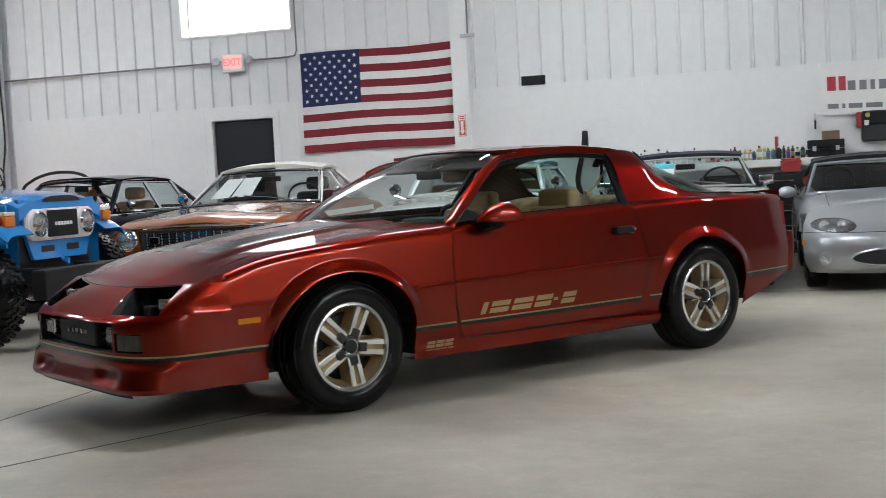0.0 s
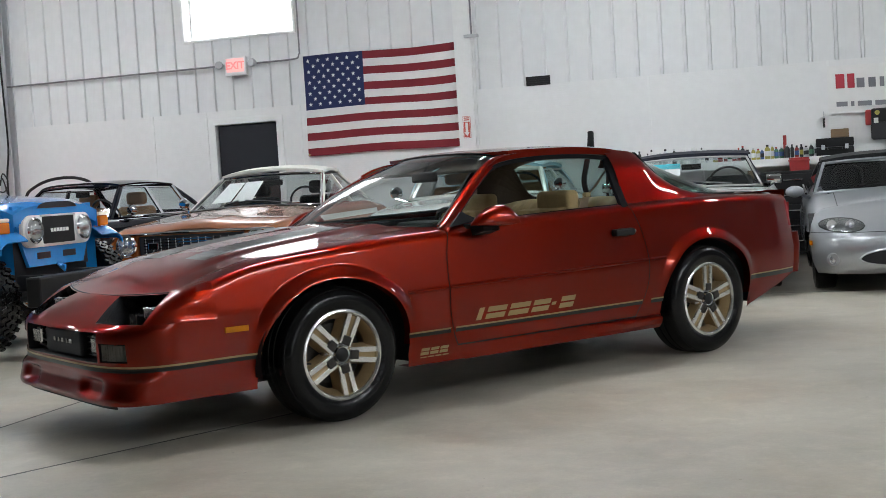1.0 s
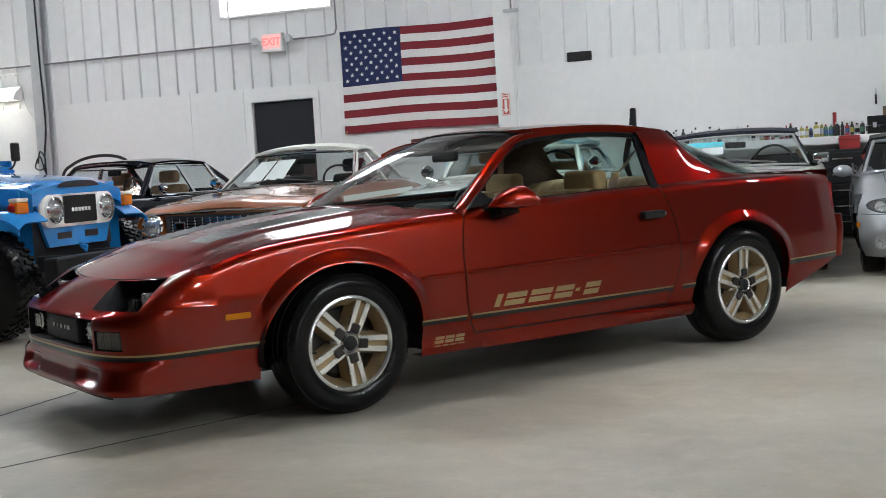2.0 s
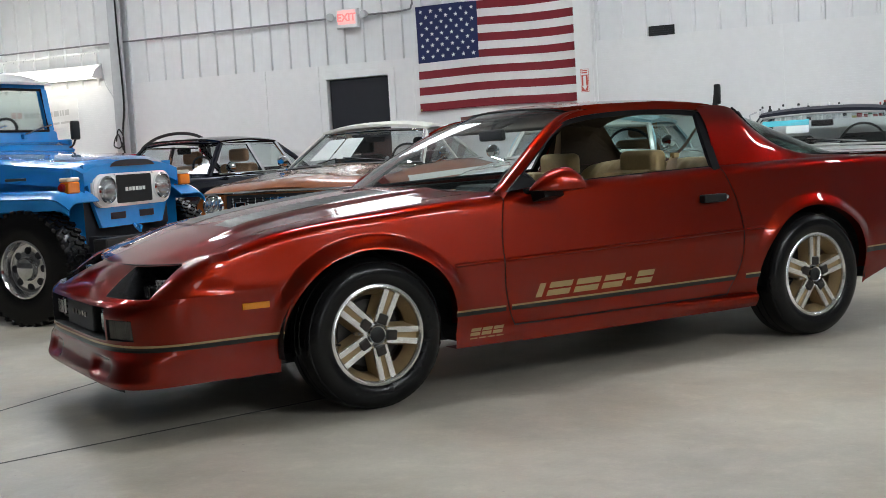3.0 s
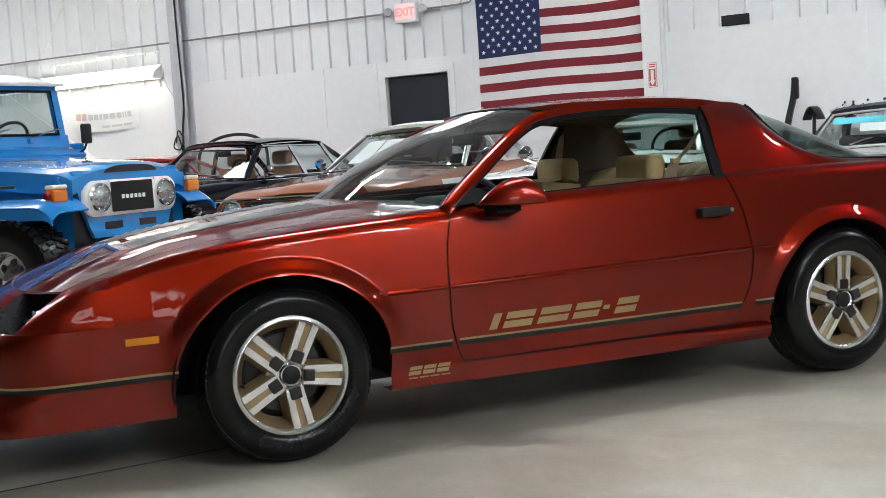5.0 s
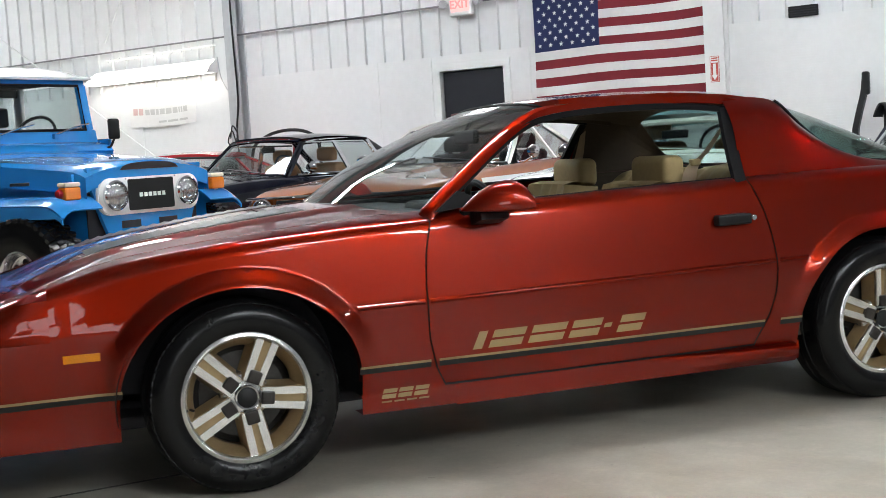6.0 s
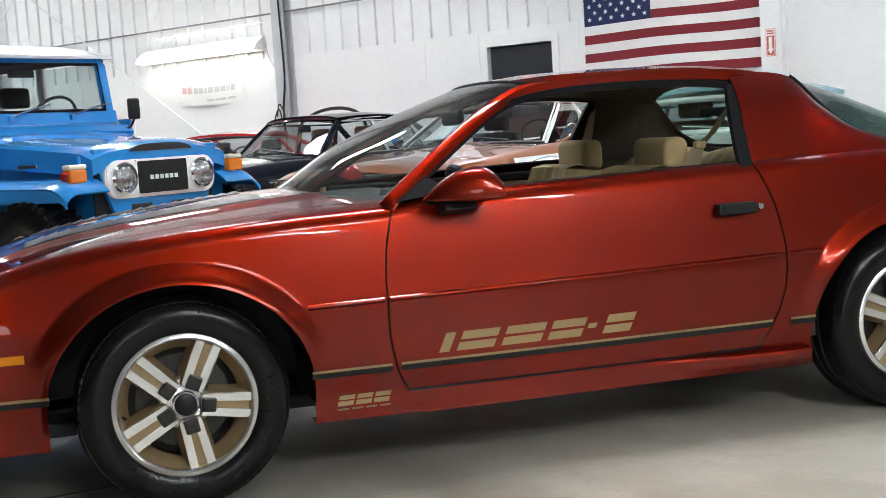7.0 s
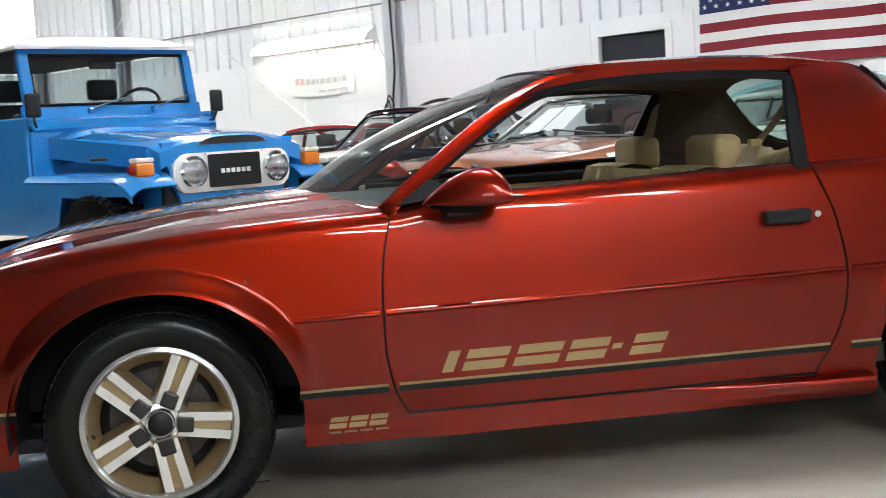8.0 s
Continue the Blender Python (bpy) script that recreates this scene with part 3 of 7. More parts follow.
GRILLE = lambda y, z: y < 0.475 and 0.39 < z < 0.525
FOG = lambda y, z: 0.495 < y < 0.67 and 0.395 < z < 0.48
bumper = part("front_bumper", nose_sheet([0.332, 0.345, 0.36, 0.375, 0.39, 0.395, 0.43, 0.48, 0.51, 0.525, 0.535, 0.545, 0.553, 0.56], lambda y, z: GRILLE(y, z) or FOG(y, z)),
              RED, coupe, "body-coloured bumper skin with grille slot", True, 60)
part("air_dam", nose_sheet([0.208, 0.212, 0.22, 0.23, 0.24, 0.25, 0.26, 0.27, 0.28, 0.29, 0.30, 0.31, 0.32, 0.326, 0.332]), RED, coupe, "flared air dam under the bumper", True, 60)
part("chin_deflector", nose_sheet([0.185, 0.21], out=-0.035, cols=[("y", 0.6 * k / 12) for k in range(13)]), SEAL, bumper, "black rubber deflector under the air dam")
part("black_stripe", nose_sheet([0.351, 0.360, 0.369], out=0.002), STRIPE_BLACK, bumper)
part("gold_stripe", nose_sheet([0.370, 0.379], out=0.002), GOLD, bumper)
skin_x = lambda y, z: nose_pt(("y", abs(y)), z).x
b = sheet(lambda u, v: (-0.97, -0.475 + 0.95 * u, 0.385 + 0.15 * v), 1, 1)
for z in (0.39, 0.525):
    sheet(lambda u, v: (skin_x(-0.475 + 0.95 * u, z) * (1 - v) - 0.97 * v, -0.475 + 0.95 * u, z), 12, 1, b)
for s in (-1, 1):
    sheet(lambda u, v: (skin_x(0.475, 0.39 + 0.135 * u) * (1 - v) - 0.97 * v, s * 0.475, 0.39 + 0.135 * u), 2, 1, b)
grille = part("grille", b, DARK, coupe, "dark grille opening")
for i in range(5):
    part("grille_bar", box(-1.0, -0.98, -0.47, 0.47, 0.405 + 0.028 * i, 0.411 + 0.028 * i), BLACK, grille)
part("badge_block", box(-1.035, -0.96, -0.24, 0.24, 0.395, 0.52, 0.012), DARK, grille)
for i, w in enumerate((0.05, 0.03, 0.04, 0.03, 0.035)):
    part("badge_bar", box(-1.038, -1.034, -0.13 + 0.055 * i, -0.13 + 0.055 * i + w * 0.8, 0.455, 0.475), SMOKE, grille)
for s in (-1, 1):
    fog = part("driving_lamp", box(-1.025, -0.95, s * 0.40 - 0.05, s * 0.40 + 0.05, 0.42, 0.505, 0.01), CHROME, coupe)
    part("lens", box(-1.031, -1.023, s * 0.40 - 0.042, s * 0.40 + 0.042, 0.43, 0.495, 0.004), LENS, fog)
    lo, hi = (min(s * 0.495, s * 0.67), max(s * 0.495, s * 0.67))
    b = box(-0.96, -0.90, lo - 0.005, hi + 0.005, 0.39, 0.485)
    marker = part("parking_lamp", b, SMOKE, coupe, "smoked parking lamp")
    part("lens", sheet(lambda u, v: (nose_pt(("y", abs(lo + (hi - lo) * u)), 0.40 + 0.075 * v).x + 0.012 + 0.002 * math.cos(u * 60), lo + 0.006 + (hi - lo - 0.012) * u, 0.40 + 0.075 * v), 40, 4),
         SMOKED, marker, "smoked ribbed lens", True)
# header with lamp recesses
def header_pt(k, v, drop=0.0):
    """k runs 0 centre, 1 and 2 the lamp's edges, 3 the wing."""
    w = flank(XB, 0.56)
    yb = [0, 0.40, 0.72, w]
    yt = [0, 0.27, 0.63, 0.69]
    i = min(int(k), 2)
    f = k - i
    y0 = yb[i] + (yb[i + 1] - yb[i]) * f
    y1 = yt[i] + (yt[i + 1] - yt[i]) * f
    xb = XB - (XB - front(0.56)) * max(1 - (y0 / w) ** POW, 0) ** (1 / POW)
    p = Vector((xb, -y0, 0.56))
    xt = -0.85 + 0.28 * y1 ** 2 if y1 < 0.63 else -0.7389 + 0.1389 * min((y1 - 0.63) / 0.06, 1)
    q = Vector((xt, -y1, top_z(max(xt, -0.84), y1)))
    r = p.lerp(q, v)
    r.z += 0.008 * math.sin(math.pi * v) - drop
    if k > 2:
        # the side plane runs forward and turns in a tight corner to the lamp's edge
        z = 0.56 + (shoulder(XB) - 0.56) * v
        end, start = Vector((XB, -flank(XB, z), z)), header_pt(2, v)
        run = end.x - start.x
        q = f * math.pi / 2
        h = Vector((end.x - run * math.cos(q) ** (2 / 2.6) if f < 1 else end.x, start.y + (end.y - start.y) * math.sin(q) ** (2 / 2.6), start.z + (end.z - start.z) * f))
        r = r.lerp(h, smooth_step(0, 0.35, v) * smooth_step(1.0, 0.8, v))
        if k > 2.99:
            r = end
    return r


b = bmesh.new()
ks = [0, 0.25, 0.5, 0.75, 0.97, 1, 1.25, 1.5, 1.75, 2, 2.03, 2.08, 2.15, 2.22, 2.3, 2.4, 2.5, 2.6, 2.7, 2.8, 2.9, 2.999]
vs = [0, 0.02, 0.05, 0.2, 0.35, 0.5, 0.65, 0.8, 0.93, 0.97, 1.0]
g = [[b.verts.new(header_pt(k, v)) for v in vs] for k in ks]
for i in range(len(ks) - 1):
    for j in range(len(vs) - 1):
        if not (1 <= ks[i] and ks[i + 1] <= 2 and vs[j] >= 0.02 and vs[j + 1] <= 0.93):
            b.faces.new((g[i][j], g[i + 1][j], g[i + 1][j + 1], g[i][j + 1]))
# corner between the hood's edge, the header and the wing
sheet(lambda u, v: (-0.745 + 0.146 * u, -(0.622 + (0.010 + 0.101 * u) * v), top_z(-0.745 + 0.146 * u, 0.622 + (0.010 + 0.101 * u) * v) - 0.001), 6, 4, b)
header = part("header_panel", mirror_y(b), RED, coupe, "", True, 50)
for s in (-1, 1):
    b = bmesh.new()
    def rec(k, v, d):
        p = header_pt(k, v, 0)
        back = Vector((0.75, 0, -0.45)).normalized() * d
        return Vector((p.x + back.x, p.y if s < 0 else -p.y, p.z + back.z))
    sheet(lambda u, v: rec(1 + u, 0.02 + 0.91 * v, 0.13), 4, 4, b)
    for a in (0.02, 0.93):
        sheet(lambda u, v: rec(1 + u, a, 0.13 * v), 4, 1, b)
    for a in (1.0, 2.0):
        sheet(lambda u, v: rec(a, 0.02 + 0.91 * u, 0.13 * v), 4, 1, b)
    bucket = part("headlight", b, SMOKE, coupe, "recessed headlight in a dark bucket")
    # inner lamp coloured dark as if shaded, outer one bright for its glint
    for k, v, d, lens in ((1.30, 0.50, 0.125, SMOKED), (1.77, 0.55, 0.075, LENS)):
        c = rec(k, v, d)
        lamp = part("lamp_unit", box(-0.045, 0.03, -0.045, 0.045, -0.030, 0.030, 0.012), SMOKE if k < 1.5 else CHROME, bucket)
        lamp.matrix_basis = Matrix.Translation(c)
        face = part("lamp_glass", box(-0.051, -0.044, -0.040, 0.040, -0.026, 0.026, 0.003), lens, bucket)
        face.matrix_basis = Matrix.Translation(c)

# wheel openings: lip and liner
for hub in (0.0, AXLE2):
    for s in (-1, 1):
        b = bmesh.new()
        def lip(u, v):
            a = math.pi * u
            x, z = hub + ARCH * math.cos(a), HUB_Z + ARCH_Z * math.sin(a)
            return (x, s * (flank(x, z) - 0.05 * v), z - 0.004 * v)
        sheet(lip, 48, 2, b)
        part("arch_lip", b, RED, coupe, "", True)
        b = bmesh.new()
        sheet(lambda u, v: (hub + (ARCH + 0.015) * math.cos(math.pi * (1.1 * u - 0.05)), s * (0.84 - 0.42 * v), HUB_Z + (ARCH_Z + 0.015) * math.sin(math.pi * (1.1 * u - 0.05))), 32, 2, b)
        sheet(lambda u, v: (hub + (ARCH + 0.015) * v * math.cos(math.pi * (1.1 * u - 0.05)), s * 0.42, HUB_Z + (ARCH_Z + 0.015) * v * math.sin(math.pi * (1.1 * u - 0.05))), 32, 2, b)
        part("wheel_well", b, DARK, coupe)
# underside
b = box(-0.94, -0.44, -0.56, 0.56, 0.25, 0.31)
box(0.50, 2.12, -0.76, 0.76, 0.21, 0.28, bm=b)
box(2.96, 3.45, -0.62, 0.62, 0.40, 0.45, bm=b)
box(-0.5, 3.2, -0.42, 0.42, 0.22, 0.30, bm=b)
part("underbody", b, DARK, coupe)
for x in (0.0, AXLE2):
    part("axle", tube([(x, -0.7, HUB_Z), (x, 0.7, HUB_Z)], 0.035), DARK, coupe)


# wheels
def make_wheel(name, parent, m, phase):
    w = part(name, turn([(0.205, 0.10), (0.222, 0.116), (0.25, 0.126), (0.28, 0.124), (0.303, 0.112), (0.318, 0.09), (0.326, 0.06), (0.327, 0.03), (0.323, 0.028), (0.323, 0.020), (0.327, 0.018),
                         (0.327, -0.02), (0.323, -0.022), (0.323, -0.030), (0.327, -0.032), (0.326, -0.08), (0.30, -0.11), (0.21, -0.12), (0.205, 0.0)], 72, close=True), RUBBER, parent,
             "low-profile black tyre on a five-spoke wheel", True, 35)
    w.matrix_basis = m
    b = bmesh.new()
    for i in range(72):
        a = 2 * math.pi * i / 72
        own = box(-0.0112, 0.0112, 0.058, 0.103, 0.2990, 0.3155, 0.003, seg=1)
        bmesh.ops.rotate(own, verts=own.verts, matrix=Matrix.Rotation(0.25, 3, "Z"))
        join(b, own, Matrix.Rotation(a, 4, "Y") )
    part("tread", b, RUBBER, w, "blocky shoulder tread")
    part("rim", turn([(0.214, 0.116), (0.219, 0.113), (0.2195, 0.104), (0.206, 0.098), (0.199, 0.094), (0.197, 0.104), (0.199, 0.112), (0.206, 0.118)], 72, close=True), ALLOY, w, "machined alloy rim lip", True, 50)
    part("barrel", turn([(0.200, 0.102), (0.190, 0.085), (0.172, 0.058), (0.168, 0.040), (0.176, 0.030), (0.182, -0.05), (0.19, -0.10)], 60, cap=False), GOLD_PAINT, w, "gold-painted inner rim", True)
    part("disc", turn([(0.0, 0.012), (0.145, 0.012), (0.145, 0.0), (0.17, -0.01), (0.17, -0.03), (0.0, -0.03)], 40), mat_disc, w, "dark brake disc behind the spokes", True)
    part("dish", turn([(0.0, 0.085), (0.052, 0.085), (0.074, 0.076), (0.084, 0.060), (0.086, 0.035), (0.0, 0.03)], 40), ALLOY, w, "", True)
    for i in range(5):
        a = radians(phase + 72 * i)
        r = Matrix.Rotation(-a, 4, "Y")
        # gold spoke with sloping flanks, two machined ridges with a groove between
        own = bmesh.new()
        rings = [[own.verts.new(q) for q in ((x, 0.030, -h - 0.014), (x, 0.030, h + 0.014), (x, 0.0905, h), (x, 0.0905, -h))] for x, h in ((0.05, 0.034), (0.12, 0.037), (0.202, 0.040))]
        for p, q in zip(rings, rings[1:]):
            for k in range(4):
                own.faces.new((p[k], p[(k + 1) % 4], q[(k + 1) % 4], q[k]))
        own.faces.new(rings[0]), own.faces.new(rings[-1])
        bmesh.ops.recalc_face_normals(own, faces=own.faces)
        part("spoke", join(None, own, r), GOLD_PAINT, w, "gold-painted spoke")
        for s in (-1, 1):
            own = prism([(0.086, s * 0.0105), (0.192, s * 0.0135), (0.200, s * 0.0135), (0.200, s * 0.0395), (0.050, s * 0.0335), (0.050, s * 0.024)], 0.016, m=pose(0, 0.088, 0), bevel=0.002)
            part("spoke_ridge", join(None, own, r), ALLOY, w, "machined spoke face")
        own = box(-0.0225, 0.0225, 0.055, 0.110, -0.0225, 0.0225, 0.006)
        join(own, turn([(0.0, 0.1105), (0.011, 0.1105), (0.013, 0.109), (0.013, 0.10), (0.0, 0.10)], 6))
        part("lug_cover", join(None, own, r @ Matrix.Translation((0.070, 0, 0))), LUG, w, "dark square lug cover")
    part("cap_ring", turn([(0.034, 0.105), (0.039, 0.108), (0.0405, 0.102), (0.040, 0.066), (0.034, 0.066)], 40, close=True), CHROME, w, "", True)
    part("centre_cap", turn([(0.0, 0.108), (0.03, 0.106), (0.0345, 0.102), (0.0345, 0.066), (0.0, 0.066)], 40), BLACK, w, "", True)
    part("valve", tube([(0.186, 0.088, -0.02), (0.180, 0.112, -0.02)], 0.0045), BLACK, w)
    return w


LUG = mat("dark_lug_plastic", (0.022, 0.018, 0.016), 0.35, vary=0.2, scale=20, spec=0.4)
mat_disc = mat("brake_disc", (0.045, 0.043, 0.04), 0.45, metal=0.5, vary=0.25, scale=20)
R_IN = pose(0, 0, 0, 0, 0, 180)
for hub, y, ph_l in ((0.0, 0.768, -79), (AXLE2, 0.775, 15)):
    make_wheel("wheel", coupe, pose(hub, -y, HUB_Z) @ Matrix.Rotation(math.pi, 4, "Z"), 180 - ph_l)
    make_wheel("wheel", coupe, pose(hub, y, HUB_Z), 30)

# mouldings, stripes, lettering, marker, handle
def side_strip(x0, x1, z0, z1, out, n=40, slope=0.0, depth=0.0):
    zz = lambda x: slope * (x - x0)
    b = sheet(lambda u, v: (x0 + (x1 - x0) * u, -(flank(x0 + (x1 - x0) * u, z0 + (z1 - z0) * v + zz(x0 + (x1 - x0) * u)) + out * (math.sin(math.pi * min(max(v, 0.0), 1)) if depth else 1.0)),
                            z0 + (z1 - z0) * v + zz(x0 + (x1 - x0) * u)), n, 6 if depth else 1)
    return b


for (x0, x1, par) in ((0.392, 0.632, fender), (0.652, 2.052, door), (2.072, 2.20, quarter)):
    zf = 0.578 + 0.0135 * (x0 - 0.392)
    o = part("moulding", side_strip(x0, x1, zf - 0.008, zf + 0.009, 0.007, slope=0.0135, depth=1), RED, par, "", True)
    zs = 0.3455
    xx0 = x0 + (0.025 if par is door else 0)
    xx1 = x1 - (0.05 if par is door else 0.03 if par is quarter else -0.015)
    part("black_stripe", side_strip(xx0, xx1, zs + 0.004, zs + 0.022, 0.002), STRIPE_BLACK, par)
    part("gold_stripe", side_strip(xx0, xx1, zs + 0.0225, zs + 0.031, 0.002), GOLD, par)
part("black_stripe", side_strip(-0.6, -0.392, 0.351, 0.369, 0.002), STRIPE_BLACK, fender)
part("gold_stripe", side_strip(-0.6, -0.392, 0.3695, 0.379, 0.002), GOLD, fender)
part("black_stripe", side_strip(2.96, 3.48, 0.40, 0.425, 0.003), STRIPE_BLACK, quarter)
part("gold_stripe", side_strip(2.96, 3.48, 0.4255, 0.433, 0.003), GOLD, quarter)


def decal(bm, x, z, par, material, name, tilt=0.0):
    """Lays lettering on the flank."""
    for v in bm.verts:
        xx, zz = x + v.co.x, z + v.co.z + tilt * v.co.x
        v.co = Vector((xx, -(flank(xx, zz) + 0.002 - v.co.y * 0.5), zz))
    return part(name, bm, material, par)


def slanted(x, w, h, slot, open_side, lean=0.42, bm=None):
    """A slanted flat block of the emblem: whole, or cut across by a slit."""
    rows = [(0, h * 0.43, 0, w), (h * 0.57, h, 0, w)] if slot else [(0, h, 0, w)]
    bm = bm or bmesh.new()
    for z0, z1, a, c in rows:
        n = 4
        for k in range(n):
            p, q = a + (c - a) * k / n, a + (c - a) * (k + 1) / n
            bm.faces.new([bm.verts.new((x + xx + lean * zz, 0, zz)) for xx, zz in ((p, z0), (q, z0), (q, z1), (p, z1))])
    return bm


for x, w, slot, opened in ((0.0, 0.034, 0, 0), (0.058, 0.125, 1, 0), (0.208, 0.135, 1, 0), (0.366, 0.118, 1, 0), (0.508, 0.030, 0, 0), (0.560, 0.10, 0, 0)):
    if x == 0.508:
        decal(slanted(x, w, 0.016, 0, 0), 0.80, 0.418, door, GOLD, "emblem_block", 0.004)
    elif x == 0.560:
        decal(slanted(x, w, 0.062, 1, 0), 0.80, 0.394, door, GOLD, "emblem_block", 0.004)
    else:
        decal(slanted(x, w, 0.062, slot, opened), 0.80, 0.394, door, GOLD, "emblem_block", 0.004)
for x in (0.0, 0.058, 0.116):
    decal(slanted(x, 0.050, 0.034, 1, 0, 0.3), 0.468, 0.253, fender, GOLD, "emblem_block")
b = bmesh.new()
for i in range(4):
    box(0.468 + 0.045 * i, 0.505 + 0.045 * i, -0.001, 0.0, -0.001, 0.005, bm=b)
for v in b.verts:
    v.co.z += 0.240
    v.co.y = -(flank(v.co.x, v.co.z) + 0.002)
part("small_print", b, GOLD, fender)
for s, par in ((-1, fender),):
    b = bmesh.new()
    sheet(lambda u, v: (-0.567 + 0.115 * u, -(flank(-0.567 + 0.115 * u, 0.488 + 0.026 * v) + 0.006), 0.488 + 0.026 * v), 6, 2, b)
    bmesh.ops.solidify(b, geom=b.faces[:], thickness=0.008)
    part("side_marker", b, AMBER, par, "amber side marker lamp")
handle = part("door_handle", box(1.803, 1.948, -0.915, -0.872, 0.750, 0.790, 0.007), BLACK, door, "black pull handle")
part("lock", turn([(0.0, -0.004), (0.010, -0.004), (0.012, 0.0), (0.012, 0.02), (0.0, 0.02)], 20, m=pose(1.981, -flank(1.981, 0.770) - 0.003, 0.770)), CHROME, door, "", True)

# greenhouse: pillars, roof, glass, sails
roof_mid = curve([(1.17, 1.250), (1.4, 1.268), (1.7, 1.276), (2.0, 1.272), (2.25, 1.248)])
roof_edge = curve([(1.17, 1.215), (1.26, 1.238), (1.45, 1.247), (1.75, 1.249), (2.05, 1.232), (2.3, 1.19)])
def roof_pt(u, v):
    s = 2 * v - 1
    xf = 1.262 + 0.065 * s * s
    xr = 2.22 + 0.09 * s * s
    x = xf + (xr - xf) * u
    y = s * 0.585
    k = abs(s)
    return (x, y, roof_mid(x) + (roof_edge(x) - roof_mid(x)) * k ** 2.6 - 0.016 * max(0, 1 - (x - xf) / 0.14) ** 2 * (1 - k ** 3))
part("roof", sheet(roof_pt, 36, 32, thick=-0.02), RED, coupe, "", True, 50)
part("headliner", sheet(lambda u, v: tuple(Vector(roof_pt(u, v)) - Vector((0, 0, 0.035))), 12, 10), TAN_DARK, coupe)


def beam(path, wide, deep, bm=None):
    """A bar of oblong section along a path: wide and deep are vectors."""
    own = bmesh.new()
    w, d = Vector(wide), Vector(deep)
    rings = [[own.verts.new(Vector(p) + a) for a in (-w - d, -w * 0.5 - d * 1.0, w - d, w + d, -w + d)] for p in path]
    for p, q in zip(rings, rings[1:]):
        for k in range(5):
            own.faces.new((p[k], p[(k + 1) % 5], q[(k + 1) % 5], q[k]))
    own.faces.new(rings[0]), own.faces.new(rings[-1])
    bmesh.ops.recalc_face_normals(own, faces=own.faces)
    return join(bm, own)


APOST = spline([(0.675, -0.822, 0.868), (0.85, -0.745, 0.994), (1.06, -0.655, 1.134), (1.22, -0.598, 1.212), (1.33, -0.588, 1.228)], 6)
for s in (-1, 1):
    path = [(x, y * -s, z - (0.022 if s > 0 else 0)) for x, y, z in APOST]
    part("windscreen_pillar", beam(path, (0.012, s * 0.004, -0.014), (0.006, s * 0.012, 0.002)), RED, coupe, "", True, 85)
    part("pillar_seal", beam([(x + 0.016, y + s * 0.002, z - 0.016) for x, y, z in path], (0.007, 0, -0.008), (0, 0.006, 0)), SEAL, coupe)
    # window frame along the roof and down the rear pillar
    top = spline([(1.09, s * 0.648, 1.128), (1.19, s * 0.618, 1.176), (1.30, s * 0.604, 1.198), (1.40, s * 0.604, 1.208), (1.55, s * 0.606, 1.215), (1.75, s * 0.607, 1.215), (1.93, s * 0.611, 1.204), (2.04, s * 0.616, 1.190)], 5)
    part("roof_seal", beam(top, (0, 0, 0.012), (0, 0.011, 0)), SEAL, coupe)
    rail_ = spline([(1.14, s * 0.625, 1.170), (1.22, s * 0.602, 1.205), (1.32, s * 0.598, 1.226), (1.5, s * 0.598, 1.238), (1.75, s * 0.598, 1.239), (1.93, s * 0.601, 1.233), (2.04, s * 0.602, 1.224), (2.15, s * 0.590, 1.205)], 5)
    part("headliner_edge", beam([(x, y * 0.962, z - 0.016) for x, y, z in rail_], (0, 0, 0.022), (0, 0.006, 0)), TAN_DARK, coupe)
    part("roof_rail", beam(rail_, (0, 0, 0.013), (0, 0.014, 0)), RED, coupe, "", True, 85)
    part("window_post", beam(spline([(2.034, s * 0.614, 1.200), (2.008, s * 0.674, 1.12), (1.976, s * 0.760, 1.0), (1.957, s * 0.824, 0.908)], 5), (0.023, 0, 0.004), (0, 0.012, 0)), SEAL, coupe, "black window post")
    part("belt_seal", sheet(lambda u, v: (0.80 + 1.14 * u, s * (flank(0.80 + 1.14 * u, shoulder(0.8 + 1.14 * u)) - 0.006 + 0.012 * (1 - v)), shoulder(0.80 + 1.14 * u) + 0.006 * v - 0.002), 30, 1, thick=0.008), SEAL, coupe)
    # mirror sail, a black triangle at the front corner of the window
    b = bmesh.new()
    tri = [(0.71, 0.842, 0.882), (0.92, 0.828, 0.903), (0.815, 0.792, 0.950)]
    va = [b.verts.new((x, s * y, z)) for x, y, z in tri]
    vb = [b.verts.new((x, s * (y - 0.02), z)) for x, y, z in tri]
    b.faces.new(va), b.faces.new(vb)
    for k in range(3):
        b.faces.new((va[k], vb[k], vb[(k + 1) % 3], va[(k + 1) % 3]))
    bmesh.ops.recalc_face_normals(b, faces=b.faces)
    part("mirror_patch", b, SEAL, coupe)

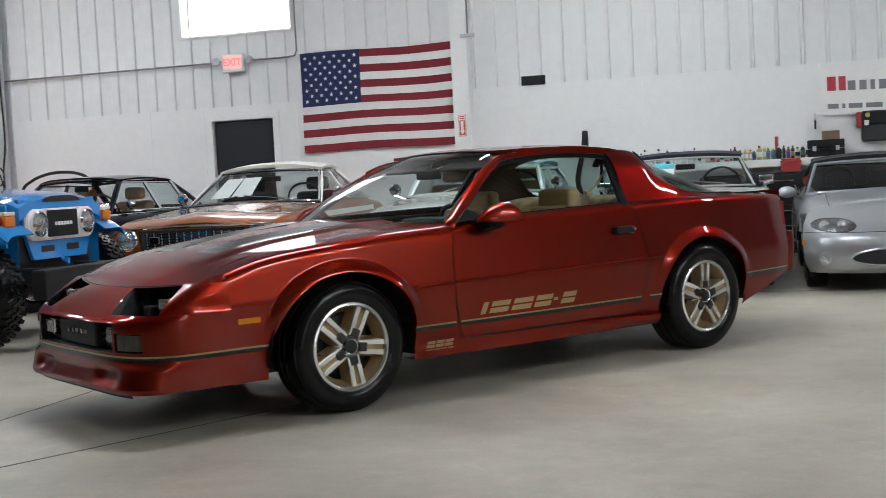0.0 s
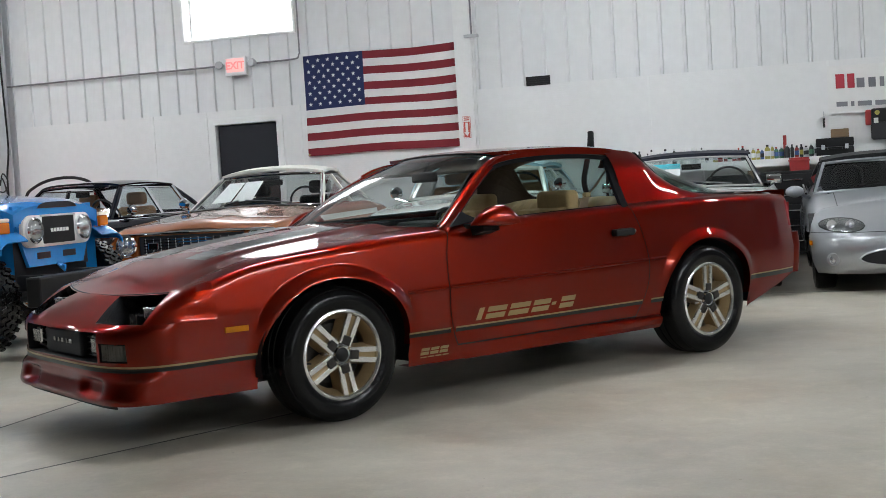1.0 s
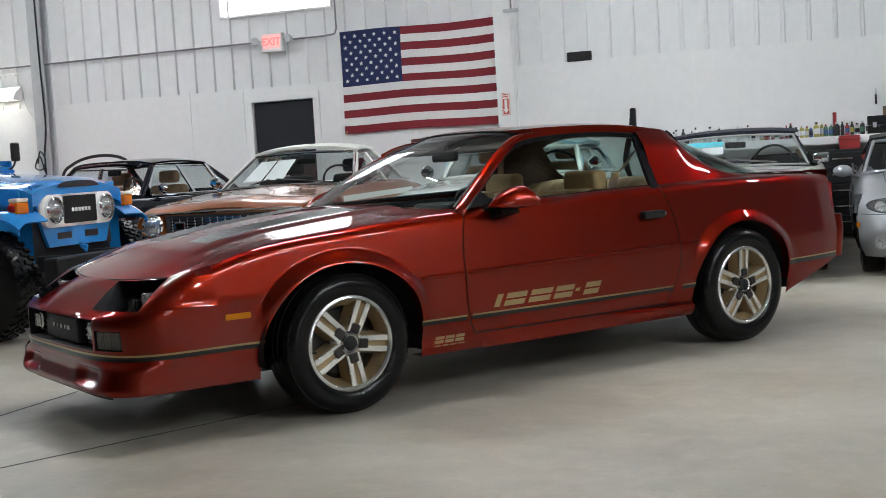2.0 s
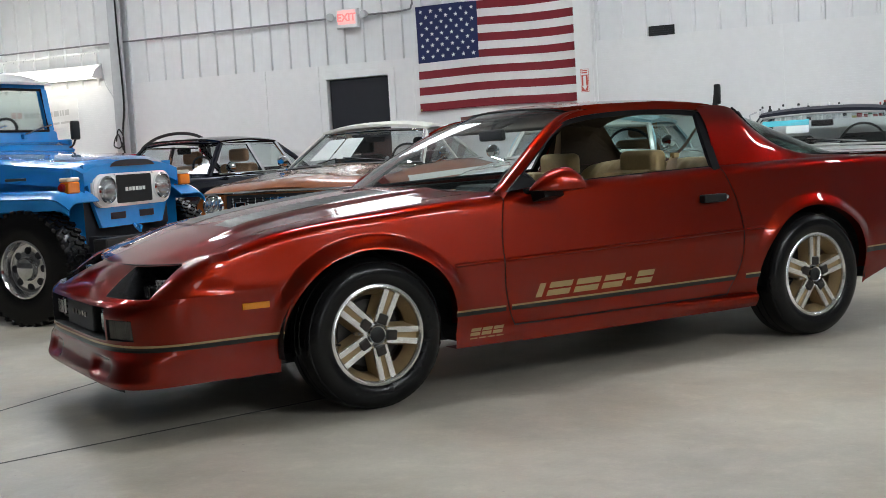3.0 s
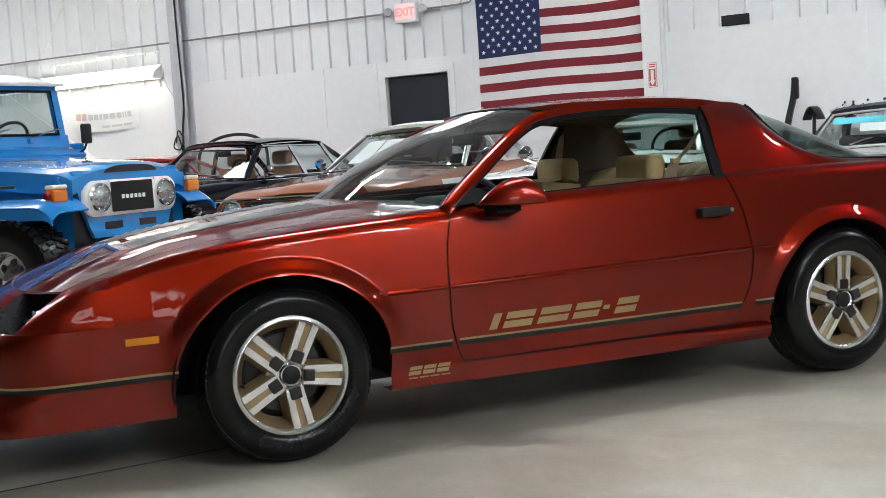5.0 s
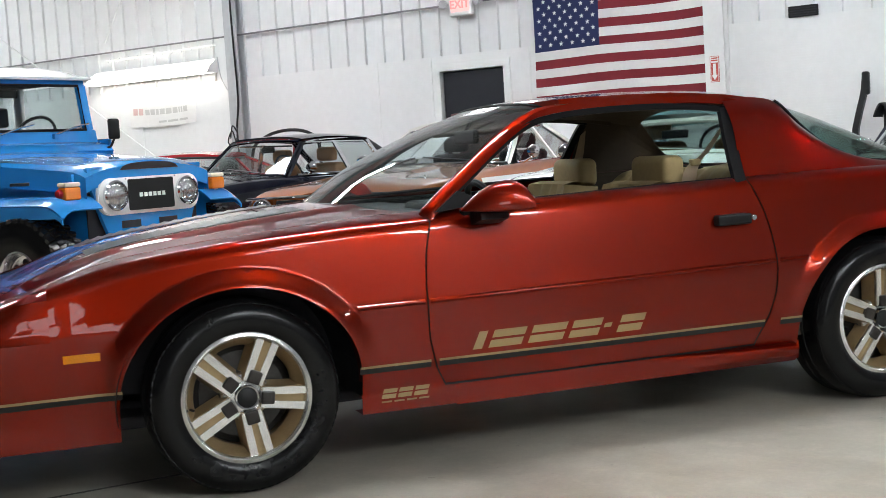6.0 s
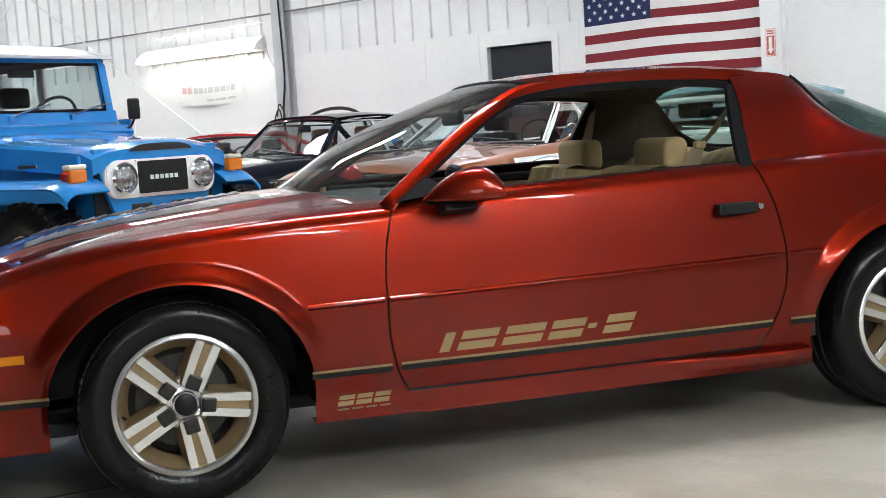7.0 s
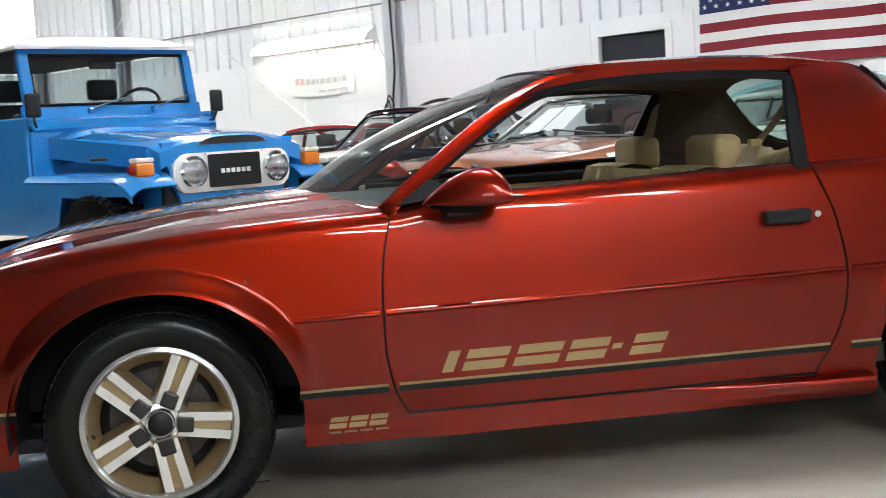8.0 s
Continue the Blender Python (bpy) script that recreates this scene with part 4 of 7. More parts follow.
# sail panels from the quarter up to the roof, round to the tailgate glass
sail_low = lambda u: Vector((1.985 + 1.0 * u, -(flank(1.985 + 1.0 * u, shoulder(1.985 + 1.0 * u))), shoulder(1.985 + 1.0 * u)))
SAIL_TOP = spline([(2.030, -0.602, 1.236), (2.16, -0.594, 1.236), (2.285, -0.597, 1.212), (2.38, -0.625, 1.115), (2.48, -0.665, 1.02), (2.62, -0.705, 0.957), (2.80, -0.735, 0.938), (2.985, -0.745, 0.932)], 6)
def sail_pt(u, v):
    k = u * (len(SAIL_TOP) - 1)
    i = min(int(k), len(SAIL_TOP) - 2)
    t = Vector(SAIL_TOP[i]).lerp(Vector(SAIL_TOP[i + 1]), k - i)
    lo = sail_low(smooth_step(0, 1, u) * 0.35 + u * 0.65)
    p = lo.lerp(t, v)
    n = Vector((0, -0.85, 0.5))
    return p + n * (0.030 * math.sin(math.pi * v) * min((t - lo).length / 0.35, 1) - 0.005 * math.sin(2 * math.pi * v) * min((t - lo).length / 0.35, 1))
sail = part("sail_panel", sheet(sail_pt, 50, 20), RED, coupe, "", True, 60)
other_side(sail, coupe)
trimline = part("glass_moulding", tube([(x, y - 0.003, z + 0.004) for x, y, z in SAIL_TOP[12:]], 0.006, 6), SEAL, coupe)
other_side(trimline, coupe)

WIND_LOW = lambda s: Vector((0.47 + 0.215 * s * s, s * 0.765, 0.916 - 0.028 * s * s))
WIND_TOP = lambda s: Vector((1.262 + 0.060 * s * s, s * 0.515, 1.252 - 0.022 * abs(s) ** 2.6))
def wind_pt(u, v):
    s = 2 * v - 1
    p = WIND_LOW(s).lerp(WIND_TOP(s), u)
    return p + Vector((-0.5, 0, 0.86)) * (0.028 * math.sin(math.pi * u) + 0.018 * (1 - abs(s) ** 7) * smooth_step(0, 0.3, u))
wind = part("windscreen", sheet(wind_pt, 14, 56), GLASS, coupe, "raked clear windscreen", True, 80)
wind.visible_shadow = False
# outer face of the pillar, from its edge in to the glass
def pillar_skin(s, v_, u, v):
    k = u * (len(APOST) - 1)
    i = min(int(k), len(APOST) - 2)
    p = Vector(APOST[i]).lerp(Vector(APOST[i + 1]), k - i)
    p = Vector((p.x - 0.006, p.y * s, p.z + 0.012 if s > 0 else p.z - 0.012))
    q = wind_pt(u, v_) + Vector((-0.002, 0, 0.003))
    return p.lerp(q, v) + Vector((-0.004, -s * 0.004, 0.008)) * math.sin(math.pi * v)


for v_, s in ((0, 1), (1, -1)):
    part("pillar_face", sheet(lambda u, v: pillar_skin(s, v_, u, v), 24, 6), RED, coupe, "", True, 70)
b = bmesh.new()
part("windscreen_seal", tube([wind_pt(1, k / 20) for k in range(21)], 0.006, 6, b), SEAL, coupe)
part("windscreen_edge", tube([wind_pt(k / 12, 0) for k in range(13)], 0.007, 6), CHROME, coupe)
part("windscreen_edge", tube([wind_pt(k / 12, 1) for k in range(13)], 0.007, 6), SEAL, coupe)
part("shade_band", sheet(lambda u, v: wind_pt(0.965 + 0.035 * u, v) + Vector((0.004, 0, -0.006)), 2, 20), SEAL, coupe)
def hatch_pt(u, v):
    s = 2 * v - 1
    k = (0.26 + 0.74 * u) * (len(SAIL_TOP) - 1)
    i = min(int(k), len(SAIL_TOP) - 2)
    e = Vector(SAIL_TOP[i]).lerp(Vector(SAIL_TOP[i + 1]), k - i)
    mid = Vector((2.235 + 0.865 * u, 0, 1.248 - 0.316 * u ** 1.12 + 0.05 * math.sin(math.pi * u)))
    a = abs(s) ** 1.0
    x = mid.x + (e.x - mid.x) * a ** 2
    z = mid.z + (e.z - mid.z) * a ** 5.0
    return Vector((x, -e.y * s, z))
hatch = part("tailgate_glass", sheet(hatch_pt, 24, 28), TINTED, coupe, "green-tinted wraparound tailgate glass", True, 80)
hatch.visible_shadow = False
# rear deck, spoiler, tail
def deck_pt(u, v):
    s = 2 * v - 1
    x = 2.97 + 0.12 * (1 - s * s) * (1 - u) + (3.48 + 0.14 * (1 - abs(s) ** 3) - 2.97) * u
    return (x, s * (flank(min(2.97 + 0.5 * u, 3.5), shoulder(2.97 + 0.5 * u)) - 0.03), 0.934 - 0.004 * u + 0.010 * smooth_step(0.62, 1.0, u))
part("rear_deck", sheet(deck_pt, 20, 20), RED, coupe, "rear deck lipped into a low spoiler", True, 60)
def tail_pt(u, v):
    s = 2 * v - 1
    z = 0.40 + 0.53 * u
    bump = 0.07 * smooth_step(0.70, 0.60, z) * smooth_step(0.28, 0.4, z)
    k = abs(s)
    x = 3.50 + (0.10 + bump) * (1 - k ** 4) + bump * 0.3
    return (x, s * flank(3.5, min(z, 0.88)), z)
part("tail_panel", sheet(tail_pt, 24, 24), RED, coupe, "", True, 60)
for s in (-1, 1):
    part("tail_lamp", sheet(lambda u, v: (3.505 + 0.085 * (1 - (abs(0.30 + 0.45 * v) / 0.77) ** 4), s * (0.30 + 0.45 * v), 0.69 + 0.16 * u), 4, 8, thick=0.02), RED_LENS, coupe)
    b = sheet(lambda u, v: (3.468 + 0.034 * u, s * (flank(3.468 + 0.034 * u, 0.70 + 0.16 * v) + 0.002), 0.70 + 0.16 * v), 4, 4)
    part("side_lamp", b, RED_LENS, coupe)

# side skirts: a low ledge that swells towards the rear wheel
def skirt_pt(s, u, v):
    x = 0.74 + 1.40 * u
    out = 0.001 + 0.042 * smooth_step(0.5, 1.0, u)
    prof = [(0.0, 0.274), (0.2, 0.273), (0.6, 0.270), (0.92, 0.263), (1.0, 0.252), (0.8, 0.226), (0.3, 0.202)]
    k = v * (len(prof) - 1)
    i = min(int(k), len(prof) - 2)
    o, z = [prof[i][n] + (prof[i + 1][n] - prof[i][n]) * (k - i) for n in (0, 1)]
    return (x, s * (flank(x, max(z, 0.25)) + 0.0015 + out * o), z)
for s in (-1, 1):
    part("side_skirt", sheet(lambda u, v: skirt_pt(s, u, v), 40, 24), RED, coupe, "", True, 70)

# rear bumper, standing out a little past the tail panel
def bumper_pt(u, v, inset=0.0):
    z = 0.395 + 0.26 * u
    q = math.pi * v
    c, s_ = math.cos(q), math.sin(q)
    y = (flank(3.49, min(z, 0.66)) - 0.001 - inset) * math.copysign(abs(c) ** 0.3, c)
    return Vector((3.488 + (0.135 - 0.02 * (1 - u) - inset) * s_ ** 0.36, -y, z))
b = sheet(lambda u, v: bumper_pt(u, v), 10, 80)
sheet(lambda u, v: bumper_pt(1, v, 0.06 * u), 1, 80, b)
part("rear_bumper", b, RED, coupe, "", True, 45)

# door mirrors: a flat-bottomed half dome that narrows to the front
def mirror_ring(t, s):
    rise = math.sin(0.5 * math.pi * min(t / 0.74, 1)) ** 0.85 * math.sqrt(max(1 - (max(t - 0.74, 0) / 0.26) ** 2 * 0.72, 0))
    wide = (1 - (1 - t) ** 2) ** 0.7
    ring = []
    for k in range(24):
        a = 2 * math.pi * k / 24
        c, d = math.cos(a), math.sin(a)
        y = 0.940 + 0.022 * t + 0.078 * wide * math.copysign(abs(c) ** 0.8, c)
        z = 0.884 + (0.096 * rise * d ** 0.9 if d > 0 else 0.013 * rise * -abs(d) ** 0.6)
        ring.append(Vector((0.764 + 0.240 * t, s * y, z)))
    return ring


for s, par in ((-1, door), (1, door2)):
    own = bmesh.new()
    rings = [[own.verts.new(p) for p in mirror_ring(0.012 + 0.988 * (k / 20) ** 1.15, s)] for k in range(21)]
    for p, q in zip(rings, rings[1:]):
        for k in range(24):
            own.faces.new((p[k], p[(k + 1) % 24], q[(k + 1) % 24], q[k]))
    own.faces.new(rings[0]), own.faces.new(rings[-1])
    bmesh.ops.recalc_face_normals(own, faces=own.faces)
    shell = part("mirror", own, RED, par, "body-coloured door mirror", True, 50)
    part("mirror_glass", box(1.000, 1.008, s * 0.962 - 0.062, s * 0.962 + 0.062, 0.886, 0.925, 0.004), CHROME, shell)
    # foot coloured black for the shade beneath the mirror
    part("shaded_mirror_foot", beam([(0.885, s * 0.85, 0.850), (0.885, s * 0.950, 0.872)], (0.052, 0, 0), (0, 0.010, 0.022)), BLACK, shell)
# wipers, cowl
b = sheet(lambda u, v: (0.455 + 0.03 * u + 0.215 * (2 * v - 1) ** 2, 0.75 * (2 * v - 1), 0.880 - 0.030 * (2 * v - 1) ** 2), 2, 16)
part("cowl", b, BLACK, coupe)

# underbody
b = box(-0.90, 2.90, -0.58, 0.58, 0.205, 0.25, 0.01)
box(0.48, 2.10, -0.82, 0.82, 0.212, 0.26, 0.01, bm=b)
part("underbody", b, DARK, coupe, "dark floor pan")

# cabin
b = box(0.5, 2.9, -0.78, 0.78, 0.28, 0.34)
box(2.2, 2.95, -0.70, 0.70, 0.34, 0.62, bm=b)
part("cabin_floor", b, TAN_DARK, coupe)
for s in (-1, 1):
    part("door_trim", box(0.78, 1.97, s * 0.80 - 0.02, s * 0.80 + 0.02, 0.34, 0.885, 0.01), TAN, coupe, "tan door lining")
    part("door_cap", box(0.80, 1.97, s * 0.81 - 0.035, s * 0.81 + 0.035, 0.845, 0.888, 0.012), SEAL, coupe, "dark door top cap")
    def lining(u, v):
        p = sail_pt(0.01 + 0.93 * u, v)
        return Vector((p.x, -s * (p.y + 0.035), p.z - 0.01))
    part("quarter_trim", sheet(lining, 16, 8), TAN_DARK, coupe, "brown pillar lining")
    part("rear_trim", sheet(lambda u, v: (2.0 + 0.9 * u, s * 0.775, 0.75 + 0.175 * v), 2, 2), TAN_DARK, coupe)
b = sheet(lambda u, v: (0.54 + 0.19 * (2 * v - 1) ** 2 + (0.38 - 0.19 * (2 * v - 1) ** 2) * u, -0.74 + 1.48 * v, 0.886 - 0.02 * (2 * v - 1) ** 2 - 0.07 * smooth_step(0.6, 1, u)), 12, 12)
box(0.78, 1.02, -0.76, 0.76, 0.55, 0.872, 0.03, bm=b)
dash = part("dashboard", b, DASH, coupe, "dark dashboard", True, 40)
part("instrument_hood", box(0.80, 0.98, -0.56, -0.20, 0.80, 0.905, 0.025), DASH, dash)
wheel_ring = [Vector((0, 0.18 * math.cos(a), 0.18 * math.sin(a))) for a in [2 * math.pi * i / 32 for i in range(32)]]
sw = part("steering_wheel", tube(wheel_ring, 0.014, 8, closed=True), BLACK, coupe, "", True)
sw.matrix_basis = pose(1.12, -0.37, 0.80, 0, -25, 0)
part("wheel_hub", box(-0.02, 0.03, -0.16, 0.16, -0.03, 0.03, 0.012), BLACK, sw)


def make_seat(y, x, parent):
    """A bucket seat with fluted facing and a headrest."""
    def back(u, v):
        a = (v - 0.5) * 2
        z = 0.40 + 0.510 * u
        flute = 0.007 * math.cos(a * math.pi * 5) * (1 - abs(a) ** 4)
        return (x - 0.01 + 0.16 * u - 0.04 * a * a - flute, y + a * (0.235 - 0.04 * u ** 3), z)
    b = bmesh.new()
    sheet(back, 10, 40, b)
    sheet(lambda u, v: Vector(back(u, v)) + Vector((0.17, 0, -0.02)), 6, 10, b)
    for v0 in (0, 1):
        sheet(lambda u, v: Vector(back(u, v0)) + Vector((0.17 * v, 0, -0.02 * v)), 10, 1, b)
    sheet(lambda u, v: Vector(back(1, u)) + Vector((0.17 * v, 0, -0.02 * v + 0.02 * math.sin(math.pi * v))), 40, 3, b)
    st = part("seat", b, TAN, parent, "tan fluted bucket seat", True, 60)
    part("headrest", box(x + 0.212, x + 0.312, y - 0.15, y + 0.15, 0.888, 1.020, 0.034, seg=4), TAN, st, "", True, 50)
    part("cushion", box(x - 0.45, x + 0.10, y - 0.25, y + 0.25, 0.34, 0.50, 0.05, seg=3), TAN, st, "", True, 50)
    return st


make_seat(-0.37, 1.60, coupe)
make_seat(0.37, 1.585, coupe)
b = sheet(lambda u, v: (2.02 + 0.17 * u + 0.09 * u ** 4 + 0.008 * math.cos((2 * v - 1) * math.pi * 14), -0.62 + 1.24 * v, 0.5 + 0.465 * math.sin(math.pi / 2 * u) - 0.03 * abs(2 * abs(2 * v - 1) - 1) ** 2), 14, 112)
sheet(lambda u, v: (2.28 + 0.16 * u, -0.62 + 1.24 * v, 0.960 - 0.03 * abs(2 * abs(2 * v - 1) - 1) ** 2 - 0.15 * u), 2, 24, b)
part("rear_seat", b, TAN, coupe, "tan fluted rear bench", True, 60)
for s in (-1, 1):
    run = spline([(2.03, s * 0.63, 1.14), (1.975, s * 0.575, 1.03), (1.935, s * 0.545, 0.985), (1.905, s * 0.55, 0.93), (1.885, s * 0.56, 0.84)], 4)
    strap = bmesh.new()
    rows = [[strap.verts.new(Vector(p) + Vector((q * (0.016 + 0.020 * min(k / 8, 1)), 0, q * 0.012))) for q in (-1, 1)] for k, p in enumerate(run)]
    for p, q in zip(rows, rows[1:]):
        strap.faces.new((p[0], p[1], q[1], q[0]))
    bmesh.ops.solidify(strap, geom=strap.faces[:], thickness=0.003)
    belt = part("seat_belt", strap, BELT, coupe, "tan seat belt strap")
    part("belt_guide", box(1.915, 1.955, s * 0.545 - 0.016, s * 0.545 + 0.016, 0.972, 1.000, 0.006), TAN, belt, "tan plastic belt guide")
part("cabin_mirror", box(1.155, 1.18, -0.12, 0.12, 1.115, 1.175, 0.012), BLACK, coupe)
part("mirror_stalk", tube([(1.165, 0, 1.17), (1.20, 0, 1.225)], 0.008, 6), BLACK, coupe)
for y in (-0.27, 0.27):
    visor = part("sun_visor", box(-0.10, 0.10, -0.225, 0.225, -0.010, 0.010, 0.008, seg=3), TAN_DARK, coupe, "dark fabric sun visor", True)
    visor.matrix_basis = pose(1.285, y, 1.196, 0, -20, 0)

# ---- fixtures of the back wall ----
# steel columns
def column(s, w, deep, material, label):
    b = box(s - w / 2, s + w / 2, -deep, -deep + 0.02, 0, TOP)
    box(s - w / 2, s + w / 2, -0.02, 0, 0, TOP, bm=b)
    box(s - 0.012, s + 0.012, -deep + 0.02, -0.02, 0, TOP, bm=b)
    ob = solid("column", b, material, label, "column", BM, group="wall columns", kind="structure")
    return ob


for s, m_, lab in ((-15.0, GREY_STEEL, "grey steel wall column"), (-8.30, GREY_STEEL, "grey steel wall column with cables"), (-1.40, TRIM_WHITE, "white steel wall column beside a flag"), (5.5, TRIM_WHITE, "white steel wall column")):
    column(s, 0.22, 0.16, m_, lab)
tagged(solid("cable", tube(spline([(-8.24, -0.19, 4.4), (-8.24, -0.18, 3.0), (-8.22, -0.18, 2.0), (-8.27, -0.19, 1.5), (-8.24, -0.18, 0.6)], 6), 0.014, 6), BLACK, "black cable down a grey wall column", "cable", BM))
b = tube(spline([(-8.39, -0.20, 1.45), (-8.32, -0.22, 1.62), (-8.24, -0.22, 1.50), (-8.30, -0.23, 1.36), (-8.42, -0.22, 1.40), (-8.34, -0.21, 1.55), (-8.26, -0.22, 1.32)], 6), 0.010, 6)
solid("cable_coil", b, BLACK, "small tangle of black cable on the column", "cable", BM)
solid("wire", tube(spline([(-8.69, -0.03, 2.6), (-8.64, -0.03, 2.3), (-8.49, -0.04, 2.05), (-8.42, -0.06, 1.7)], 6), 0.006, 6), GREY_STEEL, "thin wire hanging from the strip light", "cable", BM)

# doorway: trim, a closed dark door, and an added near-black box behind
b = box(DOOR0 - 0.09, DOOR0, -0.02, 0.0, 0, DOORZ + 0.09)
box(DOOR1, DOOR1 + 0.09, -0.02, 0.0, 0, DOORZ + 0.09, bm=b)
box(DOOR0, DOOR1, -0.02, 0.0, DOORZ, DOORZ + 0.09, bm=b)
structure("trim_door", b, TRIM_WHITE, "white door surround")
# made-up box, coloured dark, that keeps daylight out of the doorway
b = box(DOOR0 - 0.5, DOOR0 - 0.4, 0.2, 2.6, 0, 2.6)
box(DOOR1 + 0.4, DOOR1 + 0.5, 0.2, 2.6, 0, 2.6, bm=b)
box(DOOR0 - 0.5, DOOR1 + 0.5, 2.6, 2.7, 0, 2.6, bm=b)
box(DOOR0 - 0.5, DOOR1 + 0.5, 0.2, 2.7, 2.6, 2.7, bm=b)
box(DOOR0 - 0.5, DOOR1 + 0.5, 0.2, 2.7, -0.1, 0.0, bm=b)
structure("wall_back_room", b, DARK, "near-black box added behind the doorway")
d = structure("door_1", box(DOOR0 + 0.02, DOOR1 - 0.02, 0.035, 0.075, 0.01, DOORZ - 0.01), mat("navy_door", (0.006, 0.007, 0.013), 0.5, vary=0.2, scale=3), "closed dark navy door")
part("door_knob", turn([(0.0, -0.05), (0.022, -0.045), (0.026, -0.03), (0.010, -0.018), (0.010, 0.0), (0.0, 0.0)], 16, m=pose(DOOR1 - 0.09, 0.035, 1.0)), GREY_STEEL, d, "", True)

# board seams and dado rail
SEAMS = (-5.97, -5.145, -3.75, 0.895, 3.0, -10.3, -11.6, -12.8, -14.1)
for i, s in enumerate(SEAMS):
    structure("trim_seam_%d" % (i + 1), box(s - 0.014, s + 0.014, -0.007, 0, 0.0, DADO), TRIM_WHITE, "white cover strip between wall boards")
structure("trim_rail", box(-8.2, DOOR0 - 0.09, -0.025, 0, 1.15, 1.19), TRIM_WHITE, "white rail along the wall board")
structure("trim_rail_2", box(DOOR1 + 0.09, -1.55, -0.025, 0, 1.15, 1.19), TRIM_WHITE, "white rail along the wall board")

# conduit
PIPE = mat("grey_pipe", (0.22, 0.22, 0.23), 0.4, metal=0.4, vary=0.1, scale=6)
b = tube(spline([(S0, -0.03, 2.85), (-15.0, -0.03, 2.855), (-11.5, -0.03, 2.86), (-8.6, -0.03, 2.86), (-8.2, -0.03, 2.86), (-4.85, -0.03, 2.868)], 3), 0.012, 8)
solid("conduit", b, PIPE, "thin grey conduit along the ribbed siding", "conduit", BM)
b = tube(spline([(-4.36, -0.03, 2.868), (-3.80, -0.03, 2.872), (-3.70, -0.03, 2.93), (-3.69, -0.03, 3.2), (-3.69, -0.03, 5.4)], 4), 0.012, 8)
solid("conduit", b, PIPE, "grey conduit bent upwards beside a high window", "conduit", BM)
b = tube([(-1.27, -0.17, 5.5), (-1.27, -0.17, 2.95)], 0.012, 8)
solid("conduit", b, PIPE, "grey conduit down a white column", "conduit", BM)
solid("bracket", box(-1.36, -1.18, -0.22, -0.15, 2.91, 2.95, 0.005), GREY_STEEL, "small steel bracket on a white column", "bracket", BM)

# emergency sign with two lamp heads
sign = thing("exit_sign", "lit red and white emergency sign with two lamp heads", "sign", BM)
part("housing", box(-4.765, -4.451, -0.10, -0.02, 2.72, 2.966, 0.012), TRIM_WHITE, sign)
face = part("sign_face", box(-4.735, -4.481, -0.104, -0.10, 2.765, 2.945), mat("pink_face", (0.8, 0.35, 0.33), 0.4, vary=0, emit=(1.0, 0.50, 0.47), power=0.6), sign)
lt = letters("EXIT", 0.135, 0.004, bold=0.004, align="CENTER")
bmesh.ops.translate(lt, verts=lt.verts, vec=(-4.608, -0.107, 2.808))
part("letter", lt, mat("red_letters", (0.6, 0.03, 0.04), 0.4, vary=0, emit=(1.0, 0.47, 0.44), power=0.62), face)
for s in (-4.86, -4.36):
    part("arm", box(min(s, -4.608), max(s, -4.608), -0.06, -0.03, 2.86, 2.885), GREY_STEEL, sign)
    part("lamp_head", turn([(0.0, -0.03), (0.05, -0.03), (0.055, 0.0), (0.03, 0.05), (0.0, 0.055)], 20, m=pose(s, -0.08, 2.875, 0, 0, 20 if s < -4.6 else -20)), GREY_STEEL, sign, "", True)

# flag
flag = thing("flag", "large hanging cloth flag with red and white stripes and stars", "flag", BM)
F0, F1, FZ0, FZ1 = -3.645, -1.530, 1.575, 2.895
def cloth(s, z):
    k = (s - F0) / (F1 - F0)
    sag = 0.018 * math.sin(math.pi * k) * (1 if z > 2.2 else 0.4)
    ripple = 0.010 * math.sin(9 * k + 3 * z) + 0.006 * math.sin(23 * k - 5 * z)
    return Vector((s, -0.035 + ripple, z - sag * 0.6 - 0.010 * math.sin(6.5 * k + z)))
SH = (FZ1 - FZ0) / 13
CAN = F0 + (F1 - F0) * 0.40
for i in range(13):
    z1 = FZ1 - i * SH
    s0 = CAN if i < 7 else F0
    part("stripe", sheet(lambda u, v: cloth(s0 + (F1 - s0) * u, z1 - SH + SH * v), 30, 2, thick=0.003), CLOTH_RED if i % 2 == 0 else CLOTH_WHITE, flag)
canton = part("canton", sheet(lambda u, v: cloth(F0 + (CAN - F0) * u, FZ1 - 7 * SH + 7 * SH * v), 14, 10, thick=0.003), CLOTH_BLUE, flag)
bs = bmesh.new()
pts = [bs.verts.new((math.sin(math.pi * k / 5) * (0.030 if k % 2 == 0 else 0.012), 0, math.cos(math.pi * k / 5) * (0.030 if k % 2 == 0 else 0.012))) for k in range(10)]
mid = bs.verts.new((0, -0.002, 0))
for k in range(10):
    bs.faces.new((pts[k], mid, pts[(k + 1) % 10]))
star_mesh = data_of("star", bs, CLOTH_WHITE)
for r in range(9):
    for c in range(6 if r % 2 == 0 else 5):
        s = F0 + (CAN - F0) * ((2 * c + 1 + r % 2) / 12)
        z = FZ1 - 7 * SH * (r + 1) / 10
        o = new("star", star_mesh)
        o.parent = canton
        o.matrix_basis = Matrix.Translation(cloth(s, z) + Vector((0, -0.006, 0)))
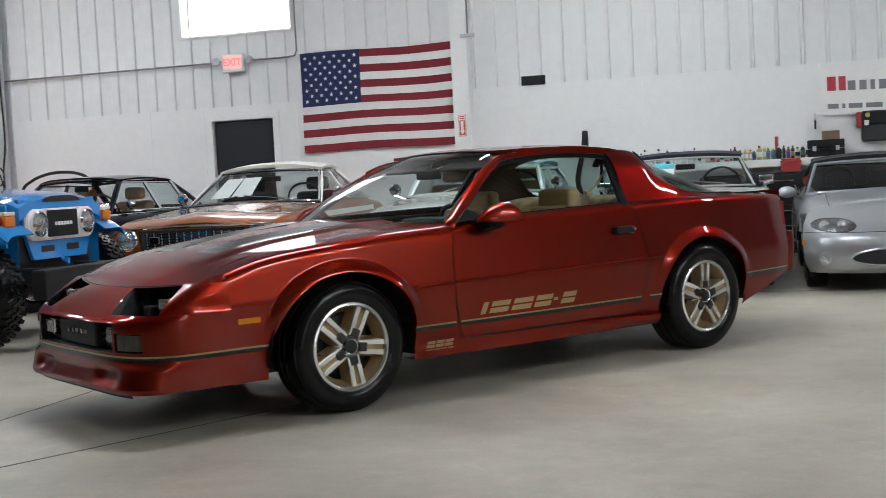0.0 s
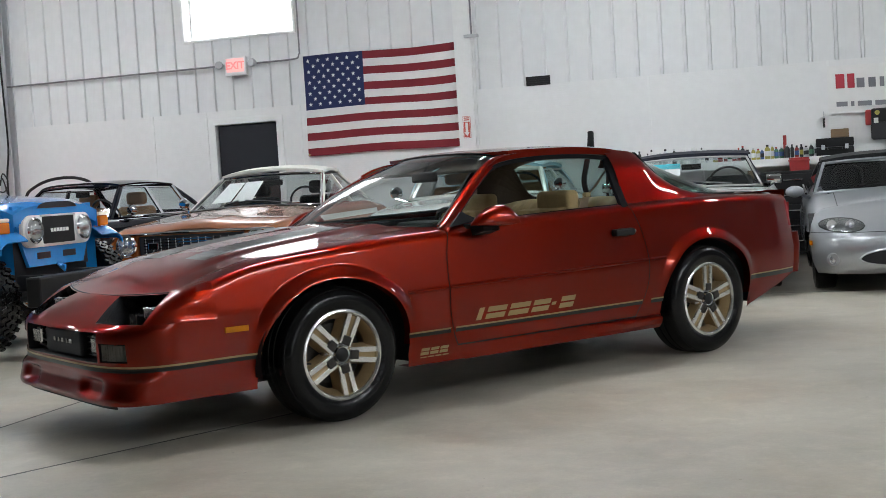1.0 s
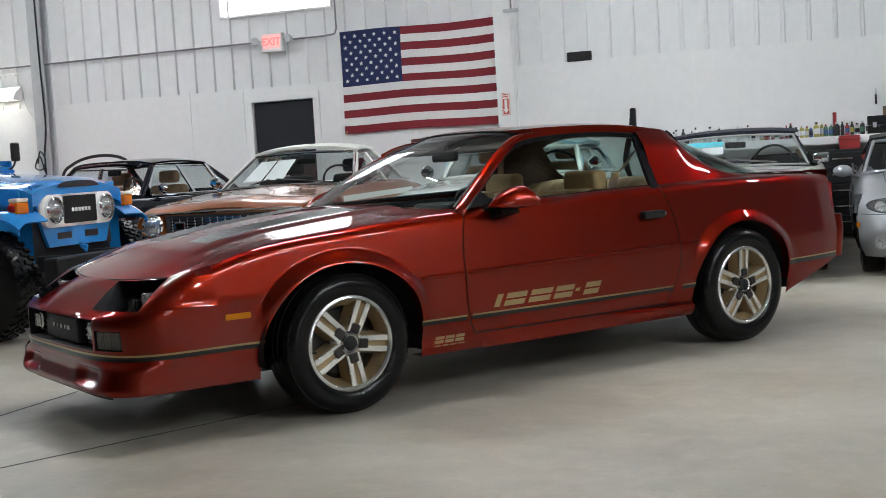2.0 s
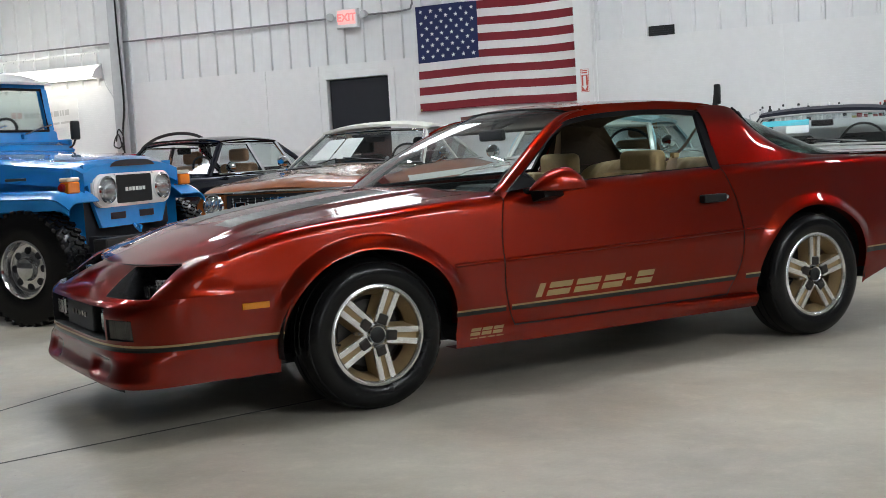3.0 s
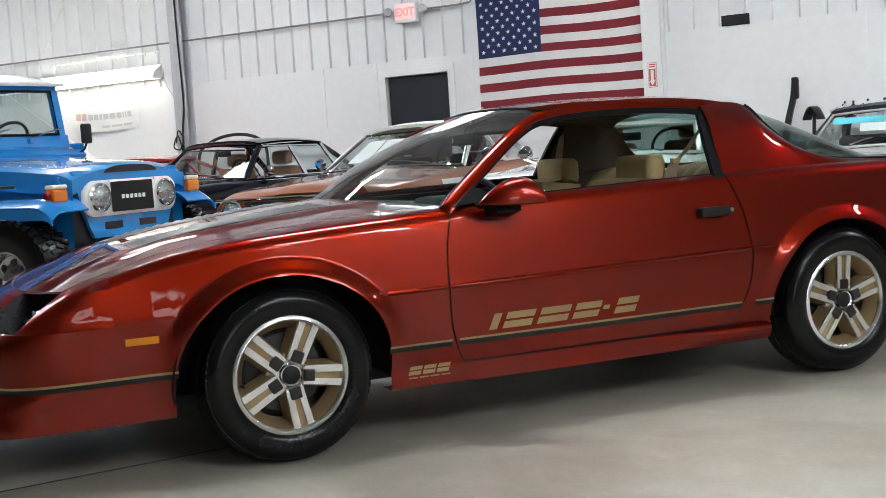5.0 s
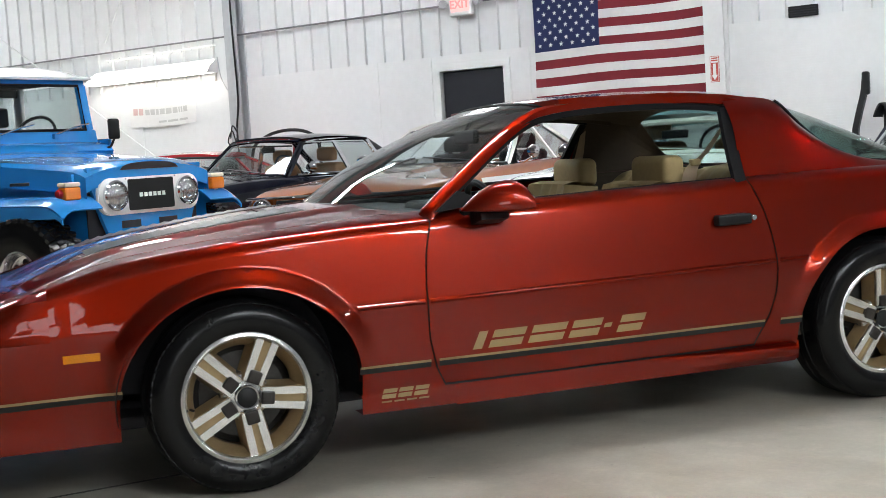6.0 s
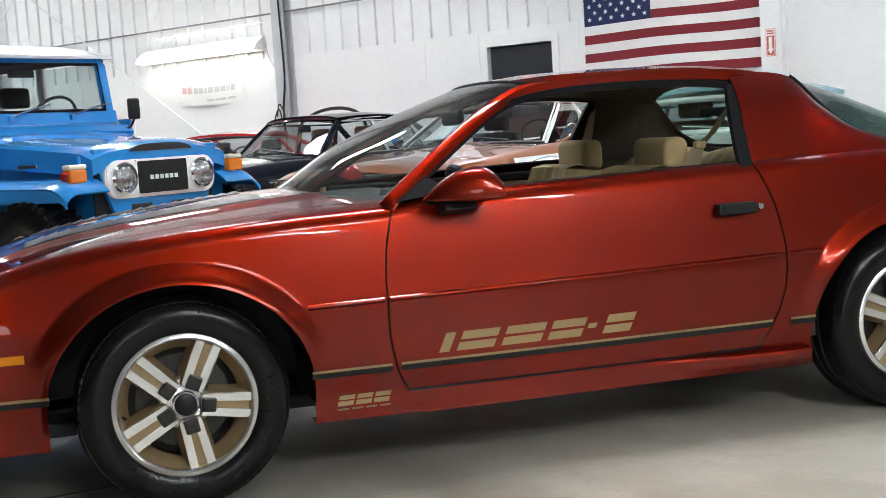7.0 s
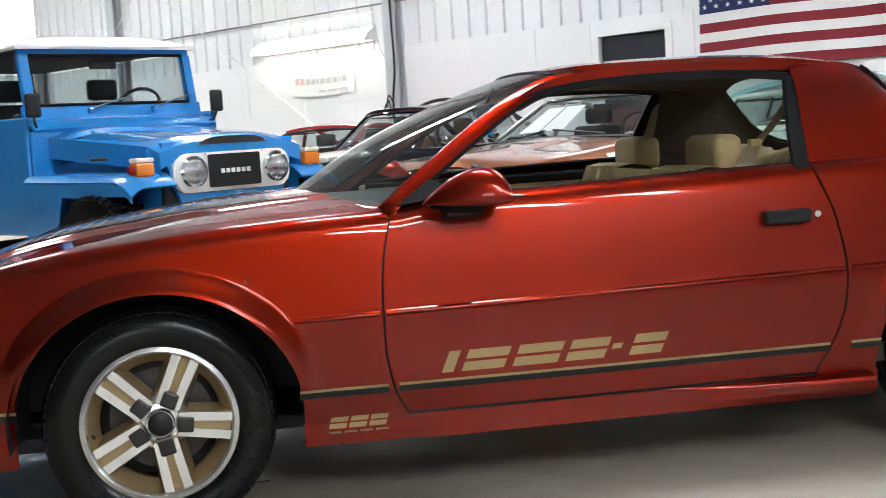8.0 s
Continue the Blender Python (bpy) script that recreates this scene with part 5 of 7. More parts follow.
part("grommet", turn([(0.006, -0.004), (0.013, -0.004), (0.013, 0.004), (0.006, 0.004)], 16, close=True, m=Matrix.Translation(cloth(F0 + 0.02, FZ0 + 0.02) + Vector((0, -0.006, 0)))), mat("brass", (0.6, 0.45, 0.2), 0.3, metal=0.9), flag)

# small red arrow sign on the white column
ext = thing("arrow_sign", "small white and red arrow sign on a column", "sign", BM @ pose(-1.40, -0.166, 1.655))
SIGN_RED = mat("sign_red", (0.55, 0.10, 0.08), 0.4, vary=0.05)
part("plate", box(-0.05, 0.05, -0.003, 0.003, 0, 0.275), SIGN_RED, ext)
SIGN_WHITE = mat("sign_white", (0.8, 0.78, 0.76), 0.4, vary=0.03)
part("panel", box(-0.045, 0.045, -0.006, -0.003, 0.006, 0.270), SIGN_WHITE, ext)
part("red_field", box(-0.039, 0.039, -0.0075, -0.006, 0.012, 0.205), SIGN_RED, ext)
part("arrow", prism([(-0.017, 0.195), (0.017, 0.195), (0.017, 0.075), (0.034, 0.075), (0.0, 0.022), (-0.034, 0.075), (-0.017, 0.075)], 0.002, m=pose(0, -0.0105, 0)), SIGN_WHITE, ext)
for z in (0.222, 0.246):
    part("print_bar", box(-0.035, 0.035, -0.0075, -0.006, z, z + 0.014), SIGN_RED, ext)

# wall vent
v = thing("wall_vent", "dark rectangular vent in the white wall", "vent", BM)
part("frame", box(-0.634, -0.324, -0.02, 0.0, 2.256, 2.372, 0.006), BLACK, v)
for k in range(4):
    part("slat", box(-0.62, -0.34, -0.026, -0.02, 2.268 + 0.025 * k, 2.278 + 0.025 * k), DARK, v)

# strip light under a hooded reflector, with the rail above
lamp = thing("strip_light", "long white wall lamp with a glowing hooded diffuser", "lamp", BM)
def hood_face(u, v):
    return (-11.13 + 2.43 * u, -0.06 - 0.20 * v - 0.04 * math.sin(math.pi * v), 2.555 - 0.155 * v)
part("reflector", sheet(hood_face, 12, 6, thick=0.01), WALLTUBE, lamp, "glowing white diffuser")
part("back_plate", box(-11.13, -8.70, -0.06, -0.02, 2.38, 2.58, 0.006), TRIM_WHITE, lamp)
part("lower_face", sheet(lambda u, v: (-11.13 + 2.43 * u, -0.06 - 0.20 * v, 2.385), 4, 2, thick=0.008), WALLTUBE, lamp)
for s in (-11.14, -8.70):
    part("end_cap", prism([(0.06, 2.57), (0.06, 2.38), (0.27, 2.38), (0.18, 2.50)], 0.012, m=Matrix(((0, 1, 0, s), (-1, 0, 0, 0), (0, 0, 1, 0), (0, 0, 0, 1)))), TRIM_WHITE, lamp)
rail = thing("hook_rail", "thin white rail with hooks above a strip light", "rail", BM)
part("bar", tube([(-10.9, -0.05, 2.735), (-8.69, -0.05, 2.765)], 0.012, 8), TRIM_WHITE, rail)
for k in range(12):
    s = -10.85 + 0.19 * k
    part("hook", tube([(s, -0.07, 2.70 + 0.0025 * k), (s, -0.05, 2.735 + 0.0027 * k), (s, 0.0, 2.77)], 0.006, 6), GREY_STEEL, rail)
for (a, b_) in (((-13.2, -0.06, 4.6), (-15.3, -0.06, 2.9)), ((-10.9, -0.06, 3.0), (-9.6, -0.06, 4.9)), ((-14.9, -0.06, 4.3), (-9.9, -0.06, 1.2))):
    solid("brace_rod", tube([a, b_], 0.011, 8), TRIM_WHITE, "thin white diagonal brace rod on the siding", "brace", BM)


# banners: white cloth with bars in the colours of the print
def banner(s0, s1, z0, z1, bars, label):
    t = thing("banner", label, "banner", BM)
    def f(u, v):
        return Vector((s0 + (s1 - s0) * u, -0.03 - 0.012 * math.sin(5 * u) - 0.006 * math.sin(13 * u + 4 * v), z0 + (z1 - z0) * v - 0.03 * math.sin(math.pi * u) * (1 - 0.4 * v)))
    part("sheet", sheet(f, 24, 6, thick=0.003), mat("vinyl", (0.78, 0.77, 0.76), 0.45, vary=0.04, scale=3), t)
    for u0, u1, v0, v1, m_ in bars:
        part("print_bar", sheet(lambda u, v: f(u0 + (u1 - u0) * u, v0 + (v1 - v0) * v) + Vector((0, -0.005, 0)), 6, 1), m_, t)
    return t


PRINT_RED = mat("print_red", (0.42, 0.03, 0.05), 0.5, vary=0.08, scale=20)
PRINT_GREY = mat("print_grey", (0.20, 0.20, 0.22), 0.5, vary=0.08, scale=20)
def print_row(u, v0, v1, widths, gap, m_):
    out = []
    for w in widths:
        out.append((u, u + w, v0, v1, m_))
        u += w + gap
    return out
bars = print_row(0.03, 0.50, 0.82, (0.020, 0.010), 0.008, PRINT_RED) + print_row(0.105, 0.52, 0.72, (0.028, 0.026, 0.016, 0.028), 0.014, PRINT_GREY) + print_row(0.30, 0.52, 0.80, (0.03, 0.03, 0.012, 0.012, 0.03), 0.014, PRINT_GREY)
bars += print_row(0.03, 0.14, 0.24, (0.04, 0.012, 0.05, 0.06, 0.05, 0.04), 0.012, PRINT_GREY)
bars[0:2] = [(0.03, 0.062, 0.52, 0.82, PRINT_RED), (0.072, 0.098, 0.52, 0.82, PRINT_RED)]
banner(2.987, 6.1, 1.64, 2.195, bars, "wide white vinyl banner with red and grey print")
FADED_RED, FADED_GREY = mat("faded_red", (0.62, 0.42, 0.40), 0.5, vary=0.05), mat("faded_grey", (0.55, 0.54, 0.53), 0.5, vary=0.05)
bars = print_row(0.06, 0.45, 0.70, (0.07, 0.07), 0.015, FADED_RED) + print_row(0.25, 0.45, 0.66, (0.07, 0.07, 0.04, 0.07, 0.08, 0.07, 0.02, 0.02, 0.06), 0.016, FADED_GREY) + print_row(0.45, 0.14, 0.22, (0.12, 0.14, 0.12), 0.02, FADED_GREY)
banner(-10.51, -9.18, 1.735, 2.11, bars, "small white banner hung under a strip light")

# ceiling tubes in rows, out of view, and three added for the coupe
def ceiling_light(s, d):
    t = thing("ceiling_light", "long white ceiling light with a glowing diffuser, out of view", "lamp", BM @ pose(s, -d, TOP), group="ceiling lights")
    part("housing", box(-1.25, 1.25, -0.24, 0.24, -0.09, 0.0, 0.01), TRIM_WHITE, t)
    part("diffuser", box(-1.21, 1.21, -0.20, 0.20, -0.105, -0.088, 0.004), TUBE, t, "glowing diffuser")
    return t


first = None
# the lights at s = 10.7 are made up, to brighten the coupe's door
for s, d in [(s, d) for d in (3.7, 8.4) for s in (-21.6, -14.2, -6.85, 0.55, 7.95) if (s, d) != (7.95, 8.4)] + [(7.6, 13.1), (10.7, 11.4), (10.7, 13.0), (10.7, 15.6)]:
    if first is None:
        first = ceiling_light(s, d)
    else:
        copy_thing(first, BM @ pose(s, -d, TOP))

# floor joints: shallow saw cuts filled dark, and a thin dark line
def floor_line(x0, y0, x1, y1, w, name, label):
    L_ = math.hypot(x1 - x0, y1 - y0)
    solid(name, box(0, L_, -w, w, 0.0005, 0.0015), JOINT, label, "joint", pose(x0, y0, 0, 0, 0, math.degrees(math.atan2(y1 - y0, x1 - x0))), kind="structure")


floor_line(-6.1, -3.10, 6.0, 5.85, 0.006, "floor_joint", "dark saw-cut joint in the concrete floor")
floor_line(-3.4, -0.96, 0.3, -0.40, 0.008, "floor_joint", "thin dark line across the concrete floor")
b = box(-1.5, 11.0, -4.562, -4.55, 0.0005, 0.0015)
solid("floor_joint", b, JOINT, "dark saw-cut joint along the parked cars", "joint", BM, kind="structure")

# ---- workbench with bottles and boxes ----
WOODP = mat("brown_wood", (0.16, 0.09, 0.045), 0.6, vary=0.2, scale=6, bump=0.2, bscale=40)
shelf = thing("wall_shelf", "white wall shelf carrying a row of bottles", "shelf", BM)
part("board", box(0.55, 3.6, -0.34, -0.0, 1.122, 1.152, 0.004), TRIM_WHITE, shelf)
part("front_edge", box(0.55, 3.6, -0.355, -0.34, 1.062, 1.152, 0.003), TRIM_WHITE, shelf)
for s in (0.7, 1.5, 3.5):
    part("bracket", prism([(0.0, 1.122), (-0.28, 1.122), (0.0, 0.88)], 0.02, m=Matrix(((0, 1, 0, s), (1, 0, 0, 0), (0, 0, 1, 0), (0, 0, 0, 1)))), TRIM_WHITE, shelf)
PALETTE = [((0.02, 0.02, 0.022), "black"), ((0.55, 0.55, 0.57), "grey"), ((0.38, 0.34, 0.08), "yellow"), ((0.05, 0.10, 0.24), "blue"), ((0.30, 0.03, 0.03), "red"), ((0.7, 0.7, 0.68), "white"), ((0.06, 0.15, 0.09), "green")]
PLASTIC = [(mat(n + "_plastic", c, 0.35, vary=0.08, scale=20), n) for c, n in PALETTE]
rng = random.Random(4)


def bottle(s, d, r, h, mi, ci, ki):
    m_, n = PLASTIC[mi]
    t = thing("bottle", n + " plastic bottle standing on the wall shelf", "bottle", BM @ pose(s, -d, 1.152), group="bottles on the shelf")
    part("body", turn([(0.0, 0.0), (r * 0.92, 0.0), (r, 0.01), (r, h * 0.68), (r * 0.85, h * 0.76), (r * 0.42, h * 0.84), (r * 0.40, h * 0.88)], 16, axis="z"), m_, t, "", True)
    part("label_band", turn([(r * 1.01, h * 0.2), (r * 1.015, h * 0.22), (r * 1.015, h * 0.55), (r * 1.01, h * 0.57)], 16, axis="z", cap=False), PLASTIC[ci][0], t, "", True)
    part("cap", turn([(0.0, h * 0.87), (r * 0.48, h * 0.87), (r * 0.48, h * 0.98), (r * 0.40, h), (0.0, h)], 12, axis="z"), PLASTIC[ki][0], t, "", True)


ORDER = [1, 1, 0, 5, 5, 1, 1, 0, 1, 5, 1, 1, 5, 1, 2, 4, 4, 5, 4, 4, 0, 0, 2, 2, 3, 2, 2, 6, 6, 0, 0, 4, 0, 1, 0, 1, 0, 3, 3, 5, 1, 0]
s = 0.62
for k, mi in enumerate(ORDER):
    r = 0.019 + 0.013 * rng.random()
    s += r
    bottle(s, 0.08 + 0.20 * rng.random(), r, (0.14 if k < 14 else 0.115) + 0.06 * rng.random(), mi, rng.choice((0, 1, 5, 5) if k < 14 else (0, 1, 2, 3, 4, 5, 6)), rng.choice((0, 0, 5, 1) if k < 14 else (0, 0, 5, 1, 4)))
    s += r + 0.004 + (0.05 if k < 14 else 0.0) * rng.random()
cab = thing("tool_cabinet", "black steel drawer cabinet with chrome pulls", "cabinet", BM @ pose(2.45, -0.32, 0))
part("body", box(-0.32, 0.55, -0.28, 0.28, 0.05, 1.0, 0.01), BLACK, cab)
for k in range(5):
    dr = part("drawer", box(-0.30, 0.53, -0.295, -0.28, 0.10 + 0.175 * k, 0.265 + 0.175 * k, 0.005), BLACK, cab)
    part("pull", box(0.0, 0.22, -0.31, -0.295, 0.19 + 0.175 * k, 0.205 + 0.175 * k, 0.004), CHROME, dr)
for x in (-0.28, 0.51):
    part("castor", turn([(0.0, -0.015), (0.028, -0.015), (0.028, 0.015), (0.0, 0.015)], 14, m=pose(x, -0.2, 0.028)), BLACK, cab)
solid("wooden_post", box(2.05, 2.13, -0.42, -0.34, 0, 1.03, 0.006), WOODP, "brown wooden post under the wall shelf", "post", BM)
bn = thing("storage_bin", "red open plastic bin on the tool cabinet", "bin", BM @ pose(2.64, -0.45, 1.0))
b = box(-0.11, 0.11, -0.08, 0.08, 0.0, 0.01)
for q in ((-0.11, -0.10, -0.08, 0.08, 0.01, 0.15), (0.10, 0.11, -0.08, 0.08, 0.01, 0.15), (-0.10, 0.10, 0.07, 0.08, 0.01, 0.15), (-0.10, 0.10, -0.08, -0.07, 0.01, 0.12)):
    box(*q, bm=b)
part("tub", b, PLASTIC[4][0], bn)
part("rim", box(-0.12, 0.12, -0.09, -0.08, 0.105, 0.125, 0.003), PLASTIC[4][0], bn)
solid("red_pipe", box(2.46, 2.50, -0.20, -0.14, 1.125, 1.42, 0.008), PLASTIC[4][0], "red upright plastic holder on the wall shelf", "holder", BM @ pose(0, 0, 0))
case = thing("tool_case", "large black plastic tool case on the wall shelf", "case", BM @ pose(3.04, -0.20, 1.125))
part("lower_shell", box(-0.21, 0.21, -0.14, 0.14, 0.0, 0.12, 0.012), BLACK, case)
part("lid", box(-0.21, 0.21, -0.14, 0.14, 0.124, 0.225, 0.012), BLACK, case)
part("handle", tube([(-0.08, -0.145, 0.10), (-0.08, -0.18, 0.11), (0.08, -0.18, 0.11), (0.08, -0.145, 0.10)], 0.010, 8), BLACK, case)
for x in (-0.13, 0.13):
    part("latch", box(x - 0.02, x + 0.02, -0.150, -0.138, 0.095, 0.15, 0.003), GREY_STEEL, case)
c2 = solid("cardboard_box", box(3.00, 3.20, -0.30, -0.12, 1.352, 1.45, 0.004), mat("brown_card", (0.17, 0.11, 0.06), 0.8, vary=0.12, scale=10), "small brown cardboard box on the tool case", "box", BM)
bag = thing("tool_bag", "dark tool bag with red and yellow patches hanging on the wall", "bag", BM @ pose(3.62, -0.10, 1.30))
part("pouch", box(-0.17, 0.17, -0.08, 0.08, 0.0, 0.36, 0.03, seg=3), mat("charcoal_cloth", (0.03, 0.03, 0.033), 0.85, vary=0.2, scale=14, bump=0.3, bscale=120), bag, "", True)
part("flap", box(-0.16, 0.16, -0.095, -0.078, 0.20, 0.35, 0.01), BLACK, bag)
part("red_patch", box(-0.23, -0.16, -0.07, 0.03, 0.17, 0.35, 0.02), PLASTIC[4][0], bag)
part("yellow_patch", turn([(0.0, -0.006), (0.028, -0.006), (0.028, 0.0), (0.0, 0.0)], 16, m=pose(-0.10, -0.095, 0.31)), PLASTIC[2][0], bag)
part("white_patch", box(-0.14, -0.09, -0.10, -0.094, 0.19, 0.25, 0.004), PLASTIC[5][0], bag)
hk = thing("spray_gun", "small dark spray gun hanging from a wall hook", "tool", BM @ pose(2.93, -0.06, 1.48))
part("grip", box(-0.012, 0.012, -0.02, 0.02, 0.0, 0.12, 0.006), BLACK, hk)
part("barrel", tube([(0.0, -0.05, 0.12), (0.0, 0.05, 0.13)], 0.013, 8), GREY_STEEL, hk)
part("hook", tube([(0, 0.05, 0.13), (0, 0.06, 0.19)], 0.005, 6), GREY_STEEL, hk)

# balancing stand: upright black arm, seat-like hood, lever
bal = thing("tyre_stand", "black workshop tyre stand with upright arm and hood", "machine", BM @ pose(0.19, -0.30, 0))
part("base", box(-0.22, 0.35, -0.24, 0.24, 0.0, 0.78, 0.03, seg=3), BLACK, bal, "", True)
part("arm", beam(spline([(-0.05, 0.0, 0.78), (-0.10, 0.0, 1.0), (-0.07, 0.02, 1.2), (-0.02, 0.05, 1.42), (0.0, 0.06, 1.60)], 5), (0.030, 0, 0), (0, 0.03, 0)), BLACK, bal, "", True)
part("arm_head", box(-0.035, 0.035, 0.02, 0.10, 1.40, 1.63, 0.02, seg=3), BLACK, bal, "", True)
part("hood", sheet(lambda u, v: Vector((0.10 + 0.16 * u + 0.05 * math.sin(math.pi * v), -0.12 + 0.24 * v, 1.08 + 0.25 * math.sin(math.pi * (0.15 + 0.7 * u)) - 0.02)), 10, 8, thick=0.015), BLACK, bal, "", True)
part("hood_post", tube([(0.18, 0.0, 0.76), (0.20, 0.0, 1.26)], 0.02, 8), BLACK, bal)
part("lever", tube([(0.30, 0.0, 0.78), (0.40, -0.02, 1.10), (0.37, -0.02, 1.25), (0.45, -0.02, 1.28)], 0.012, 8), GREY_STEEL, bal)
# bent hoop near the saloon's tail
hoop = solid("hoop", tube(spline([(-7.92, -0.32, 0.0), (-7.92, -0.32, 0.9), (-7.88, -0.32, 1.27), (-7.72, -0.32, 1.40), (-7.50, -0.32, 1.475), (-7.24, -0.32, 1.50), (-7.0, -0.32, 1.475), (-6.82, -0.32, 1.40), (-6.74, -0.32, 1.27), (-6.73, -0.32, 0.9), (-6.73, -0.32, 0.0)], 6), 0.022, 8), BLACK, "black bent tube hoop standing behind a parked saloon", "hoop", BM, smooth=True)

# ---- the other cars ----
ORANGE = mat("orange_lens", (0.62, 0.16, 0.008), 0.2, vary=0.1, scale=40, coat=0.5)
BLUE = mat("sky_blue_paint", (0.014, 0.225, 0.60), 0.25, vary=0.06, scale=2, coat=1.0)
OFFWHITE = mat("white_gloss", (0.78, 0.78, 0.77), 0.25, vary=0.05, scale=3, coat=0.5)
COPPER = mat("copper_brown_paint", (0.36, 0.095, 0.016), 0.30, 0.55, vary=0.06, scale=2, coat=1.0, spec=0.2)
VINYL = mat("white_vinyl_roof", (0.74, 0.73, 0.68), 0.5, vary=0.05, scale=5, bump=0.15, bscale=200)
NAVY = mat("blue_black_paint", (0.005, 0.006, 0.013), 0.08, vary=0.1, scale=2, spec=0.4)
SILVER = mat("silver_metallic", (0.40, 0.415, 0.44), 0.30, metal=0.6, vary=0.04, scale=2, coat=0.8)
PALE = mat("pale_grey_paint", (0.42, 0.42, 0.41), 0.28, vary=0.05, scale=2, coat=0.7)
CHERRY = mat("cherry_red_paint", (0.45, 0.015, 0.02), 0.2, vary=0.06, scale=2, coat=0.9)
CREAM = mat("cream_white_paint", (0.72, 0.71, 0.66), 0.25, vary=0.05, scale=2, coat=0.7)
SOFT = mat("dark_blue_soft_top", (0.012, 0.014, 0.028), 0.8, vary=0.15, scale=8, bump=0.2, bscale=150)
CAR_GLASS = glass("car_glass", (0.88, 0.93, 0.93), clear=0.92)
PAPER = mat("paper", (0.8, 0.8, 0.79), 0.7, vary=0.05, scale=10)
TAN_LEATHER = mat("tan_leather", (0.30, 0.15, 0.06), 0.5, vary=0.1, scale=8, bump=0.1, bscale=80)
RIM_STEEL = mat("bright_wheel_steel", (0.62, 0.62, 0.63), 0.1, metal=0.9, vary=0.1, scale=20)


def make_tyre(parent, m, r, w, rim, rim_mat, holes=8, knobs=0):
    t = part("wheel", turn([(rim, w * 0.46), (rim + (r - rim) * 0.4, w * 0.52), (r * 0.97, w * 0.44), (r, w * 0.34), (r, -w * 0.34), (r * 0.97, -w * 0.44), (rim + (r - rim) * 0.4, -w * 0.52), (rim, -w * 0.46)], 48, close=True), RUBBER, parent, "", True, 40)
    t.matrix_basis = m
    if knobs:
        b = bmesh.new()
        for i in range(knobs):
            a = 2 * math.pi * i / knobs
            for y, dz in ((w * 0.36, 0.0), (w * 0.12, 0.5), (-w * 0.12, 0.0), (-w * 0.36, 0.5)):
                own = box(-0.017, 0.017, y - w * 0.105, y + w * 0.105, r - 0.02, r + 0.009, 0.003, seg=1)
                bmesh.ops.rotate(own, verts=own.verts, matrix=Matrix.Rotation(0.3 if y > 0 else -0.3, 3, "Z"), cent=(0, y, 0))
                join(b, own, Matrix.Rotation(a + dz * 2 * math.pi / knobs, 4, "Y"))
        tagged(part("tread", b, RUBBER, t, "chunky off-road tread"), kind="stuff")
    part("rim", turn([(rim * 1.02, w * 0.47), (rim * 0.97, w * 0.49), (rim * 0.90, w * 0.40), (rim * 0.86, w * 0.22), (rim * 0.80, w * 0.20), (rim * 0.42, w * 0.26), (rim * 0.36, w * 0.40), (rim * 0.22, w * 0.44), (0.0, w * 0.44)], 40, cap=False), rim_mat, t, "", True, 50)
    for i in range(holes):
        a = 2 * math.pi * i / holes
        part("rim_hole", turn([(0.0, w * 0.245), (rim * 0.13, w * 0.245), (rim * 0.13, w * 0.18), (0.0, w * 0.18)], 14, m=Matrix.Translation((math.cos(a) * rim * 0.63, 0, math.sin(a) * rim * 0.63))), DARK, t)
    part("back", turn([(0.0, -w * 0.40), (rim, -w * 0.40), (rim, -w * 0.36), (0.0, -w * 0.36)], 24), DARK, t)
    return t


def round_lamp(parent, p, r, ring=CHROME, name="headlight"):
    l = part(name, turn([(r * 1.12, 0.0), (r * 1.16, -0.02), (r * 1.02, -0.03), (r, -0.015), (r, 0.03), (r * 1.12, 0.03)], 32, axis="x", close=True), ring, parent, "", True, 50)
    l.matrix_basis = Matrix.Translation(p)
    part("reflector", turn([(0.0, 0.03), (r * 0.6, 0.018), (r, -0.008)], 24, axis="x", cap=False), CHROME, l, "", True)
    part("lens", turn([(0.0, -0.036), (r * 0.5, -0.031), (r * 0.85, -0.020), (r, -0.010)], 28, axis="x", cap=False), LENS, l, "ribbed clear lens", True)
    return l


LENS_CLEAR = glass("lamp_glass", (0.95, 0.97, 0.97), rough=0.12, clear=0.7)


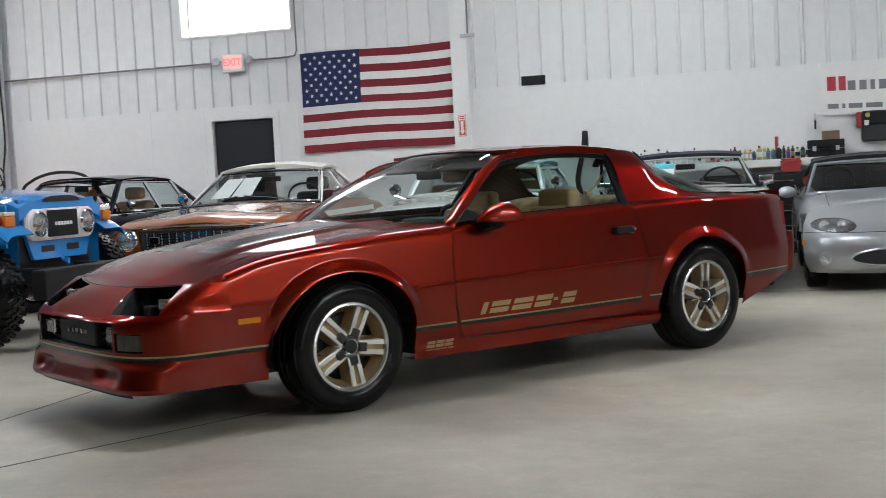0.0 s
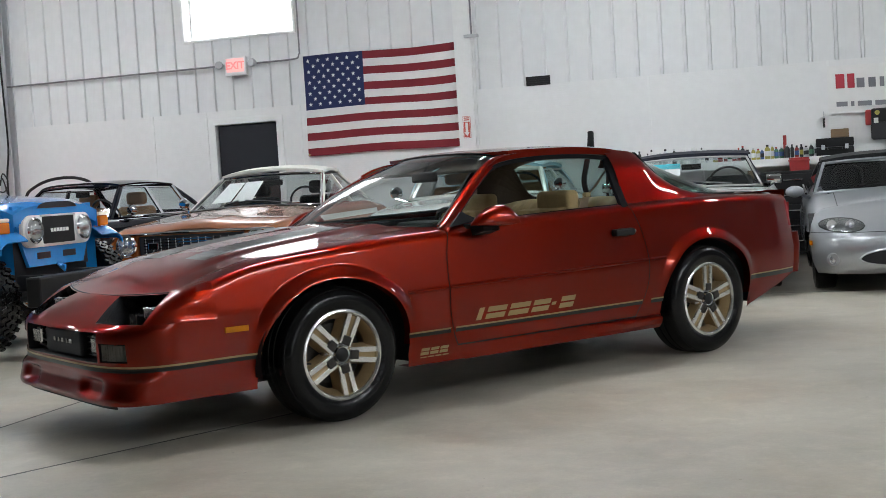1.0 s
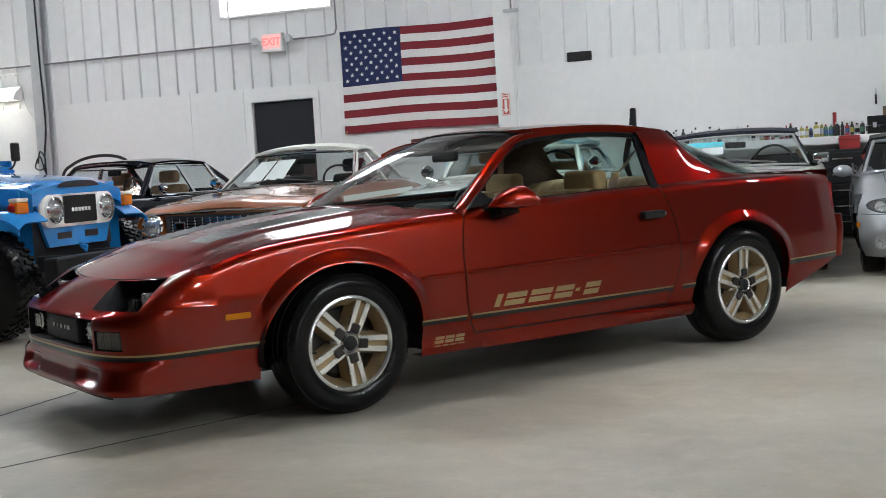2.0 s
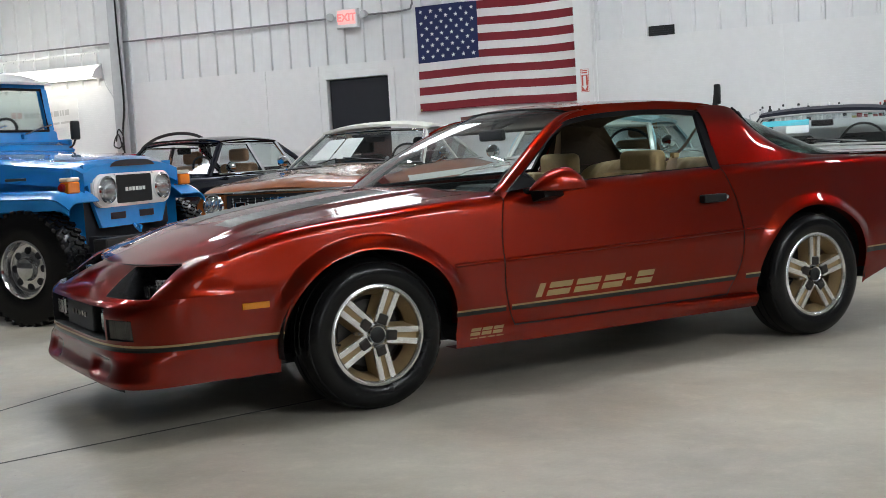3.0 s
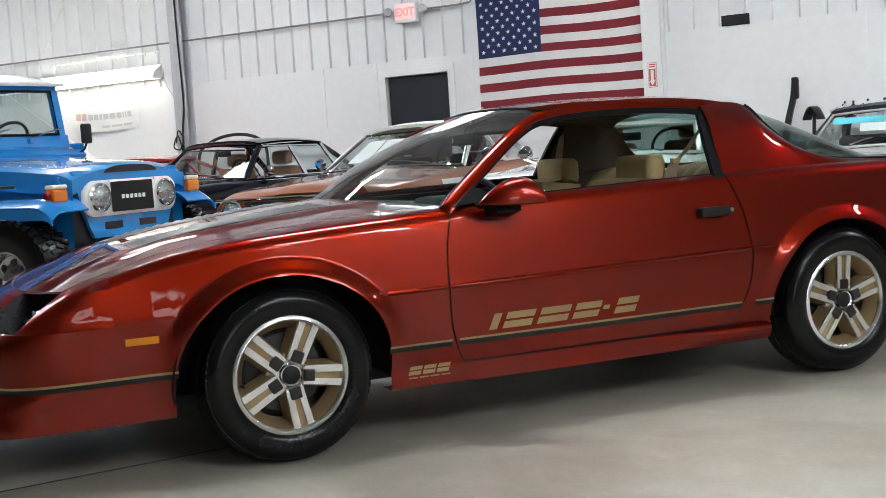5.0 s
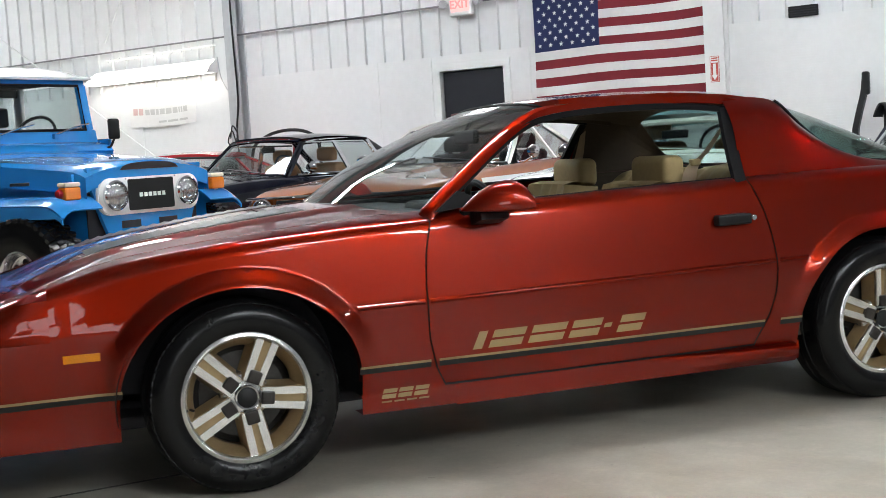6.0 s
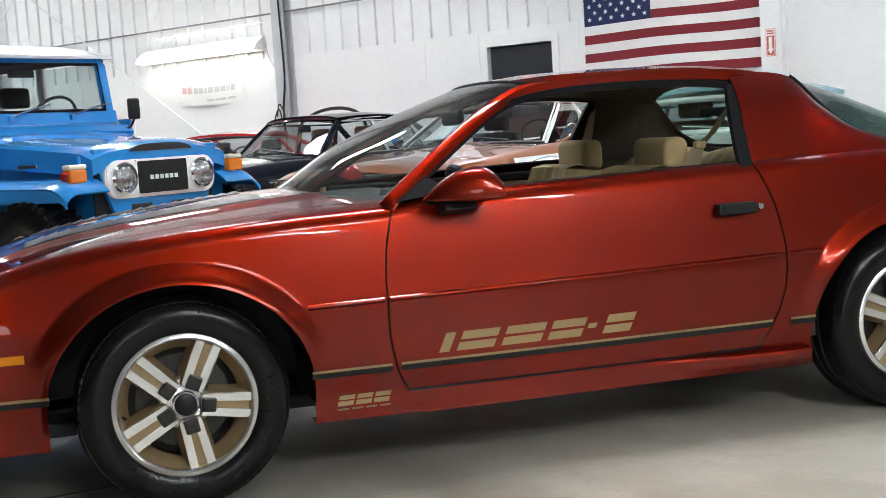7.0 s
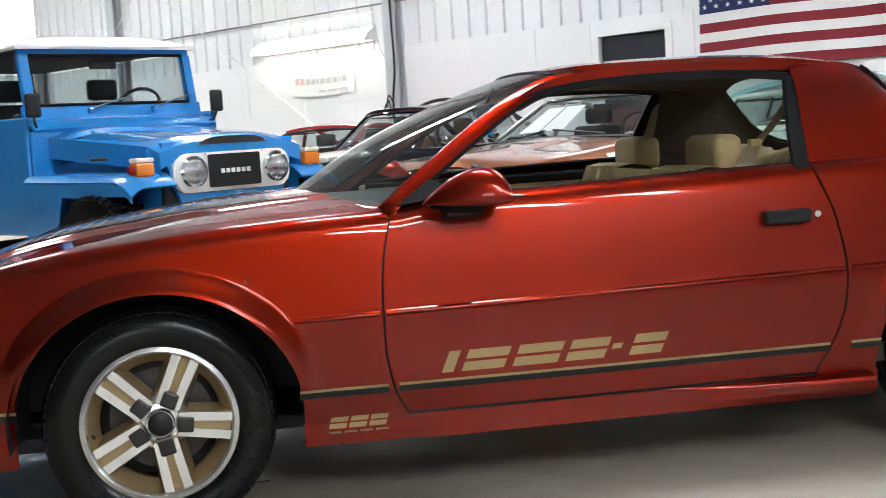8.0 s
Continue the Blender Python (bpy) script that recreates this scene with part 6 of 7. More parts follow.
def make_car(name, label, m, paint, p):
    """A car from a handful of numbers: x runs back from the nose, y to its right, z up."""
    car = thing(name, label, "car", m)
    L_, W_ = p["length"], p["width"] / 2
    wheels, R = p["wheels"], p["tyre"]
    top = curve(p["top"])
    r_arch = R + p.get("gap", 0.05)
    plan = curve([(0, W_ * p.get("nose", 0.86)), (0.12, W_ * 0.95), (0.5, W_), (L_ - 0.6, W_), (L_ - 0.1, W_ * 0.93), (L_, W_ * 0.85)])
    cut = p.get("sill", 0.24)
    c0, c1 = p["cowl"], p["deck"]
    rnd = p.get("round", 0.07)

    def hw(x, z):
        t = top(x)
        k = (z - cut) / max(t - cut, 0.1)
        y = plan(x) - 0.05 * (1 - min(k / 0.35, 1)) ** 2 - 0.045 * max(k - 0.55, 0) / 0.45 - p.get("crease", 0.0) * smooth_step(0.72, 0.60, k) * 0.4
        if z > t - rnd:
            q = min((z - t + rnd) / rnd, 1)
            y -= rnd * (1 - math.sqrt(max(1 - q * q, 0)))
        return y

    def low(x):
        for hub in wheels:
            d = abs(x - hub)
            if d < r_arch - 1e-6:
                return max(R + math.sqrt(r_arch ** 2 - d * d), cut)
        return cut
    x_from = p.get("start", 0.0)
    xs = sorted(set([0.0, 0.02, 0.05] + [round(v, 4) for v in np.arange(0.1, L_, 0.08)] + [L_ - 0.03, L_]))
    for hub in wheels:
        xs = [x for x in xs if min(abs(x - hub - r_arch), abs(x - hub + r_arch)) > 0.01]
        for e in (hub - r_arch, hub + r_arch):
            xs += [e - 1e-5, e + 1e-5]
        xs += [hub + k * r_arch for k in (-0.97, -0.9, -0.75, 0.75, 0.9, 0.97)]
    xs.sort()
    if x_from:
        xs = [x_from] + [x for x in xs if x > x_from + 0.005]
    for s in (-1, 1):
        b = bmesh.new()
        prev = None
        for x in xs:
            z0, z1 = low(x), top(x)
            zs = [z0 + (z1 - rnd - z0) * k / 12 for k in range(13)] + [z1 - rnd + rnd * math.sin(math.pi / 2 * k / 5) for k in range(1, 6)]
            col = [b.verts.new((x, s * hw(x, z), z)) for z in zs]
            if prev and x - prev[0] > 1e-4:
                for k in range(len(col) - 1):
                    f = (prev[1][k], col[k], col[k + 1], prev[1][k + 1])
                    b.faces.new(f if s < 0 else f[::-1])
            prev = (x, col)
        part("body_side", b, paint, car, p.get("side_label", ""), True, 50)
    edge = lambda x: hw(x, top(x))
    def lid(x0, x1, bulge):
        return sheet(lambda u, v: (x0 + (x1 - x0) * u, (2 * v - 1) * edge(x0 + (x1 - x0) * u), top(x0 + (x1 - x0) * u) + bulge * (1 - (2 * v - 1) ** 2) + p.get("ridge", 0.0) * smooth_step(0.30, 0.24, abs(2 * v - 1))), 16, 16)
    part("hood", lid(x_from, c0, p.get("bulge", 0.03)), paint, car, "", True, 60)
    part("trunk_lid", lid(c1, L_, 0.02), p.get("deck_paint", paint), car, "", True, 60)
    part("cabin_floor", sheet(lambda u, v: (c0 + (c1 - c0) * u, (2 * v - 1) * (edge(c0 + (c1 - c0) * u) - 0.02), top(c0 + (c1 - c0) * u) - 0.10), 4, 4), p.get("inside", DASH), car)
    part("dashboard", sheet(lambda u, v: (c0 + 0.45 * u, (2 * v - 1) * (edge(c0) - 0.02), top(c0) + 0.01 - 0.06 * u * u), 4, 8, thick=0.02), DASH, car)
    for x, nm in ((0.0, "front_panel"), (L_, "rear_panel"))[1 if x_from else 0:]:
        part(nm, sheet(lambda u, v: (x, (2 * v - 1) * hw(x, cut + (top(x) - cut) * u * 0.999), cut + (top(x) - cut) * u), 8, 6), paint if p.get("painted_ends", True) else DARK, car)
    part("underbody", box(max(0.1, (x_from or 0) + 0.02), L_ - 0.1, -W_ * 0.75, W_ * 0.75, cut - 0.02, cut + 0.06), DARK, car)
    for hub in wheels:
        for s in (-1, 1):
            b = sheet(lambda u, v: (hub + (r_arch + 0.01) * math.cos(math.pi * u), s * (W_ - 0.03 - 0.35 * v), R + (r_arch + 0.01) * math.sin(math.pi * u)), 16, 1)
            sheet(lambda u, v: (hub + (r_arch + 0.01) * v * math.cos(math.pi * u), s * (W_ - 0.38), R + (r_arch + 0.01) * v * math.sin(math.pi * u)), 16, 1, b)
            part("wheel_well", b, DARK, car)
            make_tyre(car, pose(hub, s * (W_ - 0.15), R) @ (Matrix.Rotation(math.pi, 4, "Z") if s < 0 else Matrix()), R, 0.19, R * 0.60, p.get("rim", RIM_STEEL))
    # greenhouse
    g = p.get("glass")
    if g:
        (xa, za), (xb, zb), (xc, zc), (xd, zd) = g      # screen foot, screen head, rear head, rear foot
        wl, wt = p.get("belt_half", edge((xa + xd) / 2) - 0.02), p["roof_half"]
        bow = p.get("bow", 0.10)
        def screen(x0, z0, w0, x1, z1, w1, sgn):
            return lambda u, v: Vector((x0 + (x1 - x0) * u - sgn * bow * (1 - (2 * v - 1) ** 2) * (1 - 0.3 * u), (2 * v - 1) * (w0 + (w1 - w0) * u), z0 + (z1 - z0) * u + 0.02 * (1 - (2 * v - 1) ** 2)))
        fs = screen(xa, za, wl * p.get("foot", 0.93), xb, zb, wt, 1)
        o = part("windscreen", sheet(fs, 6, 14), CAR_GLASS, car, "", True, 80)
        o.visible_shadow = False
        frame_mat = p.get("frame", CHROME)
        part("screen_frame", tube([fs(0.0, k / 14) for k in range(15)] + [fs(1.0, 1 - k / 14) for k in range(15)], p.get("frame_r", 0.016), 6, closed=True), frame_mat, car, "", True)
        for y in (-0.30, 0.25):
            a, c = fs(0.03, 0.5 + y), fs(0.16, 0.5 + y * 0.1 + 0.1)
            part("wiper", tube([a + Vector((-0.02, 0, 0.015)), c + Vector((-0.02, 0, 0.015))], 0.008, 6), CHROME if not p.get("modern") else BLACK, car)
        if p.get("roof", True):
            rs = screen(xd, zd, wl * 0.9, xc, zc, wt * 0.97, -0.6)
            o = part("rear_window", sheet(rs, 6, 12), CAR_GLASS, car, "", True, 80)
            o.visible_shadow = False
            part("rear_frame", tube([rs(0.0, k / 14) for k in range(15)] + [rs(1.0, 1 - k / 14) for k in range(15)], 0.018, 6, closed=True), p["roof_paint"], car, "", True)
            rz = p["roof_z"]
            def rf(u, v):
                q = 2 * v - 1
                x = xb - bow * 0.7 * (1 - q * q) + (xc - xb + bow * 1.1 * (1 - q * q)) * u
                edge_z = zb + (zc - zb) * u
                return (x, q * (wt + 0.015), edge_z + (rz - max(zb, zc)) * (1 - abs(q) ** p.get("roof_pow", 2.5)) * 0.8 + 0.025 * math.sin(math.pi * u))
            part("roof", sheet(rf, 16, 16, thick=p.get("roof_thick", -0.03)), p["roof_paint"], car, p.get("roof_label", ""), True, 50)
            for s in (-1, 1):
                for nm, a, c, w in (("front_pillar", (xa + 0.03, s * wl * p.get("foot", 0.93), za), (xb + 0.02, s * (wt + 0.005), zb), 0.020), ("rear_pillar", (xd - 0.02, s * wl * 0.92, zd), (xc, s * wt, zc), p.get("cpost", 0.06))):
                    part(nm, beam([a, tuple((Vector(a) + Vector(c)) / 2 + Vector((0, s * 0.012, 0.006))), c], (w, 0, 0), (0, 0.018, 0.012)), p["roof_paint"], car, "", True)
                mids = p.get("posts", ())
                for f in mids:
                    x = xa + (xd - xa) * f
                    xt = xb + (xc - xb) * min(max((f - 0.22) / 0.56, 0), 1)
                    part("door_post", beam([(x, s * wl, top(x)), (xt, s * wt, zb + (zc - zb) * 0.5)], (0.022, 0, 0), (0, 0.012, 0)), p.get("post_mat", p["roof_paint"]), car)
                def sg(u, v):
                    a = Vector((xa + 0.10, s * wl, za)).lerp(Vector((xd - 0.10, s * wl, zd)), u)
                    c = Vector((xb + 0.05, s * wt, zb - 0.02)).lerp(Vector((xc - 0.05, s * wt, zc - 0.02)), u)
                    return a.lerp(c, v)
                o = part("side_glass", sheet(sg, 10, 4), CAR_GLASS, car, "", True, 80)
                o.visible_shadow = False
                part("drip_rail", tube([sg(k / 10, 1.0) + Vector((0, s * 0.012, 0.006)) for k in range(11)], 0.010, 6), p.get("rail", CHROME), car)
                part("belt_trim", tube([sg(k / 10, 0.0) + Vector((0, s * 0.02, 0)) for k in range(11)], 0.010, 6), p.get("rail", CHROME), car)
        seat_x = (xb + xa) / 2 + p.get("seat", 0.75)
        for y in (-0.36, 0.36):
            st = part("front_seat", box(seat_x, seat_x + 0.16, y - 0.24, y + 0.24, top(c0) - 0.3, za + 0.10, 0.05, seg=3), p.get("trim", TAN_LEATHER), car, "", True)
            if p.get("headrests", True):
                part("headrest", box(seat_x + 0.04, seat_x + 0.14, y - 0.13, y + 0.13, za + 0.115, za + 0.26, 0.04, seg=3), p.get("trim", TAN_LEATHER), st, "", True)
        ring = [Vector((0, 0.19 * math.cos(a), 0.19 * math.sin(a))) for a in [2 * math.pi * i / 28 for i in range(28)]]
        sw = part("steering_wheel", tube(ring, 0.012, 6, closed=True), BLACK, car)
        sw.matrix_basis = pose(seat_x - 0.42, -0.36, za + 0.02, 0, -25, 0)
        part("cabin_mirror", box(xb + 0.03, xb + 0.05, -0.10, 0.10, zb - 0.10, zb - 0.04, 0.01), BLACK, car)
        if p.get("papers"):
            for y0, y1 in p["papers"]:
                part("window_paper", sheet(lambda u, v: fs(p.get("paper_u", (0.18, 0.80))[0] + (p.get("paper_u", (0.18, 0.80))[1] - p.get("paper_u", (0.18, 0.80))[0]) * u, y0 + (y1 - y0) * v) + Vector((0.03, 0, 0)), 2, 2), PAPER, car, "white paper inside the windscreen")
    if p.get("side_mirrors", True):
        for s in (-1, 1):
            x, z = p.get("mirror_at", (c0 + 0.45, top(c0) + 0.09))
            y = s * (edge(x) + p.get("mirror_out", 0.10))
            mm = part("mirror", box(x - 0.035, x + 0.02, y - 0.075, y + 0.075, z - 0.045, z + 0.045, 0.015, seg=3), CHROME, car, "", True) if p.get("square_mirror") else part("mirror", turn([(0.0, -0.05), (0.035, -0.045), (0.055, -0.01), (0.058, 0.012), (0.0, 0.014)], 20, axis="x", m=pose(x, y, z)), p.get("mirror_mat", CHROME), car, "", True)
            part("mirror_arm", tube([(x - 0.02, s * (edge(x) - 0.01), top(x) - 0.01), (x - 0.03, y, z - 0.05), (x - 0.02, y, z)], 0.010, 6), p.get("mirror_mat", CHROME), mm)
    return car, top, hw, edge


def car_at(s, d, swing=0.0):
    """The pose of a car parked with its tail to the back wall and its nose d metres from it, turned a little."""
    return BM @ pose(s, -d, 0, 0, 0, 90 + swing)


def chrome_bumper(car, x, w, z, h=0.10, mat_=None, deep=0.10):
    n = 16
    b = sheet(lambda u, v: (x - deep * (1 - abs(2 * u - 1) ** 4) + (0.03 * (2 * v - 1) ** 2), (2 * u - 1) * w, z + h * v), n, 4, thick=-0.02)
    return part("bumper", b, mat_ or CHROME, car, "", True, 60)


# copper-brown coupe with a white roof
car, top, hw, edge = make_car("brown_coupe", "copper-brown two-door coupe with white vinyl roof and chrome trim", car_at(-2.54, 5.42, 6.5), COPPER,
    dict(length=4.55, width=1.78, wheels=(0.82, 3.44), tyre=0.32, top=[(0, 0.79), (0.05, 0.815), (0.16, 0.845), (0.35, 0.868), (0.9, 0.900), (1.62, 0.945), (2.3, 0.96), (3.2, 0.97), (3.9, 0.92), (4.55, 0.86)], cowl=1.62, deck=3.55, roof_half=0.555,
         glass=((1.78, 0.965), (2.40, 1.29), (3.05, 1.30), (3.85, 0.96)), roof_z=1.37, roof_paint=VINYL, roof_label="white vinyl roof", posts=(0.50,), belt_half=0.76, cpost=0.07, bulge=0.035, ridge=0.012,
         papers=((0.535, 0.70), (0.715, 0.88)), trim=DASH, mirror_at=(2.0, 1.05), seat=0.8, frame=CHROME, bow=0.12, nose=0.93))
grille = part("grille", box(-0.025, 0.0, -0.50, 0.50, 0.60, 0.785, 0.01), DARK, car, "dark egg-crate grille")
for k in range(5):
    part("grille_bar", box(-0.034, -0.024, -0.45, 0.45, 0.64 + 0.026 * k, 0.648 + 0.026 * k), CHROME, grille)
for k in range(13):
    part("grille_rib", box(-0.032, -0.024, -0.43 + 0.0717 * k, -0.425 + 0.0717 * k, 0.625, 0.76), GREY_STEEL, grille)
part("hood_trim", tube([(-0.02, -0.78, 0.80), (-0.04, -0.4, 0.808), (-0.05, 0, 0.812), (-0.04, 0.4, 0.808), (-0.02, 0.78, 0.80)], 0.011, 8), CHROME, car)
for s in (-1, 1):
    round_lamp(car, (-0.02, s * 0.62, 0.705), 0.088)
    part("lamp_bezel", turn([(0.115, 0.0), (0.15, -0.012), (0.155, 0.02), (0.115, 0.02)], 4, axis="x", close=True, m=pose(-0.005, s * 0.62, 0.705, 45, 0, 0)), COPPER, car)
    part("grille_lamp", box(-0.045, -0.02, s * 0.36 - 0.05, s * 0.36 + 0.05, 0.66, 0.73, 0.01), CHROME, car)
    b = sheet(lambda u, v: (0.95 + 2.6 * u, s * (hw(0.95 + 2.6 * u, 0.80 + 0.06 * v) + 0.003), 0.805 + 0.055 * v + 0.01 * u), 20, 2)
    part("side_stripe", b, VINYL, car, "broad white side stripe")
    part("side_trim", tube([(0.1 + 0.43 * k, s * (hw(0.1 + 0.43 * k, 0.60) + 0.006), 0.60) for k in range(11)], 0.009, 6), CHROME, car)
chrome_bumper(car, -0.06, 0.86, 0.46, 0.11)

# blue-black saloon
car, top, hw, edge = make_car("black_saloon", "glossy blue-black four-door saloon with chrome trim and tan seats", car_at(-5.50, 5.68, -10), NAVY,
    dict(length=4.85, width=1.72, wheels=(0.85, 3.70), tyre=0.33, top=[(0, 0.70), (0.15, 0.78), (0.9, 0.87), (2.05, 0.945), (2.6, 0.95), (3.5, 0.95), (4.2, 0.90), (4.85, 0.76)], cowl=2.05, deck=3.62, roof_half=0.57,
         glass=((2.11, 0.955), (2.45, 1.285), (3.34, 1.270), (3.78, 0.955)), roof_z=1.335, roof_thick=-0.02, roof_pow=4.0, frame=NAVY, frame_r=0.014, roof_paint=NAVY, posts=(0.49, 0.80), belt_half=0.755, cpost=0.05, bulge=0.045, round=0.12, trim=TAN_LEATHER, mirror_at=(2.38, 1.02), seat=0.60, post_mat=CHROME, nose=0.80, bow=0.12))
part("grille", box(-0.02, 0.02, -0.32, 0.32, 0.50, 0.66, 0.01), BLACK, car)
for s in (-1, 1):
    round_lamp(car, (0.01, s * 0.60, 0.58), 0.085)
    round_lamp(car, (0.0, s * 0.41, 0.58), 0.07)
    part("turn_lamp", box(-0.02, 0.03, s * 0.66 - 0.07, s * 0.66 + 0.07, 0.36, 0.42, 0.01), AMBER, car)
    part("side_lamp", box(0.28, 0.40, s * 0.855 - 0.01, s * 0.855 + 0.01, 0.66, 0.71, 0.006), mat("orange_marker", (0.7, 0.10, 0.02), 0.3), car)
    for u in (0.28, 0.62):
        x = 2.0 + 2.0 * u
        part("door_handle", box(x, x + 0.14, s * (hw(x, 0.84) + 0.012) - 0.012, s * (hw(x, 0.84) + 0.012) + 0.012, 0.835, 0.855, 0.005), CHROME, car)
chrome_bumper(car, -0.04, 0.80, 0.40, 0.09)

# low red coupe
car, top, hw, edge = make_car("red_coupe", "low cherry-red coupe parked with its tail to the wall", car_at(-6.75, 4.6, 12), CHERRY,
    dict(length=4.3, width=1.72, wheels=(0.8, 3.3), tyre=0.30, top=[(0, 0.60), (0.9, 0.80), (1.6, 0.88), (2.6, 0.90), (3.6, 0.92), (4.3, 0.86)], cowl=1.55, deck=3.5, roof_half=0.54,
         glass=((1.62, 0.89), (2.30, 1.18), (2.9, 1.19), (3.75, 0.93)), roof_z=1.235, roof_paint=CHERRY, posts=(0.55,), belt_half=0.74, cpost=0.06, trim=DASH, rail=BLACK, frame=BLACK, mirror_mat=CHERRY, mirror_at=(2.0, 0.88), modern=True))
for s in (-1, 1):
    part("headlight", box(0.0, 0.06, s * 0.55 - 0.12, s * 0.55 + 0.12, 0.44, 0.52, 0.02), LENS, car)
chrome_bumper(car, -0.02, 0.80, 0.28, 0.14, CHERRY)

# cream car with upright screen, seen through the red coupe's windows
car, top, hw, edge = make_car("cream_saloon", "cream-white upright old saloon with pale blue roof and chrome", car_at(0.05, 6.16, 3), CREAM,
    dict(length=3.9, width=1.56, wheels=(0.7, 2.9), tyre=0.33, top=[(0, 0.80), (0.1, 0.87), (0.7, 0.925), (1.25, 0.955), (2.0, 0.955), (3.0, 0.94), (3.9, 0.83)], cowl=1.22, deck=3.1, roof_half=0.54,
         glass=((1.33, 0.965), (1.55, 1.185), (2.7, 1.185), (3.1, 0.96)), roof_z=1.275, roof_paint=mat("pale_blue_roof", (0.36, 0.58, 0.68), 0.3, vary=0.05, coat=0.5), posts=(0.48,), belt_half=0.66, trim=TAN_LEATHER, mirror_at=(1.30, 1.04), post_mat=CREAM, frame=CREAM, frame_r=0.024, nose=0.9, round=0.10, seat=0.62))
for s in (-1, 1):
    round_lamp(car, (-0.01, s * 0.55, 0.62), 0.10)
part("grille", box(-0.02, 0.0, -0.38, 0.38, 0.48, 0.68, 0.01), BLACK, car)
for k in range(4):
    part("grille_bar", box(-0.03, -0.018, -0.37, 0.37, 0.505 + 0.045 * k, 0.52 + 0.045 * k), CHROME, car)
chrome_bumper(car, -0.06, 0.78, 0.38, 0.10)

# pale grey convertible with a dark soft top
car, top, hw, edge = make_car("grey_convertible", "pale grey convertible with dark blue soft top and chrome mirrors", car_at(1.74, 4.85, 3), PALE,
    dict(length=4.4, width=1.76, wheels=(0.85, 3.3), tyre=0.32, top=[(0, 0.70), (0.9, 0.82), (1.7, 0.875), (2.6, 0.89), (3.6, 0.89), (4.4, 0.80)], cowl=1.72, deck=3.5, roof_half=0.55,
         glass=((1.80, 0.90), (2.32, 1.185), (3.2, 1.20), (3.75, 0.91)), roof_z=1.24, roof_paint=SOFT, belt_half=0.74, cpost=0.10, trim=DASH, headrests=False, mirror_at=(2.0, 0.95), mirror_out=0.04, square_mirror=True, rail=BLACK, frame=PALE, frame_r=0.012, bow=0.10))
for s in (-1, 1):
    round_lamp(car, (-0.01, s * 0.62, 0.55), 0.09)
part("grille", box(-0.02, 0.0, -0.40, 0.40, 0.42, 0.60, 0.01), BLACK, car)
for k in range(4):
    part("grille_bar", box(-0.03, -0.018, -0.39, 0.39, 0.445 + 0.04 * k, 0.455 + 0.04 * k), CHROME, car)
chrome_bumper(car, -0.05, 0.84, 0.34, 0.10)
part("teal_strip", sheet(lambda u, v: (2.10 + 0.05 * u, 0.10 + 0.42 * v, 1.105 + 0.05 * u), 1, 2), mat("teal_paper", (0.05, 0.45, 0.55), 0.6, vary=0.05), car)
part("price_sheet", sheet(lambda u, v: (2.04 + 0.06 * u, 0.10 + 0.20 * v, 1.035 + 0.066 * u), 1, 2), PAPER, car, "pale printed sheet inside the windscreen")

# small silver roadster
ROADTOP = mat("black_soft_top", (0.010, 0.010, 0.012), 0.85, vary=0.15, scale=8, bump=0.2, bscale=150)
car, top, hw, edge = make_car("silver_roadster", "small silver roadster with rounded nose and black soft top", car_at(3.60, 4.92, 2), SILVER,
    dict(length=3.95, width=1.68, wheels=(0.72, 2.98), tyre=0.30, sill=0.17, top=[(0, 0.45), (0.06, 0.50), (0.25, 0.565), (0.6, 0.675), (1.0, 0.735), (1.45, 0.79), (2.2, 0.82), (3.2, 0.86), (3.95, 0.74)], cowl=1.42, deck=2.85, roof_half=0.62,
         glass=((1.50, 0.80), (2.02, 1.07), (2.70, 1.08), (3.05, 0.86)), roof_z=1.13, roof_paint=ROADTOP, rail=BLACK, cpost=0.14, belt_half=0.78, trim=BLACK, side_mirrors=False, frame=SILVER, nose=0.70, round=0.16, bulge=0.05, gap=0.04, modern=True, seat=0.85, start=0.70, inside=BLACK))
RX, RB = 0.70, 0.05
LENS_BRIGHT = mat("bright_lamp_reflector", (0.55, 0.56, 0.57), 0.16, metal=0.85, vary=0.5, scale=30)
LENS_BOWL = mat("bright_lamp_bowl", (0.85, 0.86, 0.87), 0.12, metal=0.6, vary=0.3, scale=50)
# made-up panel that darkens the view through the windscreen
part("cabin_backdrop", box(2.58, 2.60, -0.66, 0.66, 0.80, 1.06, 0.008), BLACK, car, "dark panel added behind the seats")
ROAD_FRONT = curve([(0.16, 0.09), (0.20, 0.03), (0.26, 0.0), (0.36, -0.01), (0.45, 0.015), (0.50, 0.055), (0.55, 0.14), (0.60, 0.28), (0.65, 0.45), (0.70, 0.62), (top(RX) + RB, RX - 0.002)])


def road_nose(a, z, out=0.0):
    """A point on the roadster's rounded nose: a runs across from -1 to 1."""
    t = top(RX)
    w = hw(RX, min(z, t)) if z <= t else edge(RX) * math.sqrt(max(1 - (z - t) / RB, 0))
    y = a * w
    x = RX - (RX - ROAD_FRONT(z)) * max(1 - abs(a) ** 2.7, 0) ** (1 / 2.7)
    n = Vector((-1, a * 1.2, 0.3)).normalized() * out
    return Vector((x, y, z)) + n


def nose_angle(u):
    """Spreads points so that the corners stay smooth."""
    q = math.pi / 2 * (2 * u - 1)
    return math.sin(q)


